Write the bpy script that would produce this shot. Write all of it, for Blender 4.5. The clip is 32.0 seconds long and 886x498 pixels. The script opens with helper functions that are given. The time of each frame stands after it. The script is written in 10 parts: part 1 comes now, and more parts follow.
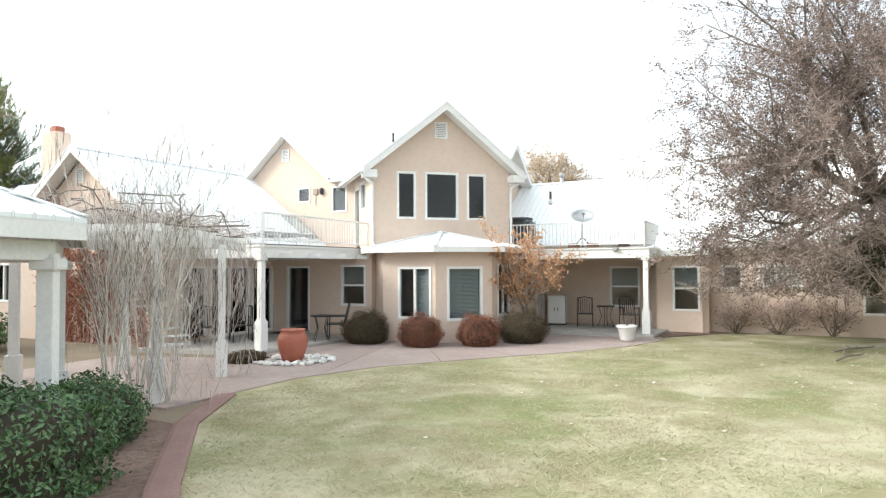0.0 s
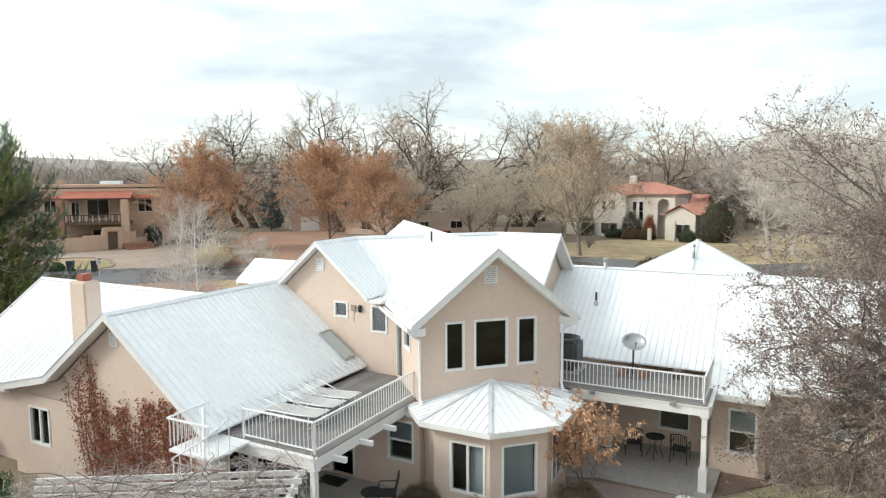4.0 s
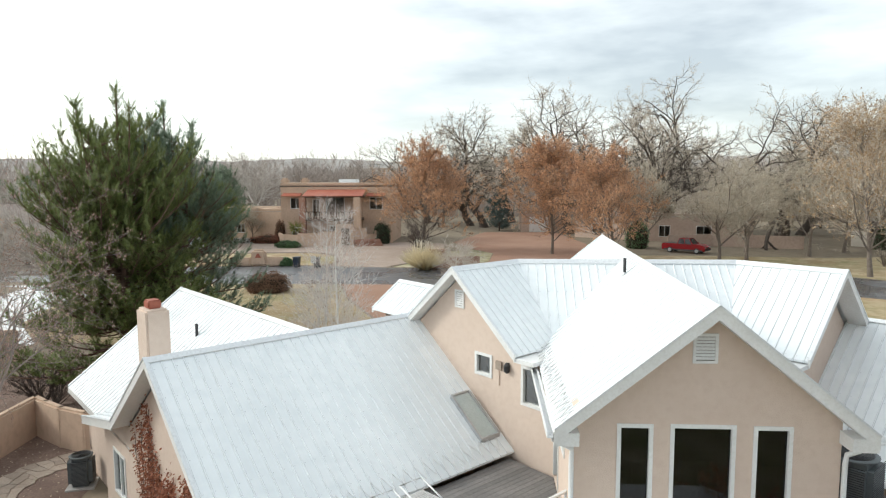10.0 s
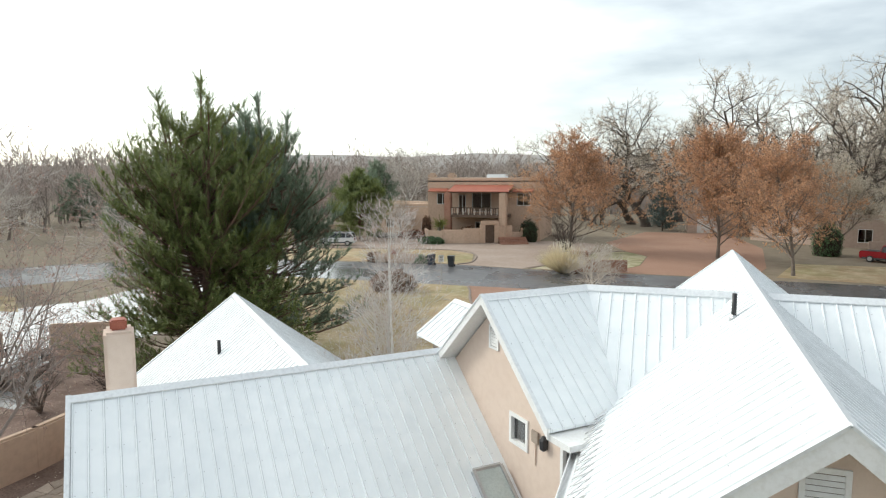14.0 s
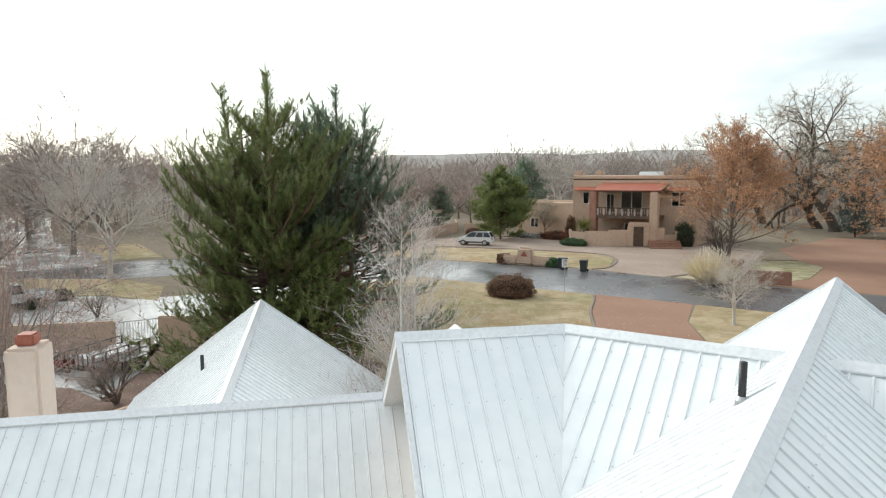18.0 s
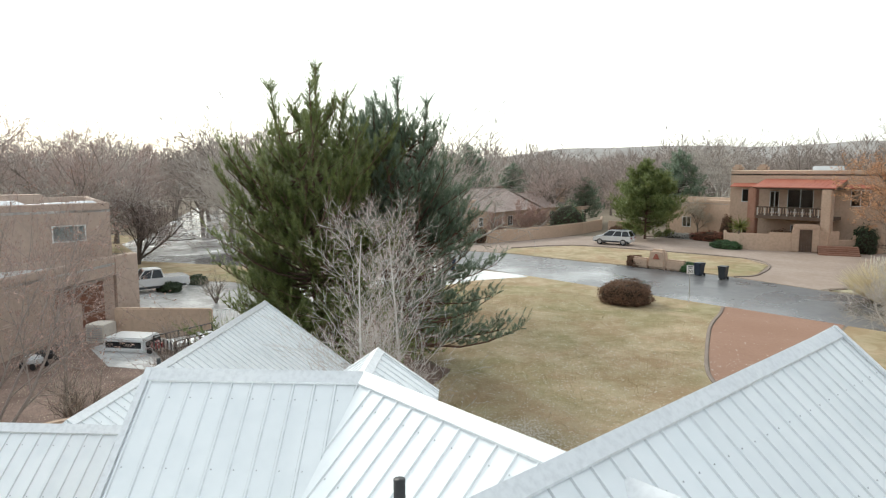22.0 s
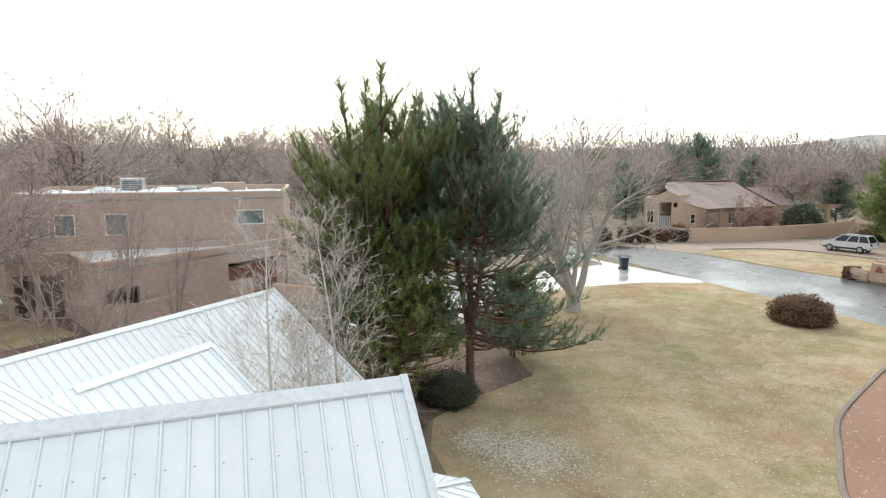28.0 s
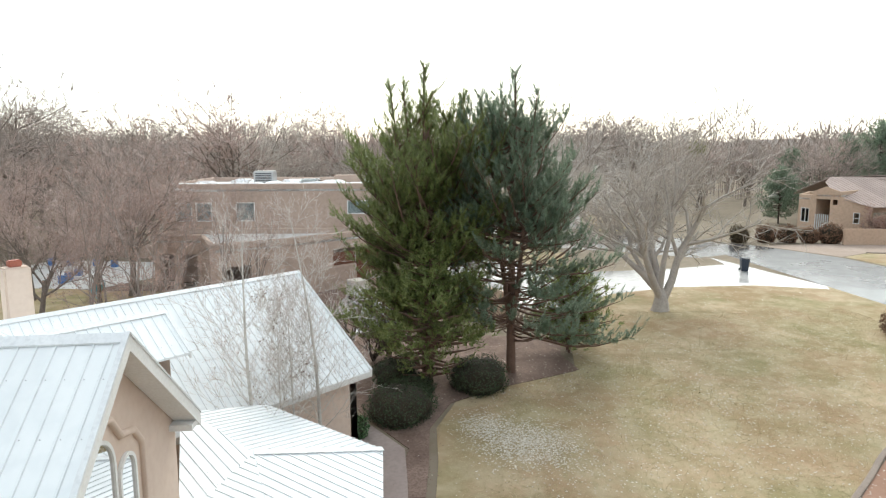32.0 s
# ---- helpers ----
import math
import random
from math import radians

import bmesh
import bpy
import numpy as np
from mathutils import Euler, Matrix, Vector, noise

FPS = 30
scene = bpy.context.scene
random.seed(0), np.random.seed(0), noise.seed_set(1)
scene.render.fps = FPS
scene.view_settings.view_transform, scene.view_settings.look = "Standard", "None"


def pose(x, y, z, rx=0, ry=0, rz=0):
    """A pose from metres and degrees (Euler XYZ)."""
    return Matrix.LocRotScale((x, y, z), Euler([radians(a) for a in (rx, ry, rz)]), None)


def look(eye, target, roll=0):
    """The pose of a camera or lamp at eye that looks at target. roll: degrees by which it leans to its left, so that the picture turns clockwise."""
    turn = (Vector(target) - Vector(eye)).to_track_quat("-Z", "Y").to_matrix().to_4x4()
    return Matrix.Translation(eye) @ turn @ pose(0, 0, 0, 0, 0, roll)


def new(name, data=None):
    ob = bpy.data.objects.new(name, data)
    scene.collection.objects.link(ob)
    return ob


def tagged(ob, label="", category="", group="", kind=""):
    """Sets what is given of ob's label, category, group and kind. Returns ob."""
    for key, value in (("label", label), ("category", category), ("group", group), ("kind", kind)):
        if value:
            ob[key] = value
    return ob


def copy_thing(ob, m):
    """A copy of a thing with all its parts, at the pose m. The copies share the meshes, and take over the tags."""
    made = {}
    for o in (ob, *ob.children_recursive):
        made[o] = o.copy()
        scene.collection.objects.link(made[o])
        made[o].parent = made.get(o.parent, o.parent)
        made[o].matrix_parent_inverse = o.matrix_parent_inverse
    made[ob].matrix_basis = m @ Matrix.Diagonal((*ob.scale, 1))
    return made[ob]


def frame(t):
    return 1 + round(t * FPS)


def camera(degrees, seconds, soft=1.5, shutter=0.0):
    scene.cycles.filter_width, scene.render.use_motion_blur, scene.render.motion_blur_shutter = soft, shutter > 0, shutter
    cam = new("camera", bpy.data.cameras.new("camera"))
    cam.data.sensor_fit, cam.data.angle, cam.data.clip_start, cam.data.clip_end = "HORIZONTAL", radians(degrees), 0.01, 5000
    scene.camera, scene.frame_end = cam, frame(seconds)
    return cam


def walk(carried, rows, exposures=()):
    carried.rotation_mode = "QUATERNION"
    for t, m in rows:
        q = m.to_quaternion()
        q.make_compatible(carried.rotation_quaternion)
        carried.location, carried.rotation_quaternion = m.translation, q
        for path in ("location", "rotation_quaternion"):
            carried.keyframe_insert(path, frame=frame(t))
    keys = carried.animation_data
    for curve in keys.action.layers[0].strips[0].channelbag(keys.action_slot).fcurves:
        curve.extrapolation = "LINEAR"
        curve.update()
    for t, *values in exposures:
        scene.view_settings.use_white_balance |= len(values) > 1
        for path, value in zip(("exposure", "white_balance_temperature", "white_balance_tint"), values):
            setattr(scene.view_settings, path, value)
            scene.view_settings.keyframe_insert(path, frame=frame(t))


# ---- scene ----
cam = camera(68.3, 32.0, soft=1.2)
METRES, EYE = 45.0, 2.12
ROWS = [
    (0.0, 0.0, 0.0, 0.0, 0.01, 1.69, 0.28),
    (0.5, -0.0043, -0.0024, 0.0221, 0.29, 0.76, 0.30),
    (1.0, -0.0122, -0.005, 0.0496, 0.27, -0.30, 0.21),
    (1.5, -0.0213, -0.0106, 0.081, -0.04, -2.10, 0.23),
    (2.0, -0.0301, -0.0166, 0.1114, -0.64, -4.19, 0.32),
    (2.5, -0.035, -0.0122, 0.1381, -1.33, -5.81, 0.40),
    (4.5, -0.0246, 0.0459, 0.1587, 1.85, -5.78, 0.34),
    (5.0, -0.0222, 0.0618, 0.158, 3.50, -5.79, 0.33),
    (5.5, -0.0202, 0.0766, 0.1572, 5.29, -5.79, 0.27),
    (6.0, -0.0185, 0.0907, 0.1571, 7.09, -5.77, 0.30),
    (6.5, -0.0171, 0.1045, 0.1572, 8.91, -5.74, 0.31),
    (7.0, -0.0148, 0.118, 0.1576, 10.76, -5.72, 0.29),
    (7.5, -0.0117, 0.1311, 0.1584, 12.58, -5.71, 0.30),
    (8.0, -0.0092, 0.1442, 0.159, 14.40, -5.73, 0.27),
    (8.5, -0.0074, 0.1573, 0.1593, 16.22, -5.77, 0.20),
    (9.0, -0.0059, 0.1706, 0.1596, 18.06, -5.80, 0.15),
    (9.5, -0.0045, 0.1838, 0.16, 19.91, -5.82, 0.18),
    (10.0, -0.0034, 0.1973, 0.1604, 21.76, -5.88, 0.20),
    (10.5, -0.0017, 0.2115, 0.1605, 23.60, -5.93, 0.16),
    (11.0, 0.0001, 0.2254, 0.1607, 25.44, -5.97, 0.14),
    (11.5, 0.0016, 0.2397, 0.1609, 27.29, -6.04, 0.12),
    (12.0, 0.0038, 0.2538, 0.1609, 29.14, -6.08, 0.14),
    (12.5, 0.0057, 0.2685, 0.161, 30.98, -6.14, 0.12),
    (13.0, 0.0078, 0.2829, 0.161, 32.85, -6.19, 0.10),
    (13.5, 0.0099, 0.2977, 0.1609, 34.71, -6.23, 0.10),
    (14.0, 0.0121, 0.3125, 0.1611, 36.57, -6.29, 0.11),
    (14.5, 0.0147, 0.3273, 0.1612, 38.44, -6.34, 0.09),
    (16.5, 0.023, 0.3837, 0.1606, 46.00, -6.35, 0.25),
    (17.0, 0.0245, 0.3965, 0.1605, 47.73, -6.37, 0.22),
    (17.5, 0.026, 0.4103, 0.1605, 49.60, -6.42, 0.20),
    (18.0, 0.0274, 0.4243, 0.1604, 51.48, -6.42, 0.21),
    (18.5, 0.0286, 0.4383, 0.1603, 53.34, -6.47, 0.17),
    (19.0, 0.03, 0.4524, 0.1603, 55.19, -6.56, 0.16),
    (19.5, 0.0312, 0.4665, 0.1606, 57.06, -6.61, 0.14),
    (20.0, 0.033, 0.4804, 0.1608, 58.91, -6.66, 0.16),
    (20.5, 0.0347, 0.4946, 0.161, 60.78, -6.72, 0.13),
    (21.0, 0.0365, 0.5089, 0.1612, 62.66, -6.76, 0.13),
    (21.5, 0.0389, 0.523, 0.1616, 64.56, -6.84, 0.09),
    (22.0, 0.0406, 0.5376, 0.162, 66.44, -6.92, 0.11),
    (22.5, 0.0422, 0.552, 0.1621, 68.34, -6.98, 0.10),
    (23.0, 0.0443, 0.5661, 0.1623, 70.26, -7.04, 0.08),
    (23.5, 0.0462, 0.5799, 0.1627, 72.14, -7.11, 0.08),
    (24.0, 0.0483, 0.5941, 0.1631, 74.04, -7.17, 0.07),
    (24.5, 0.05, 0.6082, 0.1634, 75.93, -7.24, 0.04),
    (25.0, 0.0522, 0.6225, 0.1641, 77.82, -7.33, 0.09),
    (25.5, 0.0542, 0.6366, 0.1647, 79.70, -7.40, 0.09),
    (27.5, 0.0624, 0.6937, 0.1667, 87.09, -7.71, -0.00),
    (28.0, 0.0637, 0.7086, 0.167, 88.95, -7.82, -0.03),
    (28.5, 0.065, 0.7245, 0.1675, 90.82, -7.92, -0.01),
    (29.0, 0.0665, 0.7404, 0.168, 92.70, -8.00, 0.01),
    (29.5, 0.0684, 0.7557, 0.1681, 94.57, -8.07, -0.01),
    (30.0, 0.0702, 0.7706, 0.1685, 96.42, -8.13, 0.07),
    (30.5, 0.072, 0.7858, 0.1686, 98.30, -8.22, 0.09),
    (31.0, 0.0739, 0.8011, 0.1693, 100.19, -8.33, 0.13),
    (31.5, 0.0756, 0.8165, 0.1697, 102.08, -8.41, 0.15),
    (32.0, 0.077, 0.8321, 0.1701, 103.98, -8.48, 0.19),
]
BASE = pose(-6.385, -19.133, EYE, 0, 0, -18)
EXPOSURES = [(t, stops, 6500, 4) for t, stops in ((0.0, 1.22), (1.0, 0.92), (2.0, 0.74), (4.5, 0.58), (14.0, 0.42), (20.0, 0.40), (25.0, 0.52), (32.0, 0.76))]
walk(cam, [(t, BASE @ pose(METRES * x, METRES * y, METRES * z, 90 + pitch, roll, yaw)) for t, x, y, z, yaw, pitch, roll in ROWS], EXPOSURES)

# ---- light: bright overcast, sun low behind cloud in the west ----
SUN_DIR = Vector((-0.86, 0.10, 0.50)).normalized()  # towards the sun
sun = new("sun", bpy.data.lights.new("sun", "SUN"))
sun.data.energy, sun.data.angle, sun.data.color = 1.45, radians(14), (1.0, 0.96, 0.91)
sun.matrix_world = look(SUN_DIR * 60, (0, 0, 0))

world = bpy.data.worlds.new("sky")
scene.world = world
world.use_nodes = True
wn, wl = world.node_tree.nodes, world.node_tree.links
wn.clear()
w_out = wn.new("ShaderNodeOutputWorld")
w_bg = wn.new("ShaderNodeBackground")
w_sky = wn.new("ShaderNodeTexSky")
w_sky.sky_type, w_sky.sun_disc = "NISHITA", False
w_sky.sun_elevation = math.asin(SUN_DIR.z)
w_sky.sun_rotation = math.atan2(SUN_DIR.x, SUN_DIR.y)
w_co = wn.new("ShaderNodeTexCoord")
w_map = wn.new("ShaderNodeMapping")
w_map.inputs["Scale"].default_value = (1.1, 1.1, 4.2)
w_map.inputs["Location"].default_value = (0.35, 0.1, 0.0)
w_noise = wn.new("ShaderNodeTexNoise")
w_noise.inputs["Scale"].default_value, w_noise.inputs["Detail"].default_value = 2.1, 6.0
w_noise.inputs["Roughness"].default_value = 0.52
w_ramp = wn.new("ShaderNodeValToRGB")
w_ramp.color_ramp.elements[0].position, w_ramp.color_ramp.elements[0].color = 0.39, (0.40, 0.415, 0.44, 1)
w_ramp.color_ramp.elements[1].position, w_ramp.color_ramp.elements[1].color = 0.57, (0.70, 0.71, 0.72, 1)
# thinner, brighter cloud round the sun
w_dot = wn.new("ShaderNodeVectorMath")
w_dot.operation = "DOT_PRODUCT"
w_dot.inputs[1].default_value = Vector((-0.97, 0.22, 0.1)).normalized()
w_mr = wn.new("ShaderNodeMapRange")
w_mr.interpolation_type = "SMOOTHSTEP"
for i, v in ((1, 0.2), (2, 0.9), (3, 0.0), (4, 1.0)):
    w_mr.inputs[i].default_value = v
w_mix = wn.new("ShaderNodeMix")
w_mix.data_type = "RGBA"
w_mix.inputs["B"].default_value = (1.35, 1.34, 1.30, 1)
w_mix2 = wn.new("ShaderNodeMix")
w_mix2.data_type = "RGBA"
w_mix2.inputs["Factor"].default_value = 0.04
w_bg.inputs["Strength"].default_value = 1.0
wl.new(w_co.outputs["Generated"], w_map.inputs["Vector"])
wl.new(w_map.outputs["Vector"], w_noise.inputs["Vector"])
wl.new(w_noise.outputs["Fac"], w_ramp.inputs["Fac"])
wl.new(w_co.outputs["Generated"], w_dot.inputs[0])
wl.new(w_dot.outputs["Value"], w_mr.inputs[0])
wl.new(w_mr.outputs[0], w_mix.inputs["Factor"])
wl.new(w_ramp.outputs["Color"], w_mix.inputs["A"])
wl.new(w_mix.outputs["Result"], w_mix2.inputs["A"])
wl.new(w_sky.outputs["Color"], w_mix2.inputs["B"])
wl.new(w_mix2.outputs["Result"], w_bg.inputs["Color"])
wl.new(w_bg.outputs["Background"], w_out.inputs["Surface"])

# ---- materials ----
def mk(name, c1, c2, scale=1.0, rough=0.8, metal=0.0, bump=0.15, bscale=30.0, c3=None, fine=14.0, vary=0.0, spec=0.5, stretch=(1, 1, 1), rough2=None, patches=None):
    """Procedural surface: two colours mixed by coarse noise, a third by fine grain, bump, and a tint that differs from piece to piece."""
    m = bpy.data.materials.new(name)
    m.use_nodes = True
    n, l = m.node_tree.nodes, m.node_tree.links
    b = n["Principled BSDF"]
    co = n.new("ShaderNodeTexCoord")
    mp = n.new("ShaderNodeMapping")
    mp.inputs["Scale"].default_value = stretch
    l.new(co.outputs["Object"], mp.inputs["Vector"])
    n1 = n.new("ShaderNodeTexNoise")
    n1.inputs["Scale"].default_value, n1.inputs["Detail"].default_value, n1.inputs["Roughness"].default_value = scale, 6, 0.6
    l.new(mp.outputs["Vector"], n1.inputs["Vector"])
    r = n.new("ShaderNodeValToRGB")
    r.color_ramp.elements[0].position, r.color_ramp.elements[1].position = 0.35, 0.65
    r.color_ramp.elements[0].color, r.color_ramp.elements[1].color = (*c1, 1), (*c2, 1)
    l.new(n1.outputs["Fac"], r.inputs["Fac"])
    n2 = n.new("ShaderNodeTexNoise")
    n2.inputs["Scale"].default_value, n2.inputs["Detail"].default_value = scale * fine, 4
    l.new(mp.outputs["Vector"], n2.inputs["Vector"])
    r2 = n.new("ShaderNodeValToRGB")
    r2.color_ramp.elements[0].position, r2.color_ramp.elements[1].position = 0.42, 0.72
    r2.color_ramp.elements[0].color, r2.color_ramp.elements[1].color = (0, 0, 0, 1), (1, 1, 1, 1)
    l.new(n2.outputs["Fac"], r2.inputs["Fac"])
    mx = n.new("ShaderNodeMix")
    mx.data_type = "RGBA"
    c3 = c3 or [0.82 * a for a in c1]
    mx.inputs["B"].default_value = (*c3, 1)
    mu = n.new("ShaderNodeMath")
    mu.operation = "MULTIPLY"
    mu.inputs[1].default_value = 0.6
    l.new(r2.outputs["Color"], mu.inputs[0])
    l.new(mu.outputs[0], mx.inputs["Factor"])
    l.new(r.outputs["Color"], mx.inputs["A"])
    last = mx.outputs["Result"]
    for k, (pc, ps, pa) in enumerate(patches or ()):
        n4 = n.new("ShaderNodeTexNoise")
        n4.inputs["Scale"].default_value, n4.inputs["Detail"].default_value, n4.inputs["Distortion"].default_value = ps, 5, 0.6
        off = n.new("ShaderNodeMapping")
        off.inputs["Location"].default_value = (13.7 * (k + 1), 5.1 * k, 0)
        l.new(mp.outputs["Vector"], off.inputs["Vector"])
        l.new(off.outputs["Vector"], n4.inputs["Vector"])
        r4 = n.new("ShaderNodeMapRange")
        for q, val in ((1, 0.46), (2, 0.62), (3, 0.0), (4, pa)):
            r4.inputs[q].default_value = val
        l.new(n4.outputs["Fac"], r4.inputs[0])
        m4 = n.new("ShaderNodeMix")
        m4.data_type = "RGBA"
        m4.inputs["B"].default_value = (*pc, 1)
        l.new(r4.outputs[0], m4.inputs["Factor"])
        l.new(last, m4.inputs["A"])
        last = m4.outputs["Result"]
    if vary:
        oi = n.new("ShaderNodeObjectInfo")
        hs = n.new("ShaderNodeHueSaturation")
        mr = n.new("ShaderNodeMapRange")
        mr.inputs[3].default_value, mr.inputs[4].default_value = 1 - vary, 1 + vary
        l.new(oi.outputs["Random"], mr.inputs[0])
        l.new(mr.outputs[0], hs.inputs["Value"])
        l.new(last, hs.inputs["Color"])
        last = hs.outputs["Color"]
    l.new(last, b.inputs["Base Color"])
    b.inputs["Roughness"].default_value, b.inputs["Metallic"].default_value = rough, metal
    b.inputs["Specular IOR Level"].default_value = spec
    if rough2 is not None:
        rr = n.new("ShaderNodeMapRange")
        rr.inputs[1].default_value, rr.inputs[2].default_value = 0.4, 0.62
        rr.inputs[3].default_value, rr.inputs[4].default_value = rough, rough2
        l.new(n1.outputs["Fac"], rr.inputs[0])
        l.new(rr.outputs[0], b.inputs["Roughness"])
    if bump:
        n3 = n.new("ShaderNodeTexNoise")
        n3.inputs["Scale"].default_value, n3.inputs["Detail"].default_value = bscale, 5
        l.new(mp.outputs["Vector"], n3.inputs["Vector"])
        bp = n.new("ShaderNodeBump")
        bp.inputs["Strength"].default_value, bp.inputs["Distance"].default_value = bump, 0.02
        l.new(n3.outputs["Fac"], bp.inputs["Height"])
        l.new(bp.outputs["Normal"], b.inputs["Normal"])
    return m


def mk_leaf(name, c1, c2, rough=0.6, trans=0.25):
    """Foliage: colour differs from leaf to leaf, some light passes through."""
    m = bpy.data.materials.new(name)
    m.use_nodes = True
    n, l = m.node_tree.nodes, m.node_tree.links
    b = n["Principled BSDF"]
    g = n.new("ShaderNodeNewGeometry")
    r = n.new("ShaderNodeValToRGB")
    r.color_ramp.elements[0].color, r.color_ramp.elements[1].color = (*c1, 1), (*c2, 1)
    l.new(g.outputs["Random Per Island"], r.inputs["Fac"])
    l.new(r.outputs["Color"], b.inputs["Base Color"])
    b.inputs["Roughness"].default_value = rough
    tr = n.new("ShaderNodeBsdfTranslucent")
    ms = n.new("ShaderNodeMixShader")
    ms.inputs[0].default_value = trans
    l.new(r.outputs["Color"], tr.inputs["Color"])
    l.new(b.outputs[0], ms.inputs[1])
    l.new(tr.outputs[0], ms.inputs[2])
    l.new(ms.outputs[0], n["Material Output"].inputs["Surface"])
    return m


def mk_glass(name, tint=(0.5, 0.55, 0.55), ior=1.5):
    """A window pane: clear, tinted, with a mirror gloss that grows at grazing angles."""
    m = bpy.data.materials.new(name)
    m.use_nodes = True
    n, l = m.node_tree.nodes, m.node_tree.links
    n.remove(n["Principled BSDF"])
    t = n.new("ShaderNodeBsdfTransparent")
    t.inputs["Color"].default_value = (*tint, 1)
    g = n.new("ShaderNodeBsdfGlossy")
    g.inputs["Roughness"].default_value = 0.02
    f = n.new("ShaderNodeFresnel")
    f.inputs["IOR"].default_value = ior
    ms = n.new("ShaderNodeMixShader")
    l.new(f.outputs[0], ms.inputs[0])
    l.new(t.outputs[0], ms.inputs[1])
    l.new(g.outputs[0], ms.inputs[2])
    l.new(ms.outputs[0], n["Material Output"].inputs["Surface"])
    return m


STUCCO = mk("stucco", (0.64, 0.515, 0.43), (0.68, 0.553, 0.465), 0.5, 0.9, bump=0.35, bscale=55, c3=(0.605, 0.475, 0.39))
STUCCO_ADOBE = mk("adobe_stucco", (0.53, 0.385, 0.285), (0.60, 0.44, 0.33), 0.3, 0.92, bump=0.3, bscale=30)
STUCCO_NB = mk("neighbour_stucco", (0.46, 0.35, 0.285), (0.53, 0.41, 0.34), 0.25, 0.92, bump=0.3, bscale=30)
STUCCO_PALE = mk("pale_stucco", (0.66, 0.60, 0.53), (0.70, 0.65, 0.58), 0.3, 0.9)
ROOF = mk("ribbed_metal_roof", (0.82, 0.855, 0.87), (0.875, 0.90, 0.91), 0.45, 0.42, 0.05, 0.04, 9, c3=(0.76, 0.80, 0.82), fine=7, vary=0.03, rough2=0.6)
ROOF_TRIM = mk("ridge_cap_metal", (0.74, 0.76, 0.78), (0.79, 0.81, 0.82), 1.2, 0.45, 0.3, 0.03)
# rib flanks: their shadow side and lap dirt, both put into a greyer colour
ROOF_RIB = mk("shaded_dusty_rib_metal", (0.62, 0.645, 0.66), (0.74, 0.765, 0.78), 0.8, 0.55, 0.05, 0.03, c3=(0.52, 0.54, 0.55), fine=9)
WHITE = mk("white_paint", (0.74, 0.74, 0.73), (0.80, 0.80, 0.79), 1.5, 0.5, bump=0.05, c3=(0.66, 0.65, 0.62))
WHITE_METAL = mk("white_metal", (0.76, 0.77, 0.77), (0.8, 0.8, 0.8), 3, 0.4, bump=0.02)
GLASS = mk_glass("window_glass", (0.78, 0.83, 0.84))
GLASS_COATED = mk_glass("coated_window_glass", (0.74, 0.79, 0.81), 3.4)
DARK_GLASS = mk_glass("sun_screen_glass", (0.16, 0.16, 0.16))
# dark tone that puts the shade of rooms and vent gaps into colour
INTERIOR = mk("interior_shade", (0.20, 0.17, 0.14), (0.25, 0.21, 0.18), 0.5, 0.9)
BLIND = mk("blind_slat", (0.72, 0.73, 0.73), (0.80, 0.80, 0.79), 2, 0.6, bump=0)
DECKWOOD = mk("grey_deck_board", (0.175, 0.165, 0.16), (0.235, 0.22, 0.21), 1.2, 0.75, bump=0.3, bscale=18, vary=0.16, stretch=(1, 1, 1))
CONCRETE = mk("patio_concrete", (0.30, 0.235, 0.215), (0.37, 0.30, 0.275), 0.5, 0.75, bump=0.15, c3=(0.25, 0.2, 0.185), vary=0.05)
CONCRETE_GREY = mk("grey_concrete", (0.38, 0.36, 0.34), (0.46, 0.44, 0.42), 0.4, 0.7, bump=0.15, vary=0.05)
BARK = mk("grey_bark", (0.16, 0.13, 0.108), (0.24, 0.20, 0.168), 2.5, 0.95, bump=0.5, bscale=25)
BARK_DARK = mk("dark_bark", (0.075, 0.06, 0.05), (0.12, 0.098, 0.082), 2.5, 0.95, bump=0.5, bscale=25)
BARK_PINE = mk("pine_bark", (0.15, 0.09, 0.066), (0.22, 0.14, 0.105), 2.0, 0.95, bump=0.6, bscale=18)
BARK_WHITE = mk("white_bark", (0.58, 0.545, 0.50), (0.68, 0.645, 0.60), 2.2, 0.85, bump=0.3, c3=(0.3, 0.265, 0.23), fine=5)
BARK_ASPEN = mk("aspen_bark", (0.56, 0.535, 0.495), (0.68, 0.655, 0.615), 2.2, 0.8, bump=0.25, c3=(0.36, 0.325, 0.285), fine=5)
BARK_PALE = mk("pale_grey_bark", (0.40, 0.36, 0.325), (0.51, 0.465, 0.425), 2.2, 0.9, bump=0.4, bscale=22, c3=(0.29, 0.255, 0.225), fine=6)
TWIG = mk("brown_twig", (0.17, 0.135, 0.115), (0.24, 0.195, 0.165), 0.6, 0.9, bump=0)
TWIG_DARK = mk("dark_twig", (0.085, 0.06, 0.055), (0.13, 0.095, 0.085), 0.6, 0.9, bump=0)
TWIG_PALE = mk("pale_twig", (0.50, 0.45, 0.40), (0.62, 0.565, 0.51), 0.6, 0.9, bump=0)
TWIG_GREY = mk("grey_twig", (0.55, 0.475, 0.385), (0.68, 0.595, 0.495), 0.3, 0.9, bump=0)
TWIG_WOODS = mk("woods_twig", (0.33, 0.28, 0.25), (0.50, 0.43, 0.385), 0.03, 0.95, bump=0)
TWIG_RED = mk("reddish_twig", (0.48, 0.375, 0.335), (0.60, 0.48, 0.435), 0.5, 0.9, bump=0)
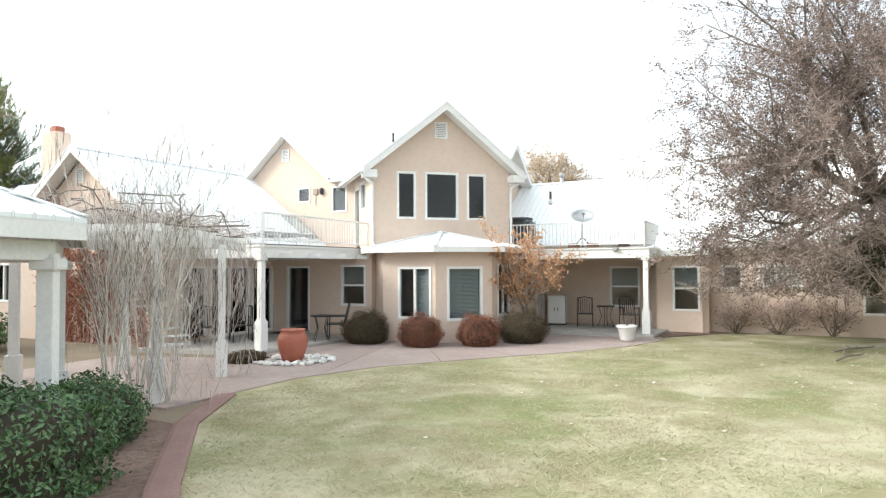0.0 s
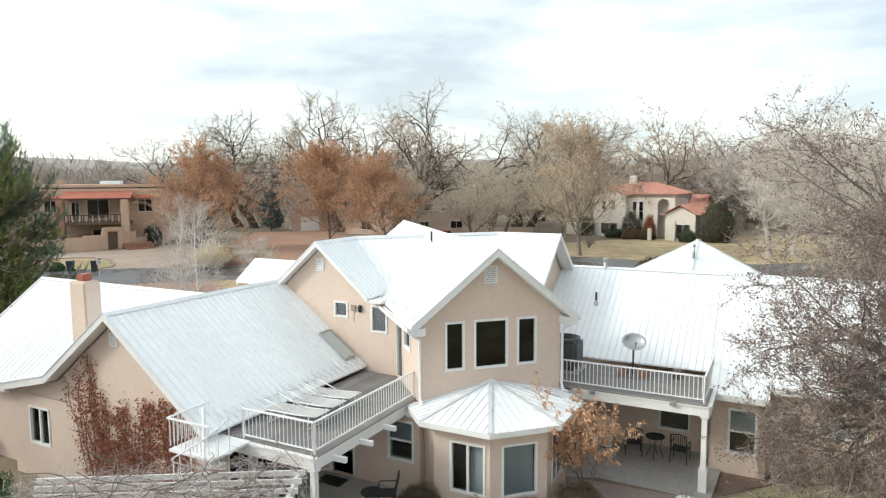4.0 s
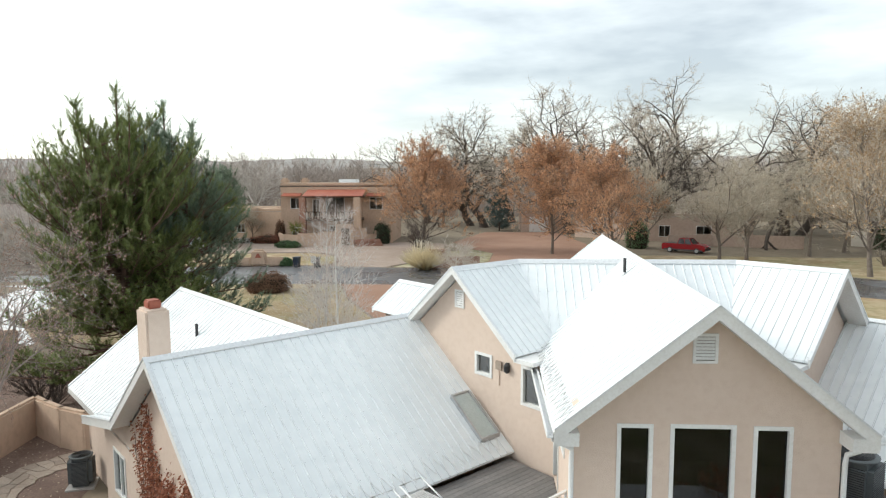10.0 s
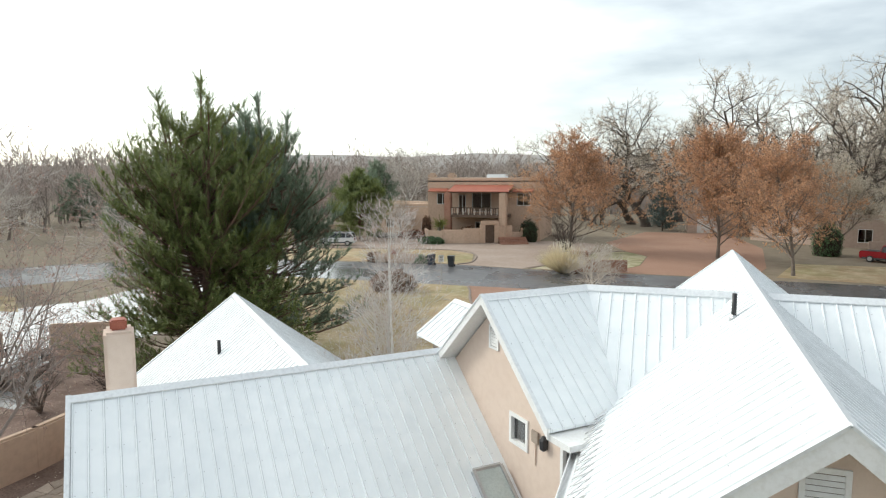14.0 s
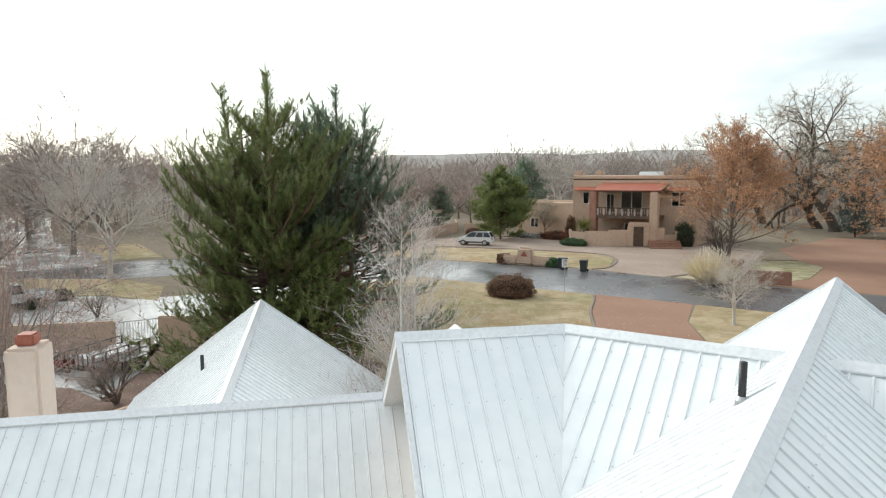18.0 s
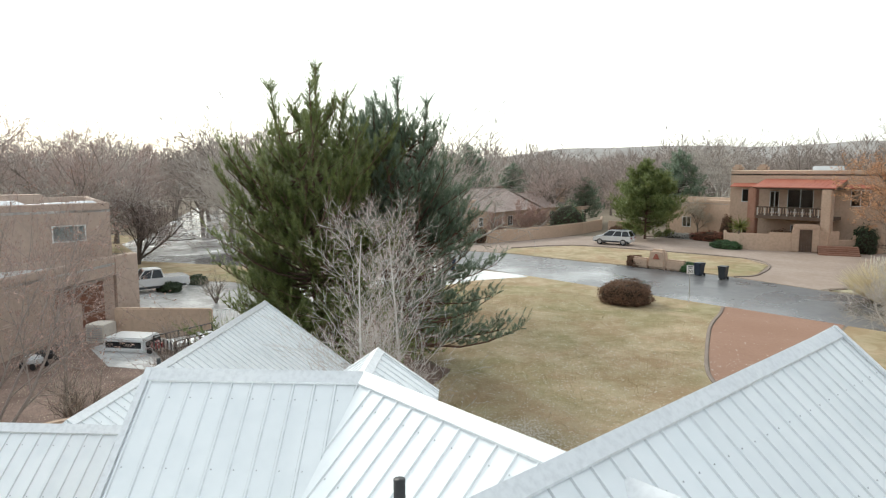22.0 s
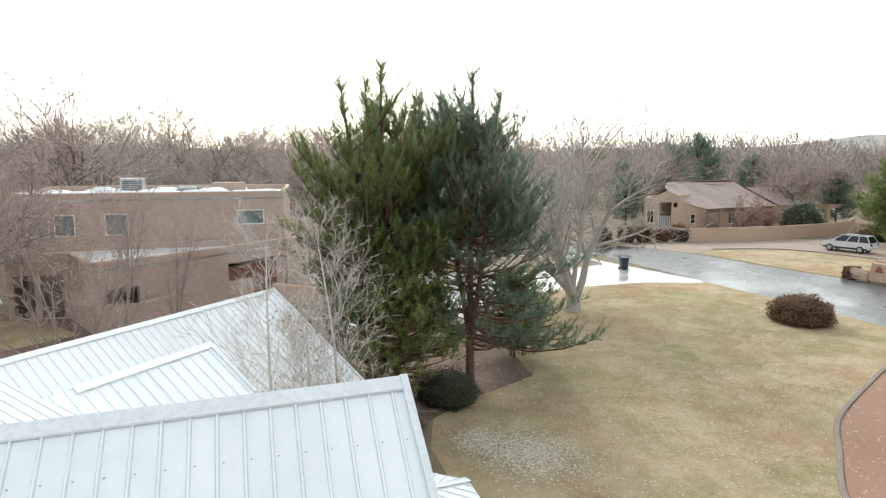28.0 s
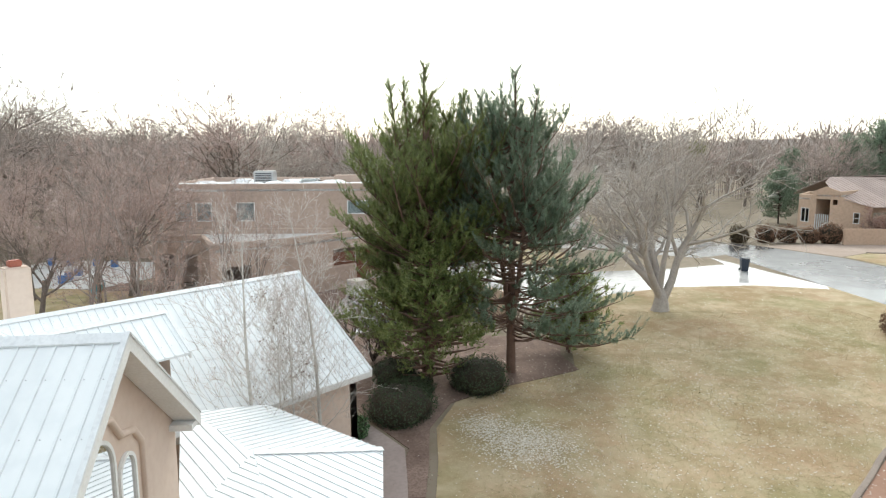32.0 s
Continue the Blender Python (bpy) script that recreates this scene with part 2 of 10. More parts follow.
NEEDLE = mk_leaf("pine_needle", (0.115, 0.152, 0.045), (0.285, 0.325, 0.115), 0.5, 0.4)
NEEDLE_DARK = mk_leaf("dark_needle", (0.12, 0.175, 0.115), (0.27, 0.335, 0.23), 0.5, 0.4)
WHITE_PAVE = mk("pale_deck_concrete", (0.55, 0.55, 0.54), (0.68, 0.68, 0.67), 0.5, 0.35, bump=0.05, rough2=0.6)
SPRUCE = mk_leaf("blue_spruce_needle", (0.045, 0.075, 0.07), (0.10, 0.14, 0.13), 0.6, 0.1)
LEAF_COPPER = mk_leaf("copper_leaf", (0.48, 0.25, 0.13), (0.74, 0.46, 0.28), 0.7, 0.35)
LEAF_ORANGE = mk_leaf("orange_leaf", (0.45, 0.24, 0.125), (0.70, 0.44, 0.27), 0.7, 0.3)
LEAF_BROWN = mk_leaf("dry_brown_leaf", (0.13, 0.085, 0.065), (0.26, 0.175, 0.135), 0.8, 0.25)
LEAF_PINK = mk_leaf("dry_pinkish_leaf", (0.30, 0.185, 0.15), (0.52, 0.36, 0.30), 0.8, 0.25)
LEAF_SEED = mk_leaf("dry_seed", (0.10, 0.075, 0.062), (0.22, 0.165, 0.138), 0.8, 0.2)
TWIG_ROSE = mk("rosy_brown_twig", (0.27, 0.205, 0.185), (0.38, 0.30, 0.275), 0.5, 0.9, bump=0)
TWIG_DUST = mk("dusty_twig", (0.46, 0.42, 0.345), (0.60, 0.55, 0.46), 0.3, 0.9, bump=0)
LEAF_TAN = mk_leaf("dry_tan_leaf", (0.30, 0.21, 0.125), (0.48, 0.36, 0.235), 0.8, 0.25)
LEAF_CREEPER = mk_leaf("creeper_leaf", (0.22, 0.075, 0.045), (0.46, 0.20, 0.12), 0.75, 0.2)
LEAF_GREEN = mk_leaf("laurel_leaf", (0.035, 0.085, 0.030), (0.12, 0.21, 0.085), 0.35, 0.2)
LEAF_HOLLY = mk_leaf("juniper_leaf", (0.022, 0.042, 0.018), (0.065, 0.095, 0.04), 0.55, 0.15)
LEAF_OLIVE = mk_leaf("winter_shrub_leaf", (0.05, 0.035, 0.018), (0.12, 0.085, 0.04), 0.7, 0.1)
LEAF_RUST = mk_leaf("rusty_shrub_leaf", (0.14, 0.045, 0.026), (0.30, 0.115, 0.065), 0.7, 0.1)
LEAF_SPIREA = mk_leaf("brown_shrub_leaf", (0.12, 0.062, 0.038), (0.27, 0.155, 0.095), 0.8, 0.2)
# near-black colour that holds the shade between a shrub's leaves
SHRUB_CORE = mk("shrub_inner_shade", (0.03, 0.024, 0.015), (0.045, 0.034, 0.02), 4, 1.0, bump=0)
LAWN = mk("dormant_lawn", (0.31, 0.245, 0.138), (0.50, 0.385, 0.26), 0.55, 0.95, bump=0.6, bscale=60, c3=(0.26, 0.235, 0.125), fine=6, spec=0.2, patches=(((0.215, 0.21, 0.09), 0.16, 0.6), ((0.33, 0.215, 0.125), 0.22, 0.6), ((0.50, 0.42, 0.29), 0.9, 0.45)))
LAWN_GREEN = mk("winter_lawn", (0.225, 0.215, 0.11), (0.44, 0.40, 0.27), 0.6, 0.95, bump=0.6, bscale=60, c3=(0.185, 0.205, 0.09), fine=5, spec=0.2, patches=(((0.19, 0.215, 0.085), 0.35, 0.6), ((0.52, 0.47, 0.35), 0.55, 0.65), ((0.24, 0.185, 0.11), 1.3, 0.4)))
BLADE = mk_leaf("grass_blade", (0.28, 0.275, 0.15), (0.58, 0.53, 0.38), 0.8, 0.35)
LEAF_ASH = mk_leaf("dry_ash_leaf", (0.33, 0.21, 0.11), (0.56, 0.40, 0.24), 0.8, 0.25)
LEAF_SILVER = mk_leaf("silvery_leaf", (0.40, 0.39, 0.37), (0.58, 0.57, 0.54), 0.7, 0.2)
LEAF_SAGE = mk_leaf("grey_green_leaf", (0.16, 0.165, 0.13), (0.30, 0.30, 0.25), 0.6, 0.2)
SEED_TAN = mk_leaf("pale_tan_seed", (0.40, 0.33, 0.25), (0.60, 0.52, 0.41), 0.8, 0.25)
BLADE_STRAW = mk_leaf("straw_grass_blade", (0.58, 0.49, 0.31), (0.80, 0.71, 0.50), 0.8, 0.35)
BLADE_DRY = mk_leaf("dry_grass_blade", (0.36, 0.31, 0.165), (0.58, 0.48, 0.31), 0.8, 0.35)
DIRT = mk("bare_ground", (0.20, 0.165, 0.125), (0.27, 0.225, 0.17), 0.05, 0.95, bump=0.4, bscale=4, c3=(0.17, 0.135, 0.085), fine=20, spec=0.2)
GRAVEL = mk("brown_gravel", (0.165, 0.112, 0.09), (0.30, 0.215, 0.178), 0.6, 0.95, bump=0.9, bscale=40, c3=(0.095, 0.064, 0.052), fine=22, spec=0.2)
DRIVE = mk("red_gravel_drive", (0.31, 0.185, 0.13), (0.36, 0.225, 0.165), 0.2, 0.95, bump=0.4, bscale=50, c3=(0.27, 0.16, 0.115), fine=40, spec=0.2)
ASPHALT = mk("damp_asphalt", (0.085, 0.085, 0.09), (0.125, 0.123, 0.125), 0.12, 0.14, bump=0.04, bscale=60, c3=(0.075, 0.075, 0.08), rough2=0.42)
# wet concrete; the near-white patches carry bright sky glare in the base colour
WET = mk("wet_concrete_sky_glare", (0.42, 0.41, 0.40), (0.74, 0.74, 0.73), 0.25, 0.04, bump=0.02, bscale=6, rough2=0.28, spec=1.0)
KERB = mk("kerb_concrete", (0.225, 0.175, 0.145), (0.29, 0.235, 0.195), 1.0, 0.85)
TERRACOTTA = mk("terracotta", (0.33, 0.095, 0.06), (0.42, 0.14, 0.09), 2.0, 0.55, bump=0.1)
TILE_PINK = mk("weathered_red_tile", (0.46, 0.22, 0.165), (0.55, 0.29, 0.22), 0.8, 0.8, vary=0.1)
TILE_PALE = mk("faded_roof_tile", (0.40, 0.315, 0.28), (0.48, 0.385, 0.345), 0.6, 0.8, vary=0.08)
COPPER_ROOF = mk("red_metal_porch_roof", (0.36, 0.10, 0.06), (0.42, 0.14, 0.085), 0.6, 0.55)
BRICK = mk("brick", (0.30, 0.15, 0.10), (0.38, 0.21, 0.15), 2.0, 0.85, vary=0.15)
BLACK = mk("black_metal", (0.02, 0.02, 0.022), (0.03, 0.03, 0.032), 3, 0.45, bump=0.03)
AC_METAL = mk("dark_green_metal", (0.10, 0.115, 0.12), (0.135, 0.15, 0.155), 3, 0.5, bump=0.03)
GALV = mk("galvanised_metal", (0.45, 0.46, 0.47), (0.55, 0.56, 0.57), 3, 0.35, 0.7, 0.03)
PLASTIC_GREY = mk("dark_grey_plastic", (0.035, 0.04, 0.045), (0.05, 0.055, 0.06), 2, 0.45, bump=0.02)
BIN_BLUE = mk("navy_plastic", (0.02, 0.03, 0.05), (0.03, 0.045, 0.07), 2, 0.45, bump=0.02)
WOOD_DOOR = mk("brown_wood_door", (0.17, 0.065, 0.035), (0.23, 0.095, 0.055), 1.5, 0.6, bump=0.15, stretch=(6, 6, 1))
WOOD_POST = mk("weathered_timber", (0.10, 0.065, 0.045), (0.16, 0.11, 0.08), 2, 0.8, bump=0.3)
PEBBLE = mk("white_pebble", (0.55, 0.54, 0.52), (0.72, 0.71, 0.69), 3, 0.7, vary=0.2)
FLAG = mk("flagstone", (0.34, 0.27, 0.215), (0.43, 0.35, 0.285), 1.5, 0.85, vary=0.12)
CAR_PAINT = mk("silver_car_paint", (0.70, 0.715, 0.73), (0.73, 0.745, 0.76), 1, 0.22, 0.15, 0)
RED_PAINT = mk("red_car_paint", (0.28, 0.012, 0.02), (0.32, 0.018, 0.025), 1, 0.25, 0.1, 0)
WHITE_PAINT = mk("white_car_paint", (0.70, 0.71, 0.72), (0.74, 0.75, 0.75), 1, 0.25, 0.0, 0)
RUBBER = mk("tyre_rubber", (0.018, 0.018, 0.018), (0.028, 0.028, 0.028), 4, 0.8, bump=0.1)
SNOW = mk("old_snow", (0.78, 0.80, 0.82), (0.86, 0.87, 0.88), 1.5, 0.7, bump=0.2)
SNOW_ROOF = mk("pale_roof_membrane", (0.58, 0.57, 0.55), (0.72, 0.71, 0.69), 0.5, 0.7)
HILL = mk("far_hill_scrub", (0.30, 0.275, 0.25), (0.40, 0.37, 0.335), 0.012, 1.0, bump=0, c3=(0.24, 0.22, 0.20), fine=12, spec=0.1)
VIOLET_HILL = mk("far_mesa", (0.33, 0.315, 0.295), (0.42, 0.40, 0.375), 0.02, 1.0, bump=0, spec=0.1)

# ---- building helpers ----
S2 = math.sqrt(0.5)


def LQ(p, q):
    """Plan of the west wing, whose axis is turned 45 degrees: p along its ridge, q across it."""
    return ((p + q) * S2, (p - q) * S2)


def RQ(p, q):
    """Plan of the east wing, the mirror of the west wing."""
    return (-(p + q) * S2, (p - q) * S2)


def thing(name, at=(0, 0, 0), label="", category="", group="", kind="", turn=0.0):
    e = new(name)
    e.empty_display_size = 0.2
    e.matrix_world = pose(*at, 0, 0, turn)
    return tagged(e, label, category, group, kind)


def mesh_of(bm, material, smooth=False):
    me = bpy.data.meshes.new("mesh")
    bm.normal_update()
    bm.to_mesh(me)
    bm.free()
    for m in material if isinstance(material, (list, tuple)) else [material]:
        me.materials.append(m)
    if smooth:
        me.polygons.foreach_set("use_smooth", [True] * len(me.polygons))
    return me


def part(name, bm, material, parent=None, label="", smooth=False, kind=""):
    """One bmesh as one mesh object under a thing or a part."""
    ob = new(name, bm if isinstance(bm, bpy.types.Mesh) else mesh_of(bm, material, smooth))
    if parent:
        ob.parent = parent
    return tagged(ob, label, "", "", kind)


def fast_mesh(verts, faces, material, smooth=False):
    me = bpy.data.meshes.new("mesh")
    me.from_pydata(verts, [], faces)
    me.update()
    for m in material if isinstance(material, (list, tuple)) else [material]:
        me.materials.append(m)
    if smooth:
        me.polygons.foreach_set("use_smooth", [True] * len(me.polygons))
    return me


def bm_new():
    return bmesh.new()


def box(bm, x0, y0, z0, x1, y1, z1, m=None):
    v = [bm.verts.new(c) for c in ((x0, y0, z0), (x1, y0, z0), (x1, y1, z0), (x0, y1, z0), (x0, y0, z1), (x1, y0, z1), (x1, y1, z1), (x0, y1, z1))]
    for f in ((3, 2, 1, 0), (4, 5, 6, 7), (0, 1, 5, 4), (1, 2, 6, 5), (2, 3, 7, 6), (3, 0, 4, 7)):
        bm.faces.new([v[i] for i in f])
    if m is not None:
        for w in v:
            w.co = m @ w.co
    return v


def bbox(x0, y0, z0, x1, y1, z1, bevel=0.0, m=None):
    bm = bm_new()
    box(bm, x0, y0, z0, x1, y1, z1, m)
    if bevel:
        bmesh.ops.bevel(bm, geom=bm.edges[:], offset=bevel, segments=2, affect="EDGES", clamp_overlap=True)
    return bm


def prism(bm, poly, z0, z1):
    """Upright prism over a plan polygon (counter-clockwise)."""
    a = [bm.verts.new((x, y, z0)) for x, y in poly]
    b = [bm.verts.new((x, y, z1)) for x, y in poly]
    n = len(poly)
    bm.faces.new(a[::-1])
    bm.faces.new(b)
    for i in range(n):
        bm.faces.new((a[i], a[(i + 1) % n], b[(i + 1) % n], b[i]))


def beam(bm, a, b, w, h, up=(0, 0, 1)):
    """Rectangular bar from a to b, w wide and h high."""
    a, b = Vector(a), Vector(b)
    d = (b - a).normalized()
    s = d.cross(Vector(up))
    s = s.normalized() if s.length > 1e-4 else Vector((1, 0, 0))
    t = s.cross(d).normalized()
    v = [bm.verts.new(p + s * (w / 2 * i) + t * (h / 2 * j)) for p in (a, b) for i, j in ((-1, -1), (1, -1), (1, 1), (-1, 1))]
    for f in ((0, 1, 2, 3), (7, 6, 5, 4), (0, 4, 5, 1), (1, 5, 6, 2), (2, 6, 7, 3), (3, 7, 4, 0)):
        bm.faces.new([v[i] for i in f])


def tube(bm, pts, r, sides=8, caps=True):
    """Round bar along points; r one radius or one a point."""
    pts = [Vector(p) for p in pts]
    rs = r if isinstance(r, (list, tuple)) else [r] * len(pts)
    rings = []
    x = None
    for i, p in enumerate(pts):
        d = (pts[min(i + 1, len(pts) - 1)] - pts[max(i - 1, 0)]).normalized()
        x = (Vector((1, 0, 0)) if abs(d.x) < 0.9 else Vector((0, 1, 0))) if x is None else x
        x = (x - d * x.dot(d)).normalized()
        y = d.cross(x)
        rings.append([bm.verts.new(p + (x * math.cos(2 * math.pi * k / sides) + y * math.sin(2 * math.pi * k / sides)) * rs[i]) for k in range(sides)])
    for a, b in zip(rings, rings[1:]):
        for k in range(sides):
            bm.faces.new((a[k], a[(k + 1) % sides], b[(k + 1) % sides], b[k]))
    if caps:
        bm.faces.new(rings[0][::-1])
        bm.faces.new(rings[-1])


def lathe(profile, sides=20):
    """Turned body from (radius, height) pairs."""
    bm = bm_new()
    rings = [[bm.verts.new((r * math.cos(2 * math.pi * k / sides), r * math.sin(2 * math.pi * k / sides), z)) for k in range(sides)] for r, z in profile]
    for a, b in zip(rings, rings[1:]):
        for k in range(sides):
            bm.faces.new((a[k], a[(k + 1) % sides], b[(k + 1) % sides], b[k]))
    bm.faces.new(rings[0][::-1])
    bm.faces.new(rings[-1])
    return bm


def clip(poly, a, b, c):
    """The part of a plan polygon where a * x + b * y <= c."""
    out = []
    for (x0, y0), (x1, y1) in zip(poly, poly[1:] + poly[:1]):
        d0, d1 = a * x0 + b * y0 - c, a * x1 + b * y1 - c
        if d0 <= 0:
            out.append((x0, y0))
        if d0 * d1 < 0:
            t = d0 / (d0 - d1)
            out.append((x0 + t * (x1 - x0), y0 + t * (y1 - y0)))
    return out


def wall(P0, P1, z0, z1, wins=(), parent=None, material=None, thick=0.28, name="wall", gable=None, inset=0.0):
    """Wall whose outer face runs from P0 (left, seen from outside) to P1, with openings (s0, s1, za, zb, kind). gable: height of a peak at s."""
    P0, P1 = Vector((*P0, 0)), Vector((*P1, 0))
    d = (P1 - P0).normalized()
    length = (P1 - P0).length
    m = Matrix((((d.x, -d.y, 0, P0.x)), ((d.y, d.x, 0, P0.y)), (0, 0, 1, 0), (0, 0, 0, 1)))
    bm = bm_new()
    cuts = sorted({inset, length - inset, *[w[0] for w in wins], *[w[1] for w in wins]})
    for a, b in zip(cuts, cuts[1:]):
        holes = sorted((w[2], w[3]) for w in wins if w[0] < (a + b) / 2 < w[1])
        low = z0
        for za, zb in holes:
            if za > low + 1e-3:
                box(bm, a, 0, low, b, thick, za, m)
            low = zb
        if z1 > low + 1e-3:
            box(bm, a, 0, low, b, thick, z1, m)
    if gable:
        s, zt, sl = gable
        a = [bm.verts.new(m @ Vector(c)) for c in ((0, 0, z1), (length, 0, z1), (s, 0, zt), (0, thick, z1), (length, thick, z1), (s, thick, zt))]
        for f in ((0, 1, 2), (5, 4, 3), (0, 3, 4, 1), (1, 4, 5, 2), (2, 5, 3, 0)):
            bm.faces.new([a[i] for i in f])
    bmesh.ops.remove_doubles(bm, verts=bm.verts[:], dist=1e-4)
    ob = part(name, bm, material or STUCCO, parent)
    for w in wins:
        window(m, *w, parent=parent)
    return ob


def window(m, s0, s1, za, zb, kind, parent=None):
    """Window or glass door in a wall's frame m. kind: letters; d dark screen glass, v two panes side by side, h two panes one over the other,
    b blinds, s coated glass, D door, g white steel door, p porch curtains, x glass door, o plain opening."""
    if "o" in kind:
        return
    if "D" in kind:
        door = part("door", bbox(s0 + 0.05, 0.06, za, s1 - 0.05, 0.11, zb - 0.05, 0.004, m), WHITE, parent, "white painted panel door")
        for i in range(2):
            a, b = s0 + 0.15 + i * (s1 - s0 - 0.2) / 2, s0 + 0.05 + (i + 1) * (s1 - s0 - 0.2) / 2
            for ya, yb in ((0.12, 0.45), (0.52, 0.92)):
                part("panel", bbox(a, 0.045, za + (zb - za) * ya, b, 0.062, za + (zb - za) * yb, 0.004, m), WHITE, door)
        part("door_handle", bbox(s1 - 0.17, 0.02, za + 1.0, s1 - 0.13, 0.06, za + 1.05, 0.004, m), BLACK, door, "black door handle")
    f = 0.05
    bm = bm_new()
    for c in ((s0 - 0.02, za - 0.02, s1 + 0.02, za + f), (s0 - 0.02, zb - f, s1 + 0.02, zb + 0.02), (s0 - 0.02, za + f, s0 + f, zb - f), (s1 - f, za + f, s1 + 0.02, zb - f)):
        if not (kind in "Dx" and c[1] < za and c[3] < za + 0.1):
            box(bm, c[0], -0.025, c[1], c[2], 0.11, c[3], m)
    win = part("window", bm, WHITE, parent, "white vinyl window frame" if "D" not in kind else "white door frame")
    if "D" in kind:
        return
    cells = [(s0 + f, za + f, s1 - f, zb - f)]
    if "v" in kind:
        mid = (s0 + s1) / 2
        part("mullion", bbox(mid - 0.035, 0.0, za + f, mid + 0.035, 0.10, zb - f, 0.0, m), WHITE, win)
        cells = [(s0 + f, za + f, mid - 0.035, zb - f), (mid + 0.035, za + f, s1 - f, zb - f)]
    if "h" in kind:
        mid = (za + zb) / 2
        part("sash_rail", bbox(s0 + f, 0.0, mid - 0.03, s1 - f, 0.10, mid + 0.03, 0.0, m), WHITE, win)
        cells = [(s0 + f, za + f, s1 - f, mid - 0.03), (s0 + f, mid + 0.03, s1 - f, zb - f)]
    if "q" in kind:
        n, k = 6, 3
        a, b, c, d = cells[0]
        cells = [(a + (c - a) * i / n + 0.008, b + (d - b) * j / k + 0.008, a + (c - a) * (i + 1) / n - 0.008, b + (d - b) * (j + 1) / k - 0.008) for i in range(n) for j in range(k)]
        for a, b, c, d in cells:
            part("glass_block", bbox(a, 0.0, b, c, 0.08, d, 0.012, m), GLASS_BLOCK, win)
        return
    for a, b, c, d in cells:
        pane = part("pane", bbox(a, 0.05, b, c, 0.062, d, 0.0, m), DARK_GLASS if "d" in kind else GLASS_COATED if "s" in kind else GLASS, win)
        pane.visible_shadow = False
    if "b" in kind:
        for a, b, c, d in cells[-1:] if "1" in kind else cells:
            bm = bm_new()
            z = b
            while z < d - 0.02:
                beam(bm, m @ Vector((a, 0.13, z)), m @ Vector((c, 0.13, z)), 0.036, 0.006, up=m.to_3x3() @ Vector((0, -0.75, 1)))
                z += 0.038
            part("blind", bm, BLIND, win, "pale grey slatted blind")
    if "c" in kind:
        for a, b, c, d in cells[-1:] if "1" in kind else cells:
            bm = bm_new()
            n = max(6, int((c - a) / 0.05))
            pts = [(a + (c - a) * i / n, 0.095 + 0.015 * math.sin(i * 1.9)) for i in range(n + 1)]
            lo = [bm.verts.new(m @ Vector((x, y, b))) for x, y in pts]
            hi = [bm.verts.new(m @ Vector((x, y, d))) for x, y in pts]
            for i in range(n):
                bm.faces.new((lo[i], lo[i + 1], hi[i + 1], hi[i]))
            part("curtain", bm, BLIND, win, "pale curtain")


GLASS_BLOCK = mk("glass_block", (0.42, 0.46, 0.47), (0.55, 0.58, 0.58), 8, 0.12, bump=0.4, bscale=30)


SCREWS = []


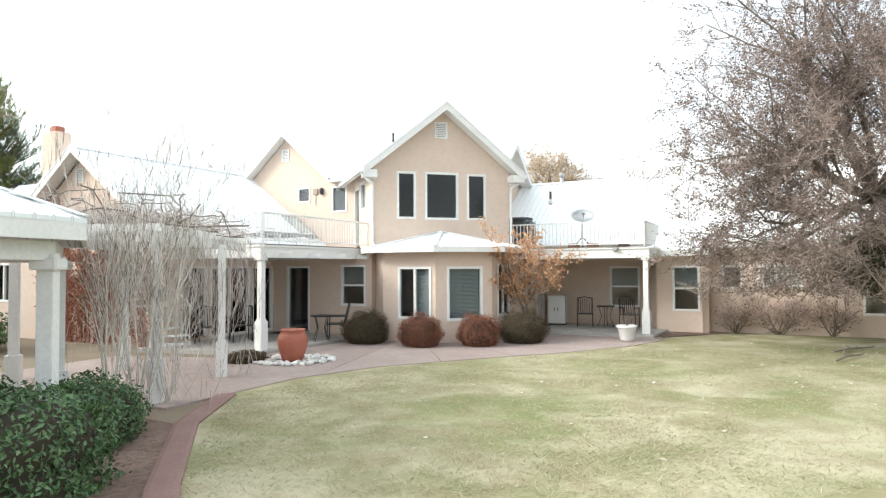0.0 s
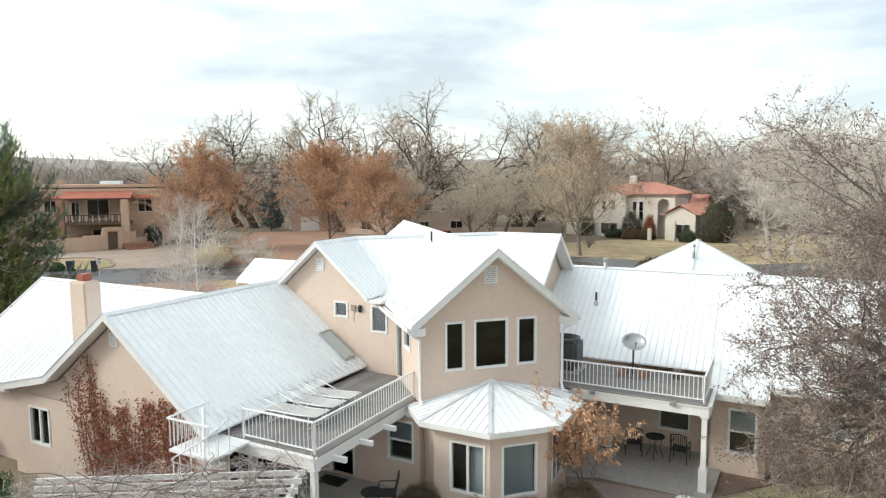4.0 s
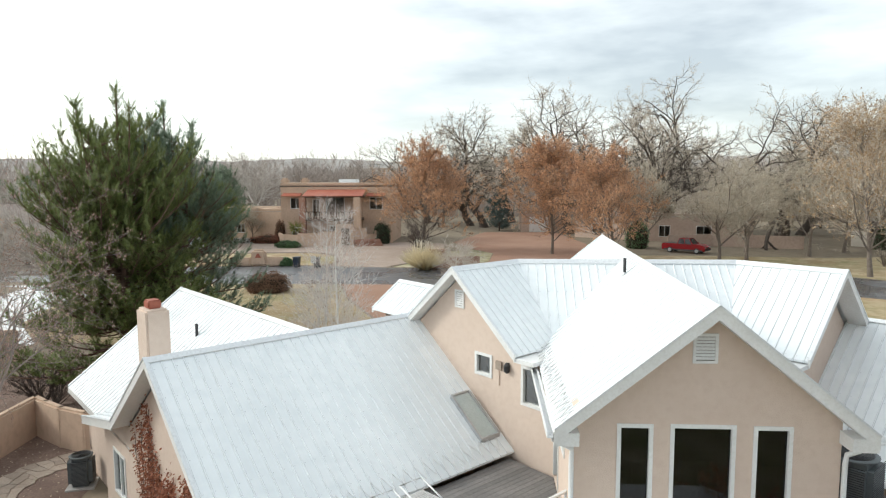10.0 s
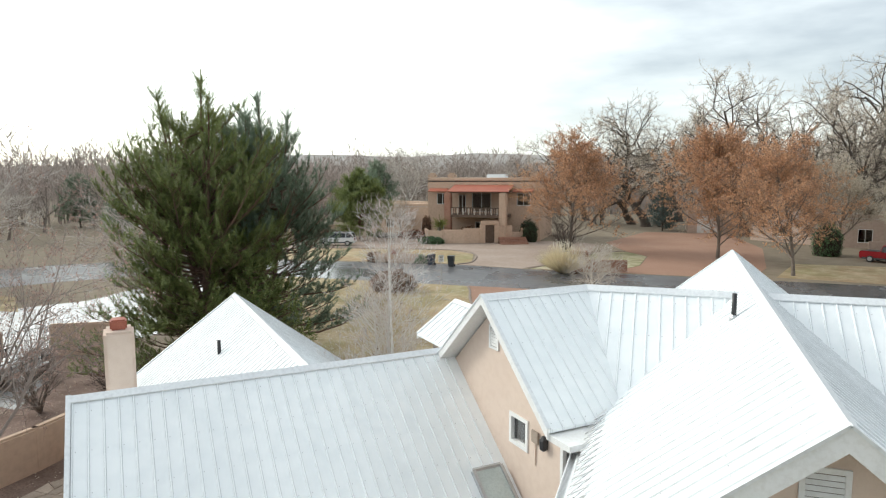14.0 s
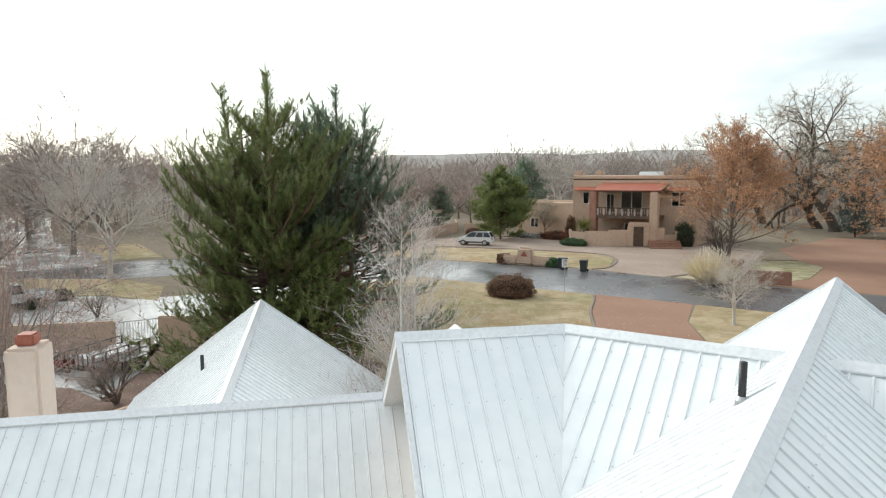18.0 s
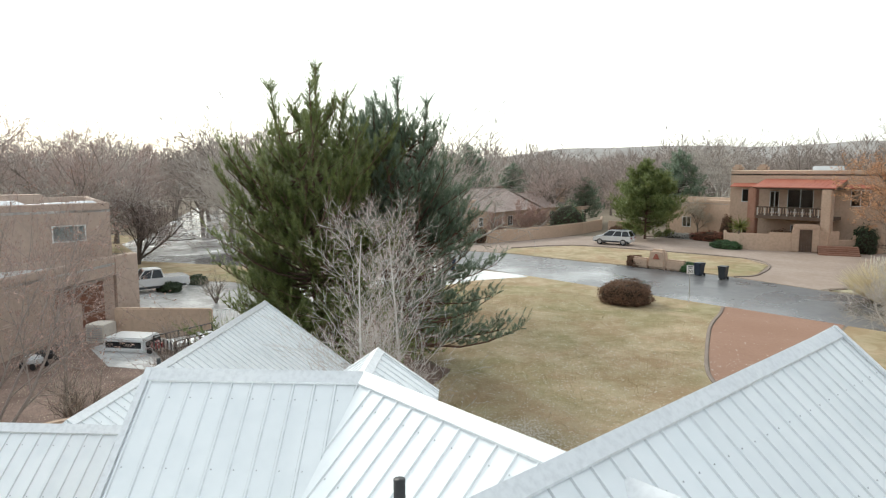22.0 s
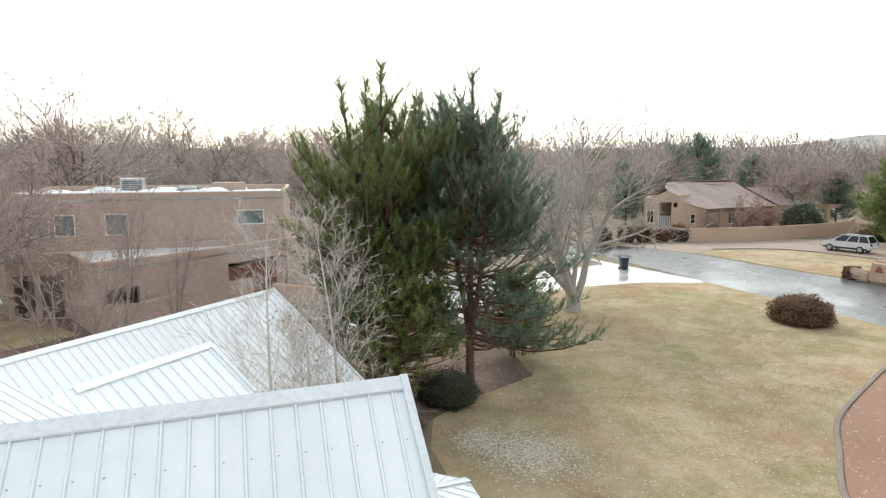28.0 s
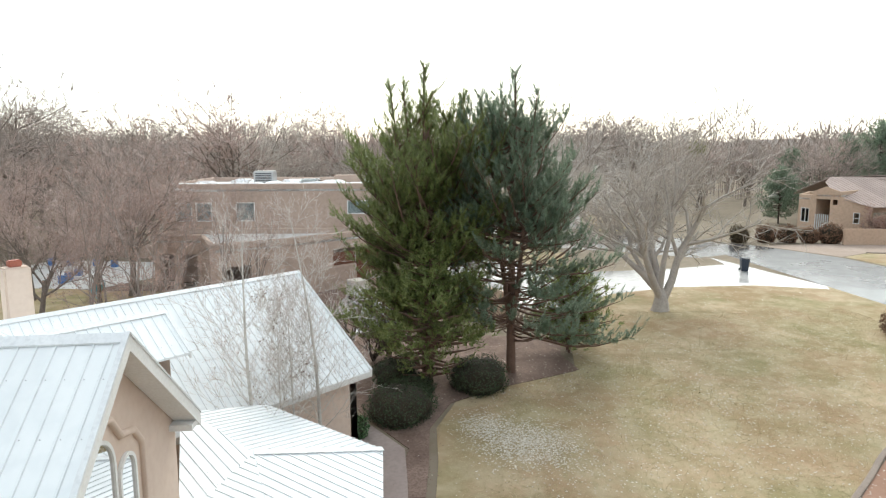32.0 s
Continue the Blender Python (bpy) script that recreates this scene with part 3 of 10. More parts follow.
def roof_face(parent, corners, down, ridge_pt, slope, name="roof_panel", pitch=0.22875, sheet=0.915, material=None, thick=0.05, rib=0.021):
    """Sheets of ribbed metal over a plan polygon. down: plan direction in which the roof falls from ridge_pt (x, y, z) by slope."""
    dx, dy = down
    n = math.hypot(dx, dy)
    dx, dy = dx / n, dy / n
    ax, ay = -dy, dx
    rx, ry, rz = ridge_pt

    def zz(x, y):
        return rz - slope * ((x - rx) * dx + (y - ry) * dy)
    offs = [x * ax + y * ay for x, y in corners]
    lo, hi = min(offs), max(offs)
    s = lo
    w = 0.020
    while s < hi - 0.02:
        e = min(s + sheet, hi)
        if hi - e < 0.12:
            e = hi
        strip = clip(clip(list(corners), -ax, -ay, -s), ax, ay, e)
        if len(strip) >= 3:
            area = sum(x0 * y1 - x1 * y0 for (x0, y0), (x1, y1) in zip(strip, strip[1:] + strip[:1]))
            if area < 0:
                strip = strip[::-1]
            cuts, c = [s], s + 0.04
            while c < e - 0.03:
                cuts += [c - w, c - w * 0.45, c + w * 0.45, c + w]
                for q in range(1, 16):
                    t = 0.6 * q - 0.35
                    x, y = ax * (c + 0.05) + dx * (t + rx * dx + ry * dy), ay * (c + 0.05) + dy * (t + rx * dx + ry * dy)
                    SCREWS.append((x, y, zz(x, y), strip))
                c += pitch
            cuts.append(e)

            def high(o):
                k = min(abs(o - (s + 0.04 + pitch * i)) for i in range(8))
                return rib if k < w * 0.7 else 0.0
            bm = bm_new()
            for a, b in zip(cuts, cuts[1:]):
                poly = clip(clip(list(strip), -ax, -ay, -a), ax, ay, b)
                if len(poly) >= 3:
                    vs = []
                    for x, y in poly:
                        o = x * ax + y * ay
                        vs.append(bm.verts.new((x, y, zz(x, y) + (high(o) if a > s and b < e or abs(o - (a if a > s else b)) < 1e-4 else 0.0))))
                    # flank strips take the greyer colour, so ribs read where light leaves no shade
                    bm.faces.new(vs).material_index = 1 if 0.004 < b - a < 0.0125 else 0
            bmesh.ops.remove_doubles(bm, verts=bm.verts[:], dist=2e-4)
            bmesh.ops.dissolve_degenerate(bm, edges=bm.edges[:], dist=1e-4)
            rim = [q for q in bm.edges if len(q.link_faces) == 1]
            ex = bmesh.ops.extrude_edge_only(bm, edges=rim)["geom"]
            for q in ex:
                if isinstance(q, bmesh.types.BMVert):
                    q.co.z = zz(q.co.x, q.co.y) - thick
            bmesh.ops.holes_fill(bm, edges=[q for q in bm.edges if len(q.link_faces) == 1], sides=0)
            bmesh.ops.recalc_face_normals(bm, faces=bm.faces[:])
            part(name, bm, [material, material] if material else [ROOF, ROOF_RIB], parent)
        s = e
    return zz


def rake(parent, a, b, w, h, material):
    """White board along a rake from ridge a to eave b, cut upright at both ends."""
    a, b = Vector(a), Vector(b)
    o = Vector((b.y - a.y, a.x - b.x, 0)).normalized() * (w / 2)
    up, dn = Vector((0, 0, h * 0.6)), Vector((0, 0, -h * 0.28))
    bm = bm_new()
    v = [bm.verts.new(q) for q in (a + up - o, b + up - o, b + dn - o, a + dn - o, a + up + o, b + up + o, b + dn + o, a + dn + o)]
    for f in ((0, 1, 2, 3), (7, 6, 5, 4), (0, 4, 5, 1), (1, 5, 6, 2), (2, 6, 7, 3), (3, 7, 4, 0)):
        bm.faces.new([v[i] for i in f])
    bmesh.ops.recalc_face_normals(bm, faces=bm.faces[:])
    part("rake_board", bm, material, parent)
    bar = bm_new()
    t = Vector((0, 0, h * 0.6 + 0.012))
    beam(bar, a + t, b + t, w + 0.03, 0.03)
    part("rake_trim", bar, ROOF_TRIM, parent)


def ridge_cap(parent, a, b, slope_dir, slope, w=0.115, material=None):
    """Folded metal cap over a ridge from a to b; slope_dir: plan direction across it."""
    a, b = Vector(a), Vector(b)
    s = Vector((*slope_dir, 0)).normalized()
    bm = bm_new()
    v = []
    for p in (a, b):
        for t in (-1, 0, 1):
            v.append(bm.verts.new(p + s * (w * t) + Vector((0, 0, 0.040 - abs(t) * w * slope))))
        for t in (1, 0, -1):
            v.append(bm.verts.new(p + s * (w * t) + Vector((0, 0, 0.018 - abs(t) * w * slope))))
    for i in range(6):
        j = (i + 1) % 6
        bm.faces.new((v[i], v[j], v[6 + j], v[6 + i]))
    bm.faces.new(v[:6][::-1])
    bm.faces.new(v[6:])
    bmesh.ops.recalc_face_normals(bm, faces=bm.faces[:])
    return part("ridge_cap", bm, material or ROOF_TRIM, parent)


def bar_part(parent, name, a, b, w, h, material, label="", up=(0, 0, 1)):
    bm = bm_new()
    beam(bm, a, b, w, h, up)
    return part(name, bm, material, parent, label)


KNOTS = [4.0 * i for i in range(-12, 40)]


def rise(v):
    t = min(1.0, max(0.0, (v - 24.0) / 36.0))
    return 0.72 * t * t * (3 - 2 * t)


def gz(v):
    """Height of the ground, which rises gently towards the road."""
    k = math.floor(v / 4.0)
    f = v / 4.0 - k
    return rise(4.0 * k) * (1 - f) + rise(4.0 * k + 4.0) * f


def patch(name, poly, lift, material, label="", depth=0.08, kind="structure"):
    """A flat area of the ground, lift above it, with edges that reach down into it."""
    bm = bm_new()
    bm.faces.new([bm.verts.new((x, y, 0)) for x, y in poly])
    lo, hi = min(y for _, y in poly), max(y for _, y in poly)
    for k in KNOTS:
        if lo < k < hi:
            bmesh.ops.bisect_plane(bm, geom=bm.verts[:] + bm.edges[:] + bm.faces[:], plane_co=(0, k, 0), plane_no=(0, 1, 0), dist=1e-4)
    for v in bm.verts:
        v.co.z = gz(v.co.y) + lift
    bmesh.ops.triangulate(bm, faces=bm.faces[:])
    bmesh.ops.recalc_face_normals(bm, faces=bm.faces[:])
    if sum(f.normal.z for f in bm.faces) < 0:
        bmesh.ops.reverse_faces(bm, faces=bm.faces[:])
    r = bmesh.ops.extrude_edge_only(bm, edges=[e for e in bm.edges if e.is_boundary])
    for v in r["geom"]:
        if isinstance(v, bmesh.types.BMVert):
            v.co.z -= depth
    return part(name, bm, material, None, label, kind=kind)


def smooth_path(pts, n=8, closed=False):
    """Points on a smooth line through pts."""
    out = []
    m = len(pts)
    for i in range(m if closed else m - 1):
        p = [Vector(pts[(i + k) % m] if closed else pts[min(max(i + k, 0), m - 1)]) for k in (-1, 0, 1, 2)]
        for j in range(n):
            t = j / n
            out.append(tuple(0.5 * ((2 * p[1]) + (p[2] - p[0]) * t + (2 * p[0] - 5 * p[1] + 4 * p[2] - p[3]) * t * t + (3 * p[1] - p[0] - 3 * p[2] + p[3]) * t ** 3)))
    if not closed:
        out.append(tuple(pts[-1]))
    return out


def kerb(name, pts, w=0.16, h=0.12, material=None, label="concrete kerb"):
    bm = bm_new()
    L = [Vector(p) for p in pts]
    ring = []
    for i, p in enumerate(L):
        d = (L[min(i + 1, len(L) - 1)] - L[max(i - 1, 0)]).normalized()
        n = Vector((-d.y, d.x))
        z = gz(p.y)
        ring.append([bm.verts.new((p.x + n.x * o, p.y + n.y * o, z + hh)) for o, hh in ((-w / 2, -0.1), (-w / 2, h * 0.8), (-w / 3, h), (w / 3, h), (w / 2, h * 0.8), (w / 2, -0.1))])
    for a, b in zip(ring, ring[1:]):
        for k in range(5):
            bm.faces.new((a[k], b[k], b[k + 1], a[k + 1]))
    bm.faces.new(ring[0])
    bm.faces.new(ring[-1][::-1])
    bmesh.ops.recalc_face_normals(bm, faces=bm.faces[:])
    return part(name, bm, material or KERB, None, label, kind="structure")

# ---- the house: two storeys in the middle, wings turned 45 degrees to both sides ----
house = thing("house", (0, 0, 0), "tan stucco two-storey house with pale ribbed metal roofs and splayed wings", "house")
RIDGE = 7.28
A_DIR, B_DIR = (S2, S2), (S2, -S2)
R_B = (-S2, -S2)

# middle block, upper storey: south gable with three dark windows
wall((-2.26, 0.52), (2.28, 0.52), 2.6, 5.45, [(0.78, 1.36, 3.68, 5.13, "d"), (1.69, 2.76, 3.67, 5.14, "d"), (3.09, 3.71, 3.68, 5.13, "d")], house, gable=(2.30, 7.10, 0.8))
wall((-2.26, 3.55), (-2.26, 0.80), 2.6, 5.3, [(0.12, 0.95, 2.82, 4.85, "x"), (1.15, 1.95, 4.05, 4.95, "b")], house)
wall((2.28, 0.80), (2.28, 4.0), 2.6, 5.3, [], house)
# north gable with an arched pair of windows
wall((2.35, 11.60), (-2.3, 11.60), 0.0, 5.5, [], house, gable=(2.2, 7.25, 0.8))


def arch_window(u0, u1, za, zb, v):
    """Round-headed window on the north wall between u0 and u1, its head at zb."""
    c, r = (u0 + u1) / 2, (u1 - u0) / 2

    def outline(k):
        q = [(u0 + k, za + k), (u1 - k, za + k)]
        return q + [(c + (r - k) * math.cos(math.pi * i / 14), zb - r + (r - k) * math.sin(math.pi * i / 14)) for i in range(15)]
    bm = bm_new()
    a, b = outline(0.0), outline(0.055)
    rings = [[bm.verts.new((x, y, z)) for x, z in o] for o, y in ((a, v), (a, v + 0.05), (b, v + 0.05), (b, v))]
    n = len(a)
    for i in range(n):
        j = (i + 1) % n
        for p, q in zip(rings, rings[1:]):
            bm.faces.new((p[i], p[j], q[j], q[i]))
    bmesh.ops.recalc_face_normals(bm, faces=bm.faces[:])
    w = part("window", bm, WHITE, house, "white round-headed window")
    for nm, y, m in (("blind", v + 0.006, BLIND), ("pane", v + 0.02, GLASS)):
        bm = bm_new()
        bm.faces.new([bm.verts.new((x, y, z)) for x, z in b])
        part(nm, bm, m, w).visible_shadow = nm != "pane"
    part("sash_rail", bbox(u0 + 0.05, v + 0.022, za + (zb - za) * 0.48, u1 - 0.05, v + 0.045, za + (zb - za) * 0.48 + 0.05), WHITE, w)


for u0, u1, zb in ((0.06, 1.02, 6.2), (-0.58, -0.02, 5.68), (1.10, 1.66, 5.68)):
    arch_window(u0, u1, 3.5, zb, 11.603)
# raised stucco band round the three windows
bm = bm_new()
band = [(x + 0.23, z) for x, z in ((-1.1, 3.4), (-1.1, 5.6), (-0.84, 5.88), (-0.42, 5.98), (-0.14, 6.32), (0.31, 6.44), (0.76, 6.32), (1.04, 5.98), (1.46, 5.88), (1.72, 5.6), (1.72, 3.4))]
tube(bm, [(u, 11.61, z) for u, z in band], 0.06, 8)
part("window_surround", bm, STUCCO, house, smooth=True)

wall((-2.3, 11.32), (-2.3, 9.4), 0.0, 5.3, [], house)
wall((2.3, 9.4), (2.3, 11.32), 0.0, 5.3, [], house)
# upper storey between the gables, north side
wall((3.70, 9.1), (2.3, 9.1), 0.0, 5.4, [], house)
wall((-2.3, 9.1), (-3.70, 9.1), 0.0, 5.4, [], house)

for side, F in ((-1, LQ), (1, RQ)):
    def W(pa, pb, *a, F=F, side=side, **k):
        # walls are listed from left to right as the west wing shows them; the east wing swaps the ends
        return wall(F(*pa), F(*pb), *a, **k) if side < 0 else wall(F(*pb), F(*pa), *a, **k)
    wins = [(9.05 - 6.68, 9.05 - 6.12, 4.56, 5.10, "sb"), (9.05 - 5.13, 9.05 - 4.50, 4.15, 5.06, "sb")] if side < 0 else []
    p0 = 0.98 if side < 0 else 0.9
    W((p0, -9.05), (p0, -3.95), 2.4, 5.25, wins, house, gable=None)
    # the peak of the gable over the wall
    bm = bm_new()
    P = [F(p0, -9.22), F(p0, -5.16), F(p0, -7.19), F(p0 + 0.28, -9.22), F(p0 + 0.28, -5.16), F(p0 + 0.28, -7.19)]
    Z = (5.25, 5.25, 7.0, 5.25, 5.25, 7.0)
    v = [bm.verts.new((*P[i], Z[i])) for i in range(6)]
    for f in ((0, 1, 2), (5, 4, 3), (0, 3, 4, 1), (1, 4, 5, 2), (2, 5, 3, 0)):
        bm.faces.new([v[i] for i in f])
    bmesh.ops.recalc_face_normals(bm, faces=bm.faces[:])
    part("gable_wall", bm, STUCCO, house)
    W((3.82, -9.05), (p0, -9.05), 0.0, 5.4, [], house)

# roofs: each is one part with its sheets
roof = part("roof", bbox(-0.3, 1.0, 6.6, 0.3, 11.0, 6.75), ROOF_TRIM, house, "pale ribbed metal roof of the middle block")
S_END, N_END, TURN, CLIMB = 0.12, 11.95, 0.0145, 0.0170  # the ridge is not quite square to the wings, nor quite level
def RX(v):
    return 0.015 + TURN * v


for sx in (-1, 1):
    roof_face(roof, [(RX(S_END), S_END), (RX(S_END) + sx * 2.64, S_END), (RX(N_END) + sx * 2.64, N_END), (RX(N_END), N_END)], (0.81 * sx, -CLIMB - 0.81 * sx * TURN), (RX(0), 0, RIDGE), math.hypot(0.81, CLIMB + 0.81 * sx * TURN))
ridge_cap(roof, (RX(S_END), S_END - 0.02, RIDGE + CLIMB * S_END), (RX(N_END), N_END + 0.02, RIDGE + CLIMB * N_END), (1, 0), 0.81)
cross = part("roof", bbox(-2.5, 7.05, 6.6, 2.5, 7.45, 6.7), ROOF_TRIM, house, "pale ribbed metal cross roof")
CR, CS, RUN, CY = 7.19, 0.85, 2.13, 7.25  # cross roof: ridge height, slope, half width, place of its ridge
CX, CV = 2.918, 0.4142 * 2.13
roof_face(cross, [(-CX, CY), (CV - CX, CY - RUN), (CX - CV, CY - RUN), (CX, CY)], (0, -1), (0, CY, CR), CS)
roof_face(cross, [(-CX, CY), (CX, CY), (CX + CV, CY + RUN), (-CX - CV, CY + RUN)], (0, 1), (0, CY, CR), CS)
ridge_cap(cross, (-CX, CY, CR), (CX, CY, CR), (0, 1), CS)
for F, bd, e0 in ((LQ, B_DIR, 0.67), (RQ, R_B, 0.42)):
    wing = part("roof", mesh_of(bbox(-0.1, -0.1, 6.5, 0.1, 0.1, 6.6, 0, Matrix.Translation((*F(2.0, -7.4), 0))), ROOF_TRIM), ROOF_TRIM, house, "pale ribbed metal gable roof of a splayed wing")
    q0, pm = -7.19, 3.063
    ql, qh = q0 + RUN, q0 - RUN
    roof_face(wing, [F(e0, q0), F(pm, q0), F(pm - CV, ql), F(e0, ql)], bd, (*F(0, q0), CR), CS)
    roof_face(wing, [F(e0, q0), F(pm, q0), F(pm + CV, qh), F(e0, qh)], (-bd[0], -bd[1]), (*F(0, q0), CR), CS)
    ridge_cap(wing, (*F(e0 - 0.02, q0), CR), (*F(pm, q0), CR), bd, CS)
    # eave that joins the wing's roof to the middle block's
    bm = bm_new()
    prism(bm, [F(e0, ql - 0.06), F(e0, ql + 0.52), F(e0 + 0.9, ql + 0.52), F(e0 + 0.9, ql - 0.06)][::1 if F is LQ else -1], 5.20, 5.30)
    bmesh.ops.recalc_face_normals(bm, faces=bm.faces[:])
    part("eave_board", bm, WHITE, house)
    # white boards along the rakes
    for qb in (ql, qh):
        rake(house, (*F(e0 - 0.02, q0), CR - 0.10), (*F(e0 - 0.02, qb), CR - CS * RUN - 0.10), 0.04, 0.2, WHITE)
        bar_part(house, "rake_soffit", (*F(e0 + 0.2, q0), CR - 0.14), (*F(e0 + 0.2, qb), CR - CS * RUN - 0.14), 0.4, 0.02, WHITE)

for v0, v1 in ((S_END - 0.02, 0.52), (N_END + 0.02, 11.60)):
    for sx in (-1, 1):
        xr, zr = RX(v0), RIDGE + CLIMB * v0
        e = xr + sx * 2.64
        ez = zr - 0.81 * 2.64
        rake(house, (xr, v0, zr - 0.13), (e, v0, ez - 0.13), 0.045, 0.26, WHITE)
        bar_part(house, "rake_soffit", (xr, (v0 + v1) / 2, zr - 0.19), (e, (v0 + v1) / 2, ez - 0.19), abs(v1 - v0) - 0.03, 0.02, WHITE)
        bm = bm_new()
        drop = 0.26 if v0 < 5 else 0.13
        box(bm, min(e, e - sx * 0.42), min(v0, v1), ez - drop, max(e, e - sx * 0.42), max(v0, v1), ez - 0.03)
        part("eave_return", bm, WHITE, house)
for sx in (-1, 1):
    e = RX(0) + sx * 2.64
    ez = RIDGE - 0.81 * 2.64
    bm = bm_new()
    box(bm, e - 0.02, S_END, ez - 0.14, e + 0.02, 5.2, ez - 0.02)
    box(bm, min(e, e + sx * 0.12), S_END, ez - 0.13, max(e, e + sx * 0.12), 5.0, ez - 0.115)
    box(bm, min(e + sx * 0.11, e + sx * 0.125), S_END, ez - 0.13, max(e + sx * 0.11, e + sx * 0.125), 5.2, ez - 0.01)
    part("gutter", bm, WHITE_METAL, house, "white metal gutter")
    bm = bm_new()
    c = 0.01 + sx * 2.30
    tube(bm, [(e + sx * 0.03, 0.24, ez - 0.1), (e, 0.25, ez - 0.2), (c, 0.40, ez - 0.42), (c, 0.44, ez - 0.6), (c, 0.44, 2.95), (c - sx * 0.02, 0.30, 2.82), (c + sx * 0.1, 0.2, 2.74)], 0.045, 8)
    part("downspout", bm, WHITE_METAL, house, "white downspout", smooth=True)

# heating cable zigzag along two eaves
def heat_cable(edge, up, n):
    """edge(t): point on the eave at t in 0..1; up: the step from the eave to the upper turns."""
    bm = bm_new()
    up = Vector(up)
    pts = []
    for i in range(n):
        p = Vector(edge(i / (n - 1)))
        pts.append(p + up * (1.0 if i % 2 else 0.06) + Vector((0, 0, 0.02)))
    tube(bm, pts, 0.009, 5)
    part("heating_cable", bm, WHITE_METAL, house, "thin pale heating cable zigzagging along the eave", smooth=True)


heat_cable(lambda t: (RX(0) - 2.60, 0.15 + 4.7 * t, RIDGE - 0.81 * 2.60 + 0.03 + CLIMB * 4.7 * t), (0.30, 0, 0.243), 42)
heat_cable(lambda t: (*LQ(-5.6 + 6.3 * t, -5.42), 5.72 - 0.745 * 3.68 + 0.03), (-0.22, 0.22, 0.235), 46)
# bars added behind the dark windows in place of the deck railing's reflection
mirror_bars = part("hall_railing", bbox(-1.75, 0.98, 4.22, 1.75, 1.03, 4.28), WHITE, house, "white bars behind the dark windows, in place of the deck railing's reflection")
for i in range(30):
    x = -1.7 + 3.4 * i / 29
    part("baluster", bbox(x - 0.014, 0.99, 3.4, x + 0.014, 1.02, 4.22), WHITE, mirror_bars)

# gable vents: frame and slats
def vent(F3, w, h, parent, n=6):
    fr = bm_new()
    for a in ((-w / 2, 0, w / 2, 0.05), (-w / 2, h - 0.05, w / 2, h), (-w / 2, 0.05, -w / 2 + 0.05, h - 0.05), (w / 2 - 0.05, 0.05, w / 2, h - 0.05)):
        box(fr, a[0], -0.03, a[1], a[2], 0.0, a[3], F3)
    ob = part("gable_vent", fr, WHITE, parent, "white louvred gable vent")
    # dark sheet painted as the shade between the slats
    part("shade_backing", bbox(-w / 2 + 0.05, -0.004, 0.05, w / 2 - 0.05, -0.001, h - 0.05, 0.0, F3), INTERIOR, ob)
    for i in range(n):
        z = 0.06 + (h - 0.12) * (i + 0.5) / n
        bar_part(ob, "slat", F3 @ Vector((-w / 2 + 0.05, -0.018, z)), F3 @ Vector((w / 2 - 0.05, -0.018, z)), 0.006, (h - 0.1) / n * 0.78, WHITE, up=F3.to_3x3() @ Vector((0, 0.45, 1)))


vent(pose(-0.05, 0.52, 6.24), 0.42, 0.52, house, 7)
vent(pose(*LQ(0.98, -7.27), 6.13, 0, 0, -45), 0.34, 0.46, house)
vent(pose(*LQ(-5.75, -9.3), 4.7, 0, 0, -45), 0.36, 0.42, house)

# west wing, one storey: ridge along p
LR, LS = 5.72, 0.745
low = part("roof", mesh_of(bbox(-0.1, -0.1, 5.1, 0.1, 0.1, 5.2, 0, Matrix.Translation((*LQ(-3, -9.1), 0))), ROOF_TRIM), ROOF_TRIM, house, "pale ribbed metal roof of the west wing")
roof_face(low, [LQ(-6.15, -9.1), LQ(0.98, -9.1), LQ(0.98, -5.36), LQ(-6.15, -5.36)], B_DIR, (*LQ(0, -9.1), LR), LS)
roof_face(low, [LQ(-6.15, -9.1), LQ(0.98, -9.1), LQ(0.98, -13.0), LQ(-4.6, -13.0), LQ(-6.15, -12.05)], (-S2, S2), (*LQ(0, -9.1), LR), LS)
ridge_cap(low, (*LQ(-6.16, -9.1), LR), (*LQ(0.97, -9.1), LR), B_DIR, LS)
roof_face(low, [LQ(-6.15, -12.0), LQ(-4.4, -12.0), LQ(-4.8, -15.0), LQ(-6.15, -15.0)], (-S2, S2), (*LQ(0, -12.0), LR - LS * 2.9), 0.23)
for qa, za, qb, zb in ((-9.1, LR, -5.36, LR - LS * 3.74), (-9.1, LR, -12.02, LR - LS * 2.92), (-12.0, LR - LS * 2.9, -15.0, LR - LS * 2.9 - 0.69)):
    rake(house, (*LQ(-6.17, qa), za - 0.12), (*LQ(-6.17, qb), zb - 0.12), 0.045, 0.24, WHITE)
    bar_part(house, "rake_soffit", (*LQ(-5.96, qa), za - 0.16), (*LQ(-5.96, qb), zb - 0.16), 0.36, 0.02, WHITE)
# garage roof, ridge along q
GR, GS = 5.58, 0.755
gar = part("roof", mesh_of(bbox(-0.1, -0.1, 5.0, 0.1, 0.1, 5.1, 0, Matrix.Translation((*LQ(-2, -14), 0))), ROOF_TRIM), ROOF_TRIM, house, "pale ribbed metal roof of the garage wing")
roof_face(gar, [LQ(-2.0, -18.75), LQ(-2.0, -9.3), LQ(-5.75, -11.6), LQ(-5.75, -18.75)], (-S2, -S2), (*LQ(-2.0, 0), GR), GS)
roof_face(gar, [LQ(-2.0, -18.75), LQ(-2.0, -9.3), LQ(1.75, -9.3), LQ(1.75, -18.75)], (S2, S2), (*LQ(-2.0, 0), GR), GS)
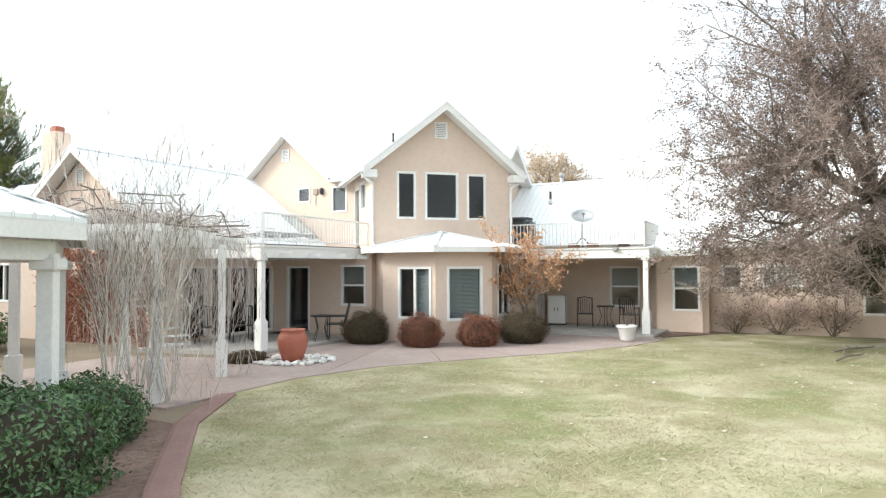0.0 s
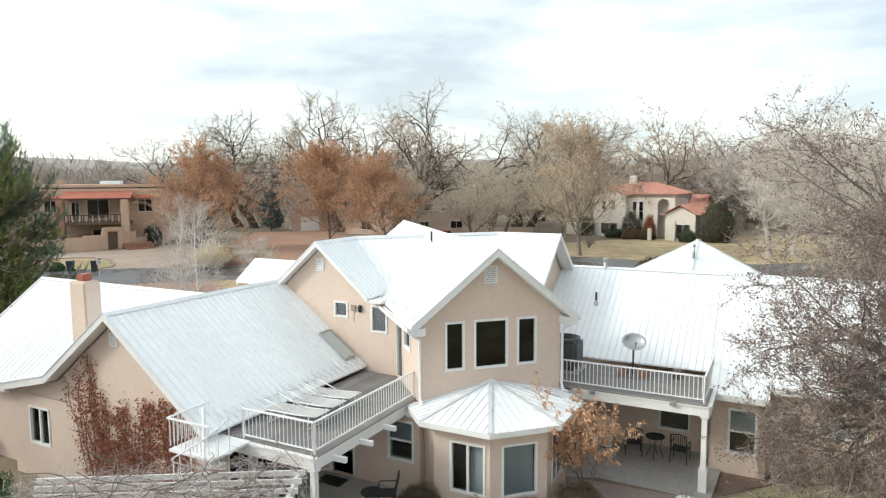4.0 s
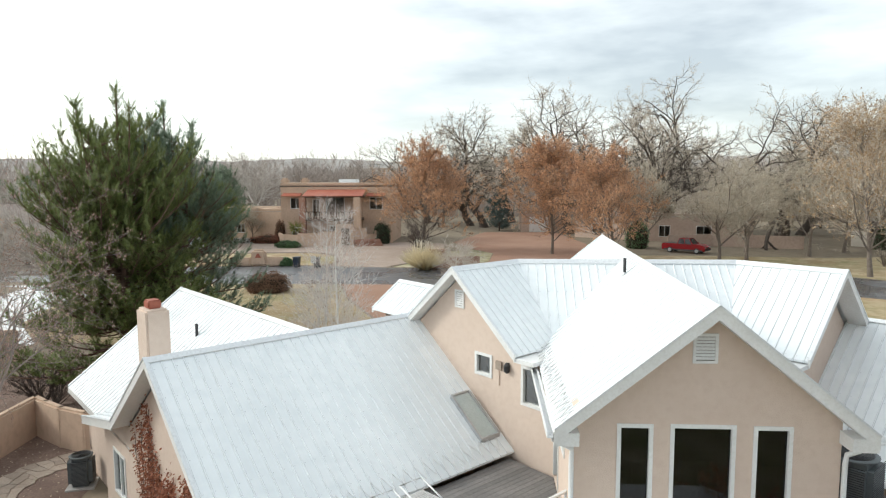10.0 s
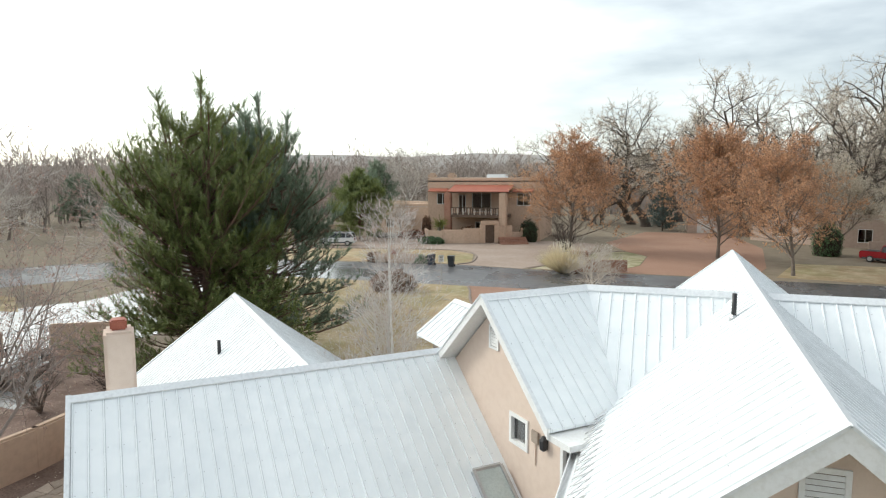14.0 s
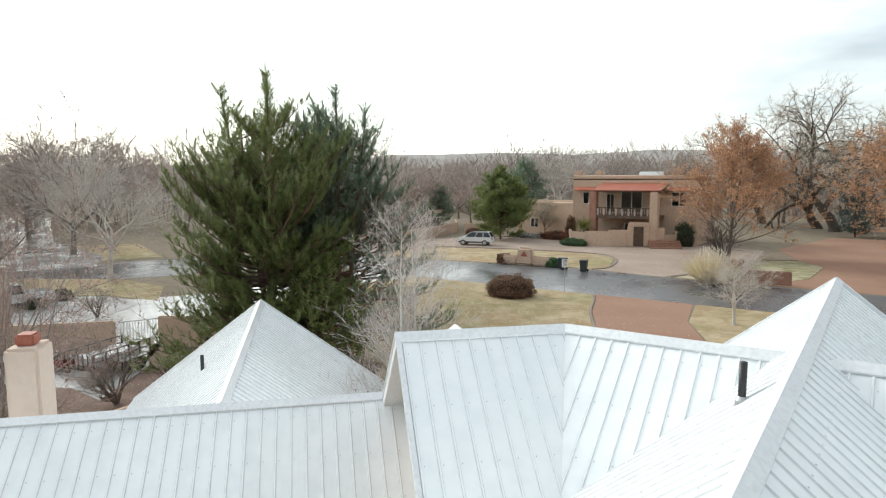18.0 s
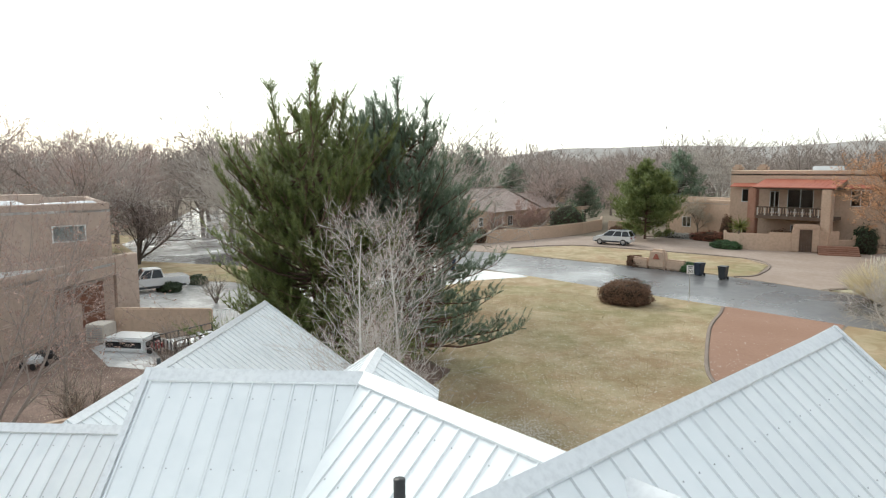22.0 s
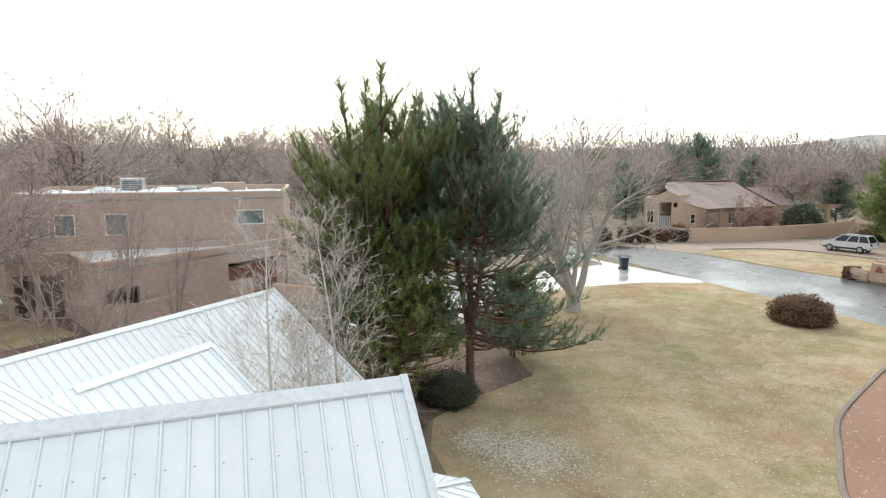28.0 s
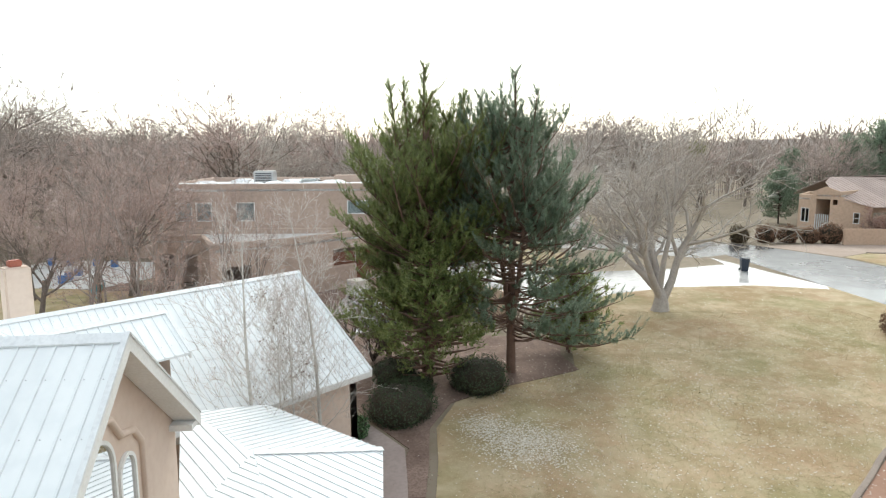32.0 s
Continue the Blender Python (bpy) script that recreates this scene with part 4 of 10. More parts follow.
ridge_cap(gar, (*LQ(-2.0, -18.77), GR), (*LQ(-2.0, -9.6), GR), A_DIR, GS)
for pb in (-5.75, 1.75):
    rake(house, (*LQ(-2.0, -18.76), GR - 0.11), (*LQ(pb, -18.76), GR - GS * 3.75 - 0.11), 0.045, 0.22, WHITE)
bar_part(house, "eave_board", (*LQ(1.75, -18.75), GR - GS * 3.75 - 0.1), (*LQ(1.75, -11.6), GR - GS * 3.75 - 0.1), 0.04, 0.18, WHITE)
bar_part(house, "eave_board", (*LQ(-5.75, -18.75), GR - GS * 3.75 - 0.1), (*LQ(-5.75, -14.6), GR - GS * 3.75 - 0.1), 0.04, 0.18, WHITE)
# walls of the west wing and the garage
wall(LQ(-5.75, -14.5), LQ(-5.75, -5.7), 0.0, 2.72, [(0.9, 1.91, 1.13, 2.33, "vc1")], house)
bm = bm_new()
for (qa, za), (qb, zb) in (((-14.5, 2.72), (-12.0, 3.34)), ((-12.0, 3.34), (-9.1, 5.52)), ((-9.1, 5.52), (-5.7, 3.0))):
    P = [LQ(-5.75, qa), LQ(-5.75, qb), LQ(-5.47, qb), LQ(-5.47, qa)]
    lo = [bm.verts.new((*c, 2.72)) for c in P]
    hi = [bm.verts.new((*c, z)) for c, z in zip(P, (za, zb, zb, za))]
    for f in ((lo[0], lo[1], hi[1], hi[0]), (lo[2], lo[3], hi[3], hi[2]), tuple(hi), tuple(lo[::-1])):
        bm.faces.new(f)
bmesh.ops.remove_doubles(bm, verts=bm.verts[:], dist=1e-4)
part("gable_wall", bm, STUCCO, house)
wall(LQ(-5.3, -18.4), LQ(-5.3, -14.5), 0.0, 2.75, [], house)
wall(LQ(1.4, -18.4), LQ(-5.3, -18.4), 0.0, 2.7, [], house, gable=(3.35, 5.4, 0.75))
wall(LQ(1.4, -9.4), LQ(1.4, -18.4), 0.0, 2.8, [(4.6, 5.5, 1.2, 2.2, "hb1")], house)
# small upper gable behind the west wing
dorm = part("roof", mesh_of(bbox(-0.1, -0.1, 5.6, 0.1, 0.1, 5.7, 0, Matrix.Translation((*LQ(2.38, -10.5), 0))), ROOF_TRIM), ROOF_TRIM, house, "small pale metal gable roof")
roof_face(dorm, [LQ(2.47, -11.72), LQ(2.47, -8.6), LQ(1.37, -8.6), LQ(1.37, -11.72)], (-S2, -S2), (*LQ(2.47, 0), 6.19), 0.70)
roof_face(dorm, [LQ(2.47, -11.72), LQ(2.47, -8.6), LQ(3.57, -8.6), LQ(3.57, -11.72)], (S2, S2), (*LQ(2.47, 0), 6.19), 0.70)
ridge_cap(dorm, (*LQ(2.47, -11.74), 6.19), (*LQ(2.47, -9.0), 6.19), A_DIR, 0.70)
wall(LQ(3.27, -11.4), LQ(1.66, -11.4), 0.0, 5.5, [], house, gable=(0.80, 6.08, 0.7))
wall(LQ(1.66, -11.4), LQ(1.66, -9.05), 0.0, 5.5, [], house)
wall(LQ(3.27, -9.05), LQ(3.27, -11.4), 0.0, 5.5, [], house)
for pb in (1.37, 3.57):
    rake(house, (*LQ(2.47, -11.73), 6.10), (*LQ(pb, -11.73), 6.10 - 0.70 * 1.1), 0.04, 0.16, WHITE)

# front porch roof, low, between the garage and the north gable
por = part("roof", bbox(-5.3, 11.6, 3.0, -5.1, 11.8, 3.05), ROOF_TRIM, house, "low pale metal porch roof")
PA, PB = (-4.93, 12.28, 3.42), (-5.78, 15.0, 3.0)


def plane_face(parent, pts):
    """Ribbed sheets over a flat polygon given by its corners in space; the ribs run down its slope."""
    a, b, c = (Vector(p) for p in pts[:3])
    n = (b - a).cross(c - a)
    gx, gy = -n.x / n.z, -n.y / n.z
    roof_face(parent, [p[:2] for p in pts], (-gx, -gy), pts[0], math.hypot(gx, gy))


plane_face(por, [PA, PB, (-8.98, 11.76, 2.9), (-7.6, 9.9, 3.28)])
plane_face(por, [PA, PB, (-3.6, 15.05, 2.78), (-2.3, 13.2, 2.95)])
plane_face(por, [PA, (-2.3, 13.2, 2.95), (-2.3, 11.55, 3.4)])
plane_face(por, [PA, (-2.3, 11.55, 3.4), (-7.6, 9.9, 3.46)])
ridge_cap(por, PB, PA, (0.955, 0.3), 0.13, 0.10)
for x, y in ((-5.6, 14.6), (-3.8, 14.8), (-8.6, 11.9)):
    part("porch_post", bbox(x - 0.09, y - 0.09, 0, x + 0.09, y + 0.09, 2.72), WHITE, house)

# chimney
ch = part("chimney", bbox(-0.36, -0.27, 3.0, 0.36, 0.27, 6.42, 0.05, pose(*LQ(-5.38, -11.0), 0, 0, 0, -45)), STUCCO, house, "tan stucco chimney with a red clay cap")
part("chimney_pot", bbox(-0.17, -0.15, 6.42, 0.17, 0.15, 6.62, 0.03, pose(*LQ(-5.38, -11.0), 0, 0, 0, -45)), TERRACOTTA, ch, "red clay chimney pot")


def pipe(at, h, r, material, label):
    p = thing("vent_pipe", at, label, "vent pipe")
    bm = bm_new()
    tube(bm, [(0, 0, -0.15), (0, 0, h)], r, 10)
    part("stack", bm, material, p, smooth=True)
    part("flashing", lathe([(r * 2.2, -0.12), (r * 1.6, 0.02), (r * 1.05, 0.06)], 12), GALV, p)
    return p


pipe((-0.34, 5.74, 7.02), 0.42, 0.040, BLACK, "black plastic vent pipe on the metal roof")
pipe((-12.45, 8.1, 4.40), 0.72, 0.045, BLACK, "black plastic vent pipe on the metal roof")

# skylight in the west wing's roof
sky = part("skylight", mesh_of(bm_new(), GALV), GALV, house, "flat grey skylight")
def on_low(p, q, h):
    return Vector((*LQ(p, q), LR - LS * (q + 9.1) + h))
for a, b in (((0.26, -6.80), (0.26, -5.74)), ((0.84, -6.80), (0.84, -5.74)), ((0.26, -6.80), (0.84, -6.80)), ((0.26, -5.74), (0.84, -5.74))):
    bar_part(sky, "skylight_frame", on_low(*a, 0.05), on_low(*b, 0.05), 0.06, 0.1, GALV)
bm = bm_new()
bm.faces.new([bm.verts.new(on_low(p, q, 0.07)) for p, q in ((0.29, -6.77), (0.81, -6.77), (0.81, -5.77), (0.29, -5.77))][::-1])
part("pane", bm, mk("skylight_glass", (0.46, 0.51, 0.49), (0.53, 0.58, 0.56), 2, 0.08, bump=0), sky)

# bay window under the south gable
BAY = [(-2.17, 0.52), (-2.17, -0.52), (-0.95, -1.72), (0.75, -1.72), (1.97, -0.52), (1.97, 0.52)]
bay_wins = {1: [(0.52, 1.56, 0.70, 2.15, "vb1")], 2: [(0.35, 1.38, 0.66, 2.15, "b")], 3: [(0.40, 1.34, 0.72, 2.22, "v")]}
for i in range(5):
    wall(BAY[i], BAY[i + 1], 0.0, 2.62, bay_wins.get(i, []), house, thick=0.2, name="bay_wall")
bay = part("roof", bbox(-0.1, 0.3, 2.9, 0.0, 0.4, 2.95), ROOF_TRIM, house, "faceted pale metal roof of the bay")
EB = [(-2.62, 0.52), (-2.62, -0.70), (-1.13, -2.17), (0.93, -2.17), (2.42, -0.70), (2.42, 0.52)]
TOP = (-0.05, 0.50, 3.27)
for i in range(5):
    a, b = EB[i], EB[i + 1]
    d = Vector((b[0] - a[0], b[1] - a[1]))
    n = Vector((d.y, -d.x)).normalized()
    if n.dot(Vector(a) - Vector(TOP[:2])) < 0:
        n = -n
    dist = n.dot(Vector(a) - Vector(TOP[:2]))
    roof_face(bay, [TOP[:2], a, b], tuple(n), TOP, (TOP[2] - 2.72) / dist)
    bar_part(bay, "hip_cap", (a[0], a[1], 2.745), (TOP[0], TOP[1], 3.30), 0.12, 0.02, ROOF_TRIM)
    bar_part(bay, "eave_board", (a[0], a[1], 2.645), (b[0], b[1], 2.645), 0.05, 0.15, WHITE)
bm = bm_new()
prism(bm, EB, 2.60, 2.64)
part("soffit", bm, WHITE, house)

# ground storey walls under the decks
wall(LQ(-1.4, -5.7), LQ(-1.4, -1.9), 0.0, 2.6, [(0.55, 1.45, 0.12, 2.2, "x"), (2.70, 3.58, 1.0, 2.22, "hb1")], house)
wall(LQ(-5.47, -5.7), LQ(-1.4, -5.7), 0.0, 2.6, [(0.3, 1.2, 0.15, 2.2, "x"), (1.35, 2.9, 0.15, 2.2, "vc"), (3.05, 3.95, 0.15, 2.2, "xc")], house)
wall((-2.26, 1.6), (-2.17, 0.52), 0.0, 2.7, [], house, thick=0.2)
# east wing
wall(RQ(-1.4, -2.0), RQ(-1.4, -5.4), 0.0, 2.6, [(1.15, 1.85, 0.95, 2.05, "hb1"), (2.2, 3.1, 0.12, 2.15, "D")], house)
wall(RQ(-1.4, -5.4), RQ(-5.3, -5.4), 0.0, 2.6, [(2.35, 3.35, 0.75, 2.15, "hb1")], house)
wall(RQ(-5.3, -5.4), RQ(-5.3, -4.3), 0.0, 2.6, [], house, thick=0.2)
wall(RQ(-5.3, -4.3), RQ(-7.1, -4.3), 0.0, 2.7, [(0.72, 1.52, 0.72, 2.15, "hb1")], house)
wall(RQ(-7.1, -4.3), RQ(-7.1, -4.78), 0.0, 2.7, [], house, thick=0.2)
wall(RQ(-7.1, -4.78), RQ(-16.5, -4.78), 0.0, 2.65, [(0.37, 0.94, 1.43, 2.15, "s"), (1.40, 2.64, 1.50, 2.16, "q"), (4.2, 5.6, 0.68, 1.80, "v")], house)
wall(RQ(-16.5, -4.78), RQ(-16.5, -13.0), 0.0, 2.65, [], house, gable=(4.1, 5.4, 0.7))
wall(RQ(-16.5, -13.0), RQ(4.2, -13.0), 0.0, 2.7, [], house)
elow = part("roof", mesh_of(bbox(-0.1, -0.1, 5.1, 0.1, 0.1, 5.2, 0, Matrix.Translation((*RQ(-3, -9.1), 0))), ROOF_TRIM), ROOF_TRIM, house, "pale ribbed metal roof of the east wing")
ER = 5.75
roof_face(elow, [RQ(0.9, -9.1), RQ(-5.4, -9.1), RQ(-5.4, -5.36), RQ(0.9, -5.36)], R_B, (*RQ(0, -9.1), ER), 0.745)
roof_face(elow, [RQ(-5.4, -9.1), RQ(-7.15, -9.1), RQ(-7.15, -3.95), RQ(-5.4, -3.95)], R_B, (*RQ(0, -9.1), ER), 0.60)
roof_face(elow, [RQ(-7.15, -9.1), RQ(-17.0, -9.1), RQ(-17.0, -4.4), RQ(-7.15, -4.4)], R_B, (*RQ(0, -9.1), ER), 0.60)
roof_face(elow, [RQ(0.9, -9.1), RQ(-17.0, -9.1), RQ(-17.0, -13.4), RQ(0.9, -13.4)], (S2, S2), (*RQ(0, -9.1), ER), 0.60)
ridge_cap(elow, (*RQ(0.88, -9.1), ER), (*RQ(-17.0, -9.1), ER), R_B, 0.6)
bar_part(house, "eave_board", (*RQ(-5.3, -3.94), ER - 0.6 * 5.16 - 0.08), (*RQ(-7.15, -3.94), ER - 0.6 * 5.16 - 0.08), 0.05, 0.2, WHITE)
bar_part(house, "eave_board", (*RQ(-7.15, -4.39), ER - 0.6 * 4.71 - 0.08), (*RQ(-17.0, -4.39), ER - 0.6 * 4.71 - 0.08), 0.05, 0.2, WHITE)
# hipped guest house beyond the east wing
guest = thing("guest_house", (0, 0, 0), "low tan stucco guest house with a pale hipped metal roof", "house")
HX, HY, HZ, HA, HS = 23.4, 20.5, 5.15, 3.3, 0.74
ehip = part("roof", mesh_of(bbox(-0.12, -0.12, HZ - 0.1, 0.12, 0.12, HZ + 0.06, 0.03, Matrix.Translation((HX, HY, 0))), ROOF_TRIM), ROOF_TRIM, guest, "pale metal hipped roof")
HC = [(HX - HA, HY - HA), (HX + HA, HY - HA), (HX + HA, HY + HA), (HX - HA, HY + HA)]
for k in range(4):
    a, b = HC[k], HC[(k + 1) % 4]
    roof_face(ehip, [(HX, HY), a, b], ((a[0] + b[0]) / 2 - HX, (a[1] + b[1]) / 2 - HY), (HX, HY, HZ), HS)
    bar_part(ehip, "hip_cap", (*a, HZ - HS * HA + 0.03), (HX, HY, HZ + 0.03), 0.16, 0.03, ROOF_TRIM)
    c, d = ((HX + (q[0] - HX) * 0.92, HY + (q[1] - HY) * 0.92) for q in (a, b))
    wall(c, d, 0.0, 2.72, [(2.2, 3.6, 1.0, 2.2, "v")] if k in (0, 3) else [], guest, inset=0.004)

# added floor and unseen partition that close the rooms and keep them dark
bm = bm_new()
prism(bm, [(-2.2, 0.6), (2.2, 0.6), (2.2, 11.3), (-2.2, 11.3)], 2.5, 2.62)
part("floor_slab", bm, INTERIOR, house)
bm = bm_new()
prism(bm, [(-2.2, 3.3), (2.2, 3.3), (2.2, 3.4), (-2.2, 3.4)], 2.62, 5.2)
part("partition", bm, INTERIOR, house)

# ---- balconies on the low wings ----
DECK, RAIL = 2.76, 3.55


def railing(parent, pts, group):
    """White metal railing along plan points on the deck."""
    r = thing("railing", (0, 0, 0), "white metal balcony railing with upright balusters", "railing", group)
    for a, b in zip(pts, pts[1:]):
        A, B = Vector((*a, 0)), Vector((*b, 0))
        n = max(1, round((B - A).length / 0.125))
        bar_part(r, "top_rail", A + Vector((0, 0, RAIL)), B + Vector((0, 0, RAIL)), 0.05, 0.04, WHITE_METAL)
        bar_part(r, "bottom_rail", A + Vector((0, 0, DECK + 0.1)), B + Vector((0, 0, DECK + 0.1)), 0.04, 0.03, WHITE_METAL)
        for i in range(n):
            p = A.lerp(B, (i + 0.5) / n)
            part("baluster", BALUSTER, None, r).location = (p.x, p.y, DECK + 0.1)
        for p in (A, B):
            part("post", RAIL_POST, None, r).location = (p.x, p.y, DECK)
    return r


BALUSTER = mesh_of(bbox(-0.01, -0.01, 0, 0.01, 0.01, RAIL - DECK - 0.12), WHITE_METAL)
RAIL_POST = mesh_of(bbox(-0.025, -0.025, 0, 0.025, 0.025, RAIL - DECK), WHITE_METAL)
for F, sgn in ((LQ, -1), (RQ, 1)):
    deck = thing("balcony_deck", (0, 0, 0), "grey timber balcony floor with a white fascia beam", "balcony")
    planks = []
    q = -5.40
    while q < -2.40:
        p1 = min(0.86, -3.25 - q)
        bm = bm_new()
        prism(bm, [F(-5.55, q), F(-5.55, q + 0.132), F(p1, q + 0.132), F(p1, q)][::-1 if F is RQ else 1], DECK - 0.03, DECK)
        bmesh.ops.recalc_face_normals(bm, faces=bm.faces[:])
        part("plank", bm, DECKWOOD, deck)
        q += 0.14
    c = [F(-5.6, -5.6), F(-5.6, -2.40), F(-0.82, -2.40)]
    for a, b in zip(c, c[1:]):
        bar_part(deck, "fascia_beam", (*a, DECK - 0.20), (*b, DECK - 0.20), 0.06, 0.30, WHITE)
        bar_part(deck, "gutter_lip", (*a, DECK - 0.05), (*b, DECK - 0.05), 0.14, 0.05, WHITE)
    bm = bm_new()
    prism(bm, [F(-5.58, -5.7), F(-5.58, -2.42), F(-0.85, -2.42), F(-1.2, -2.0), F(-1.4, -5.7)][::1 if F is LQ else -1], DECK - 0.34, DECK - 0.05)
    bmesh.ops.recalc_face_normals(bm, faces=bm.faces[:])
    part("ceiling_boards", bm, WHITE, deck, "white painted porch ceiling")
    if F is LQ:
        for p in (-4.9, -3.75, -2.6, -1.45):
            bar_part(deck, "beam_end", (*F(p, -2.5), DECK - 0.28), (*F(p, -1.98), DECK - 0.28), 0.10, 0.13, WHITE, "white beam end under the deck")
        railing(None, [F(-0.72, -2.47), F(-5.5, -2.47), F(-5.5, -4.75)], "balcony railings")
    else:
        railing(None, [F(-0.75, -2.55), F(-5.45, -2.55), F(-5.45, -5.0)], "balcony railings")
        for p in (-4.6, -2.2):
            lamp = part("soffit_light", bbox(-0.1, -0.08, 0, 0.1, 0.08, 0.1, 0.01, pose(*F(p, -2.33), DECK - 0.12, 0, 0, 45)), GALV, deck, "grey flood light")


def column(at, h=2.46, label="white square porch column on a wider plinth", group="porch columns"):
    c = thing("porch_column", at, label, "column", group, turn=45)
    part("plinth", bbox(-0.12, -0.12, 0, 0.12, 0.12, 0.82, 0.012), WHITE, c)
    part("shaft", bbox(-0.075, -0.075, 0.82, 0.075, 0.075, h - 0.12, 0.008), WHITE, c)
    part("neck", bbox(-0.09, -0.09, 0.82, 0.09, 0.09, 0.88, 0.008), WHITE, c)
    part("capital", bbox(-0.12, -0.12, h - 0.12, 0.12, 0.12, h, 0.01), WHITE, c)
    return c


col = column((*LQ(-5.5, -2.5), 0.0))
copy_thing(col, pose(*RQ(-5.48, -2.5), 0, 0, 0, 45))

# steps of white steel down from the west balcony
stair = thing("spiral_stair", (*LQ(-6.35, -5.2), 0.0), "white steel spiral stair with curved handrail", "stair")
bm = bm_new()
tube(bm, [(0, 0, 0), (0, 0, 3.75)], 0.05, 10)
part("newel", bm, WHITE_METAL, stair, smooth=True)
for i in range(14):
    a = radians(-40 - 24 * i)
    z = DECK - 0.02 - 0.195 * i
    bm = bm_new()
    c0, c1 = a - radians(13), a + radians(13)
    prism(bm, [(0, 0), (0.78 * math.cos(c0), 0.78 * math.sin(c0)), (0.80 * math.cos(a), 0.80 * math.sin(a)), (0.78 * math.cos(c1), 0.78 * math.sin(c1))], z - 0.04, z)
    part("tread", bm, WHITE_METAL, stair)
    bm = bm_new()
    tube(bm, [(0.76 * math.cos(a), 0.76 * math.sin(a), z), (0.76 * math.cos(a), 0.76 * math.sin(a), z + 0.9)], 0.012, 6)
    part("baluster", bm, WHITE_METAL, stair)
bm = bm_new()
tube(bm, [(0.78 * math.cos(radians(-40 - 12 * i)), 0.78 * math.sin(radians(-40 - 12 * i)), DECK + 0.88 - 0.0975 * i) for i in range(28)], 0.022, 8)
part("handrail", bm, WHITE_METAL, stair, smooth=True)
bm = bm_new()
box(bm, -0.5, -0.75, DECK - 0.06, 0.85, 0.7, DECK, pose(0, 0, 0, 0, 0, 45))
part("landing", bm, WHITE_METAL, stair)
for a, b in (((-0.5, -0.75), (-0.5, 0.7)), ((-0.5, 0.7), (0.85, 0.7))):
    A, B = Matrix.Rotation(radians(45), 3, "Z") @ Vector((*a, 0)), Matrix.Rotation(radians(45), 3, "Z") @ Vector((*b, 0))
    bar_part(stair, "top_rail", A + Vector((0, 0, RAIL)), B + Vector((0, 0, RAIL)), 0.045, 0.04, WHITE_METAL)
    for i in range(11):
        p = A.lerp(B, (i + 0.5) / 11)
        part("baluster", BALUSTER, None, stair).location = (p.x, p.y, DECK + 0.1)


def lounger(at, turn):
    """Folded-flat patio lounger: white tube frame, pale woven sling."""
    t = thing("sun_lounger", at, "white metal sun lounger with a pale woven sling", "lounger", "loungers on the balcony", turn=turn)
    bm = bm_new()
    for y in (-0.3, 0.3):
        tube(bm, [(-0.95, y, 0.34), (0.25, y, 0.36), (0.95, y, 0.40)], 0.02, 8)
    tube(bm, [(-0.95, -0.3, 0.34), (-0.95, 0.3, 0.34)], 0.02, 8)
    tube(bm, [(0.95, -0.3, 0.40), (0.95, 0.3, 0.40)], 0.02, 8)
    part("frame", bm, WHITE_METAL, t, smooth=True)
    bm = bm_new()
    tube(bm, [(-0.1, -0.28, 0.38), (-0.98, -0.28, 0.62), (-0.98, 0.28, 0.62), (-0.1, 0.28, 0.38)], 0.018, 8)
    part("backrest_frame", bm, WHITE_METAL, t, smooth=True)
    for i in range(26):
        x = -0.92 + 1.84 * i / 25
        z = 0.345 + (0.02 if x < 0.25 else 0.02 + (x - 0.25) * 0.05)
        part("strap", bbox(x - 0.026, -0.29, z, x + 0.026, 0.29, z + 0.006), LOUNGE, t)
    for x in (-0.75, 0.7):
        bm = bm_new()
        tube(bm, [(x, -0.3, 0.36), (x - 0.05, -0.32, 0.02), (x - 0.05, 0.32, 0.02), (x, 0.3, 0.36)], 0.018, 8)
        part("leg", bm, WHITE_METAL, t, smooth=True)
    return t


LOUNGE = mk("woven_sling", (0.55, 0.54, 0.52), (0.62, 0.61, 0.59), 6, 0.8, bump=0.2, bscale=90)
l0 = lounger((*LQ(-4.05, -4.2), DECK), -45)
l0.scale = (0.9, 1, 1)
copy_thing(l0, pose(*LQ(-3.22, -4.17), DECK, 0, 0, -46) @ Matrix.Diagonal((0.9, 1, 1, 1)))
copy_thing(l0, pose(*LQ(-2.45, -4.2), DECK, 0, 0, -44) @ Matrix.Diagonal((0.9, 1, 1, 1)))

# wall lamp by the upper door
wl_ = thing("wall_lamp", (*LQ(0.92, -5.56), 4.93), "dark bronze lantern on the stucco wall", "lamp")
part("lantern", lathe([(0.02, -0.14), (0.07, -0.10), (0.08, 0.05), (0.03, 0.12)], 8), BLACK, wl_)
part("bracket", bbox(-0.03, 0.0, 0.05, 0.03, 0.1, 0.11, 0.005, pose(0, 0, 0, 0, 0, -45)), BLACK, wl_)


bx = thing("junction_box", (*LQ(0.97, -5.86), 4.92), "small tan electrical box on the stucco wall", "electrical box", turn=-45)
part("cover", bbox(-0.10, -0.035, -0.11, 0.10, 0.0, 0.11, 0.008), FLAG, bx)
part("conduit", bbox(-0.012, -0.02, -0.5, 0.012, 0.0, -0.11, 0.003), STUCCO, bx)


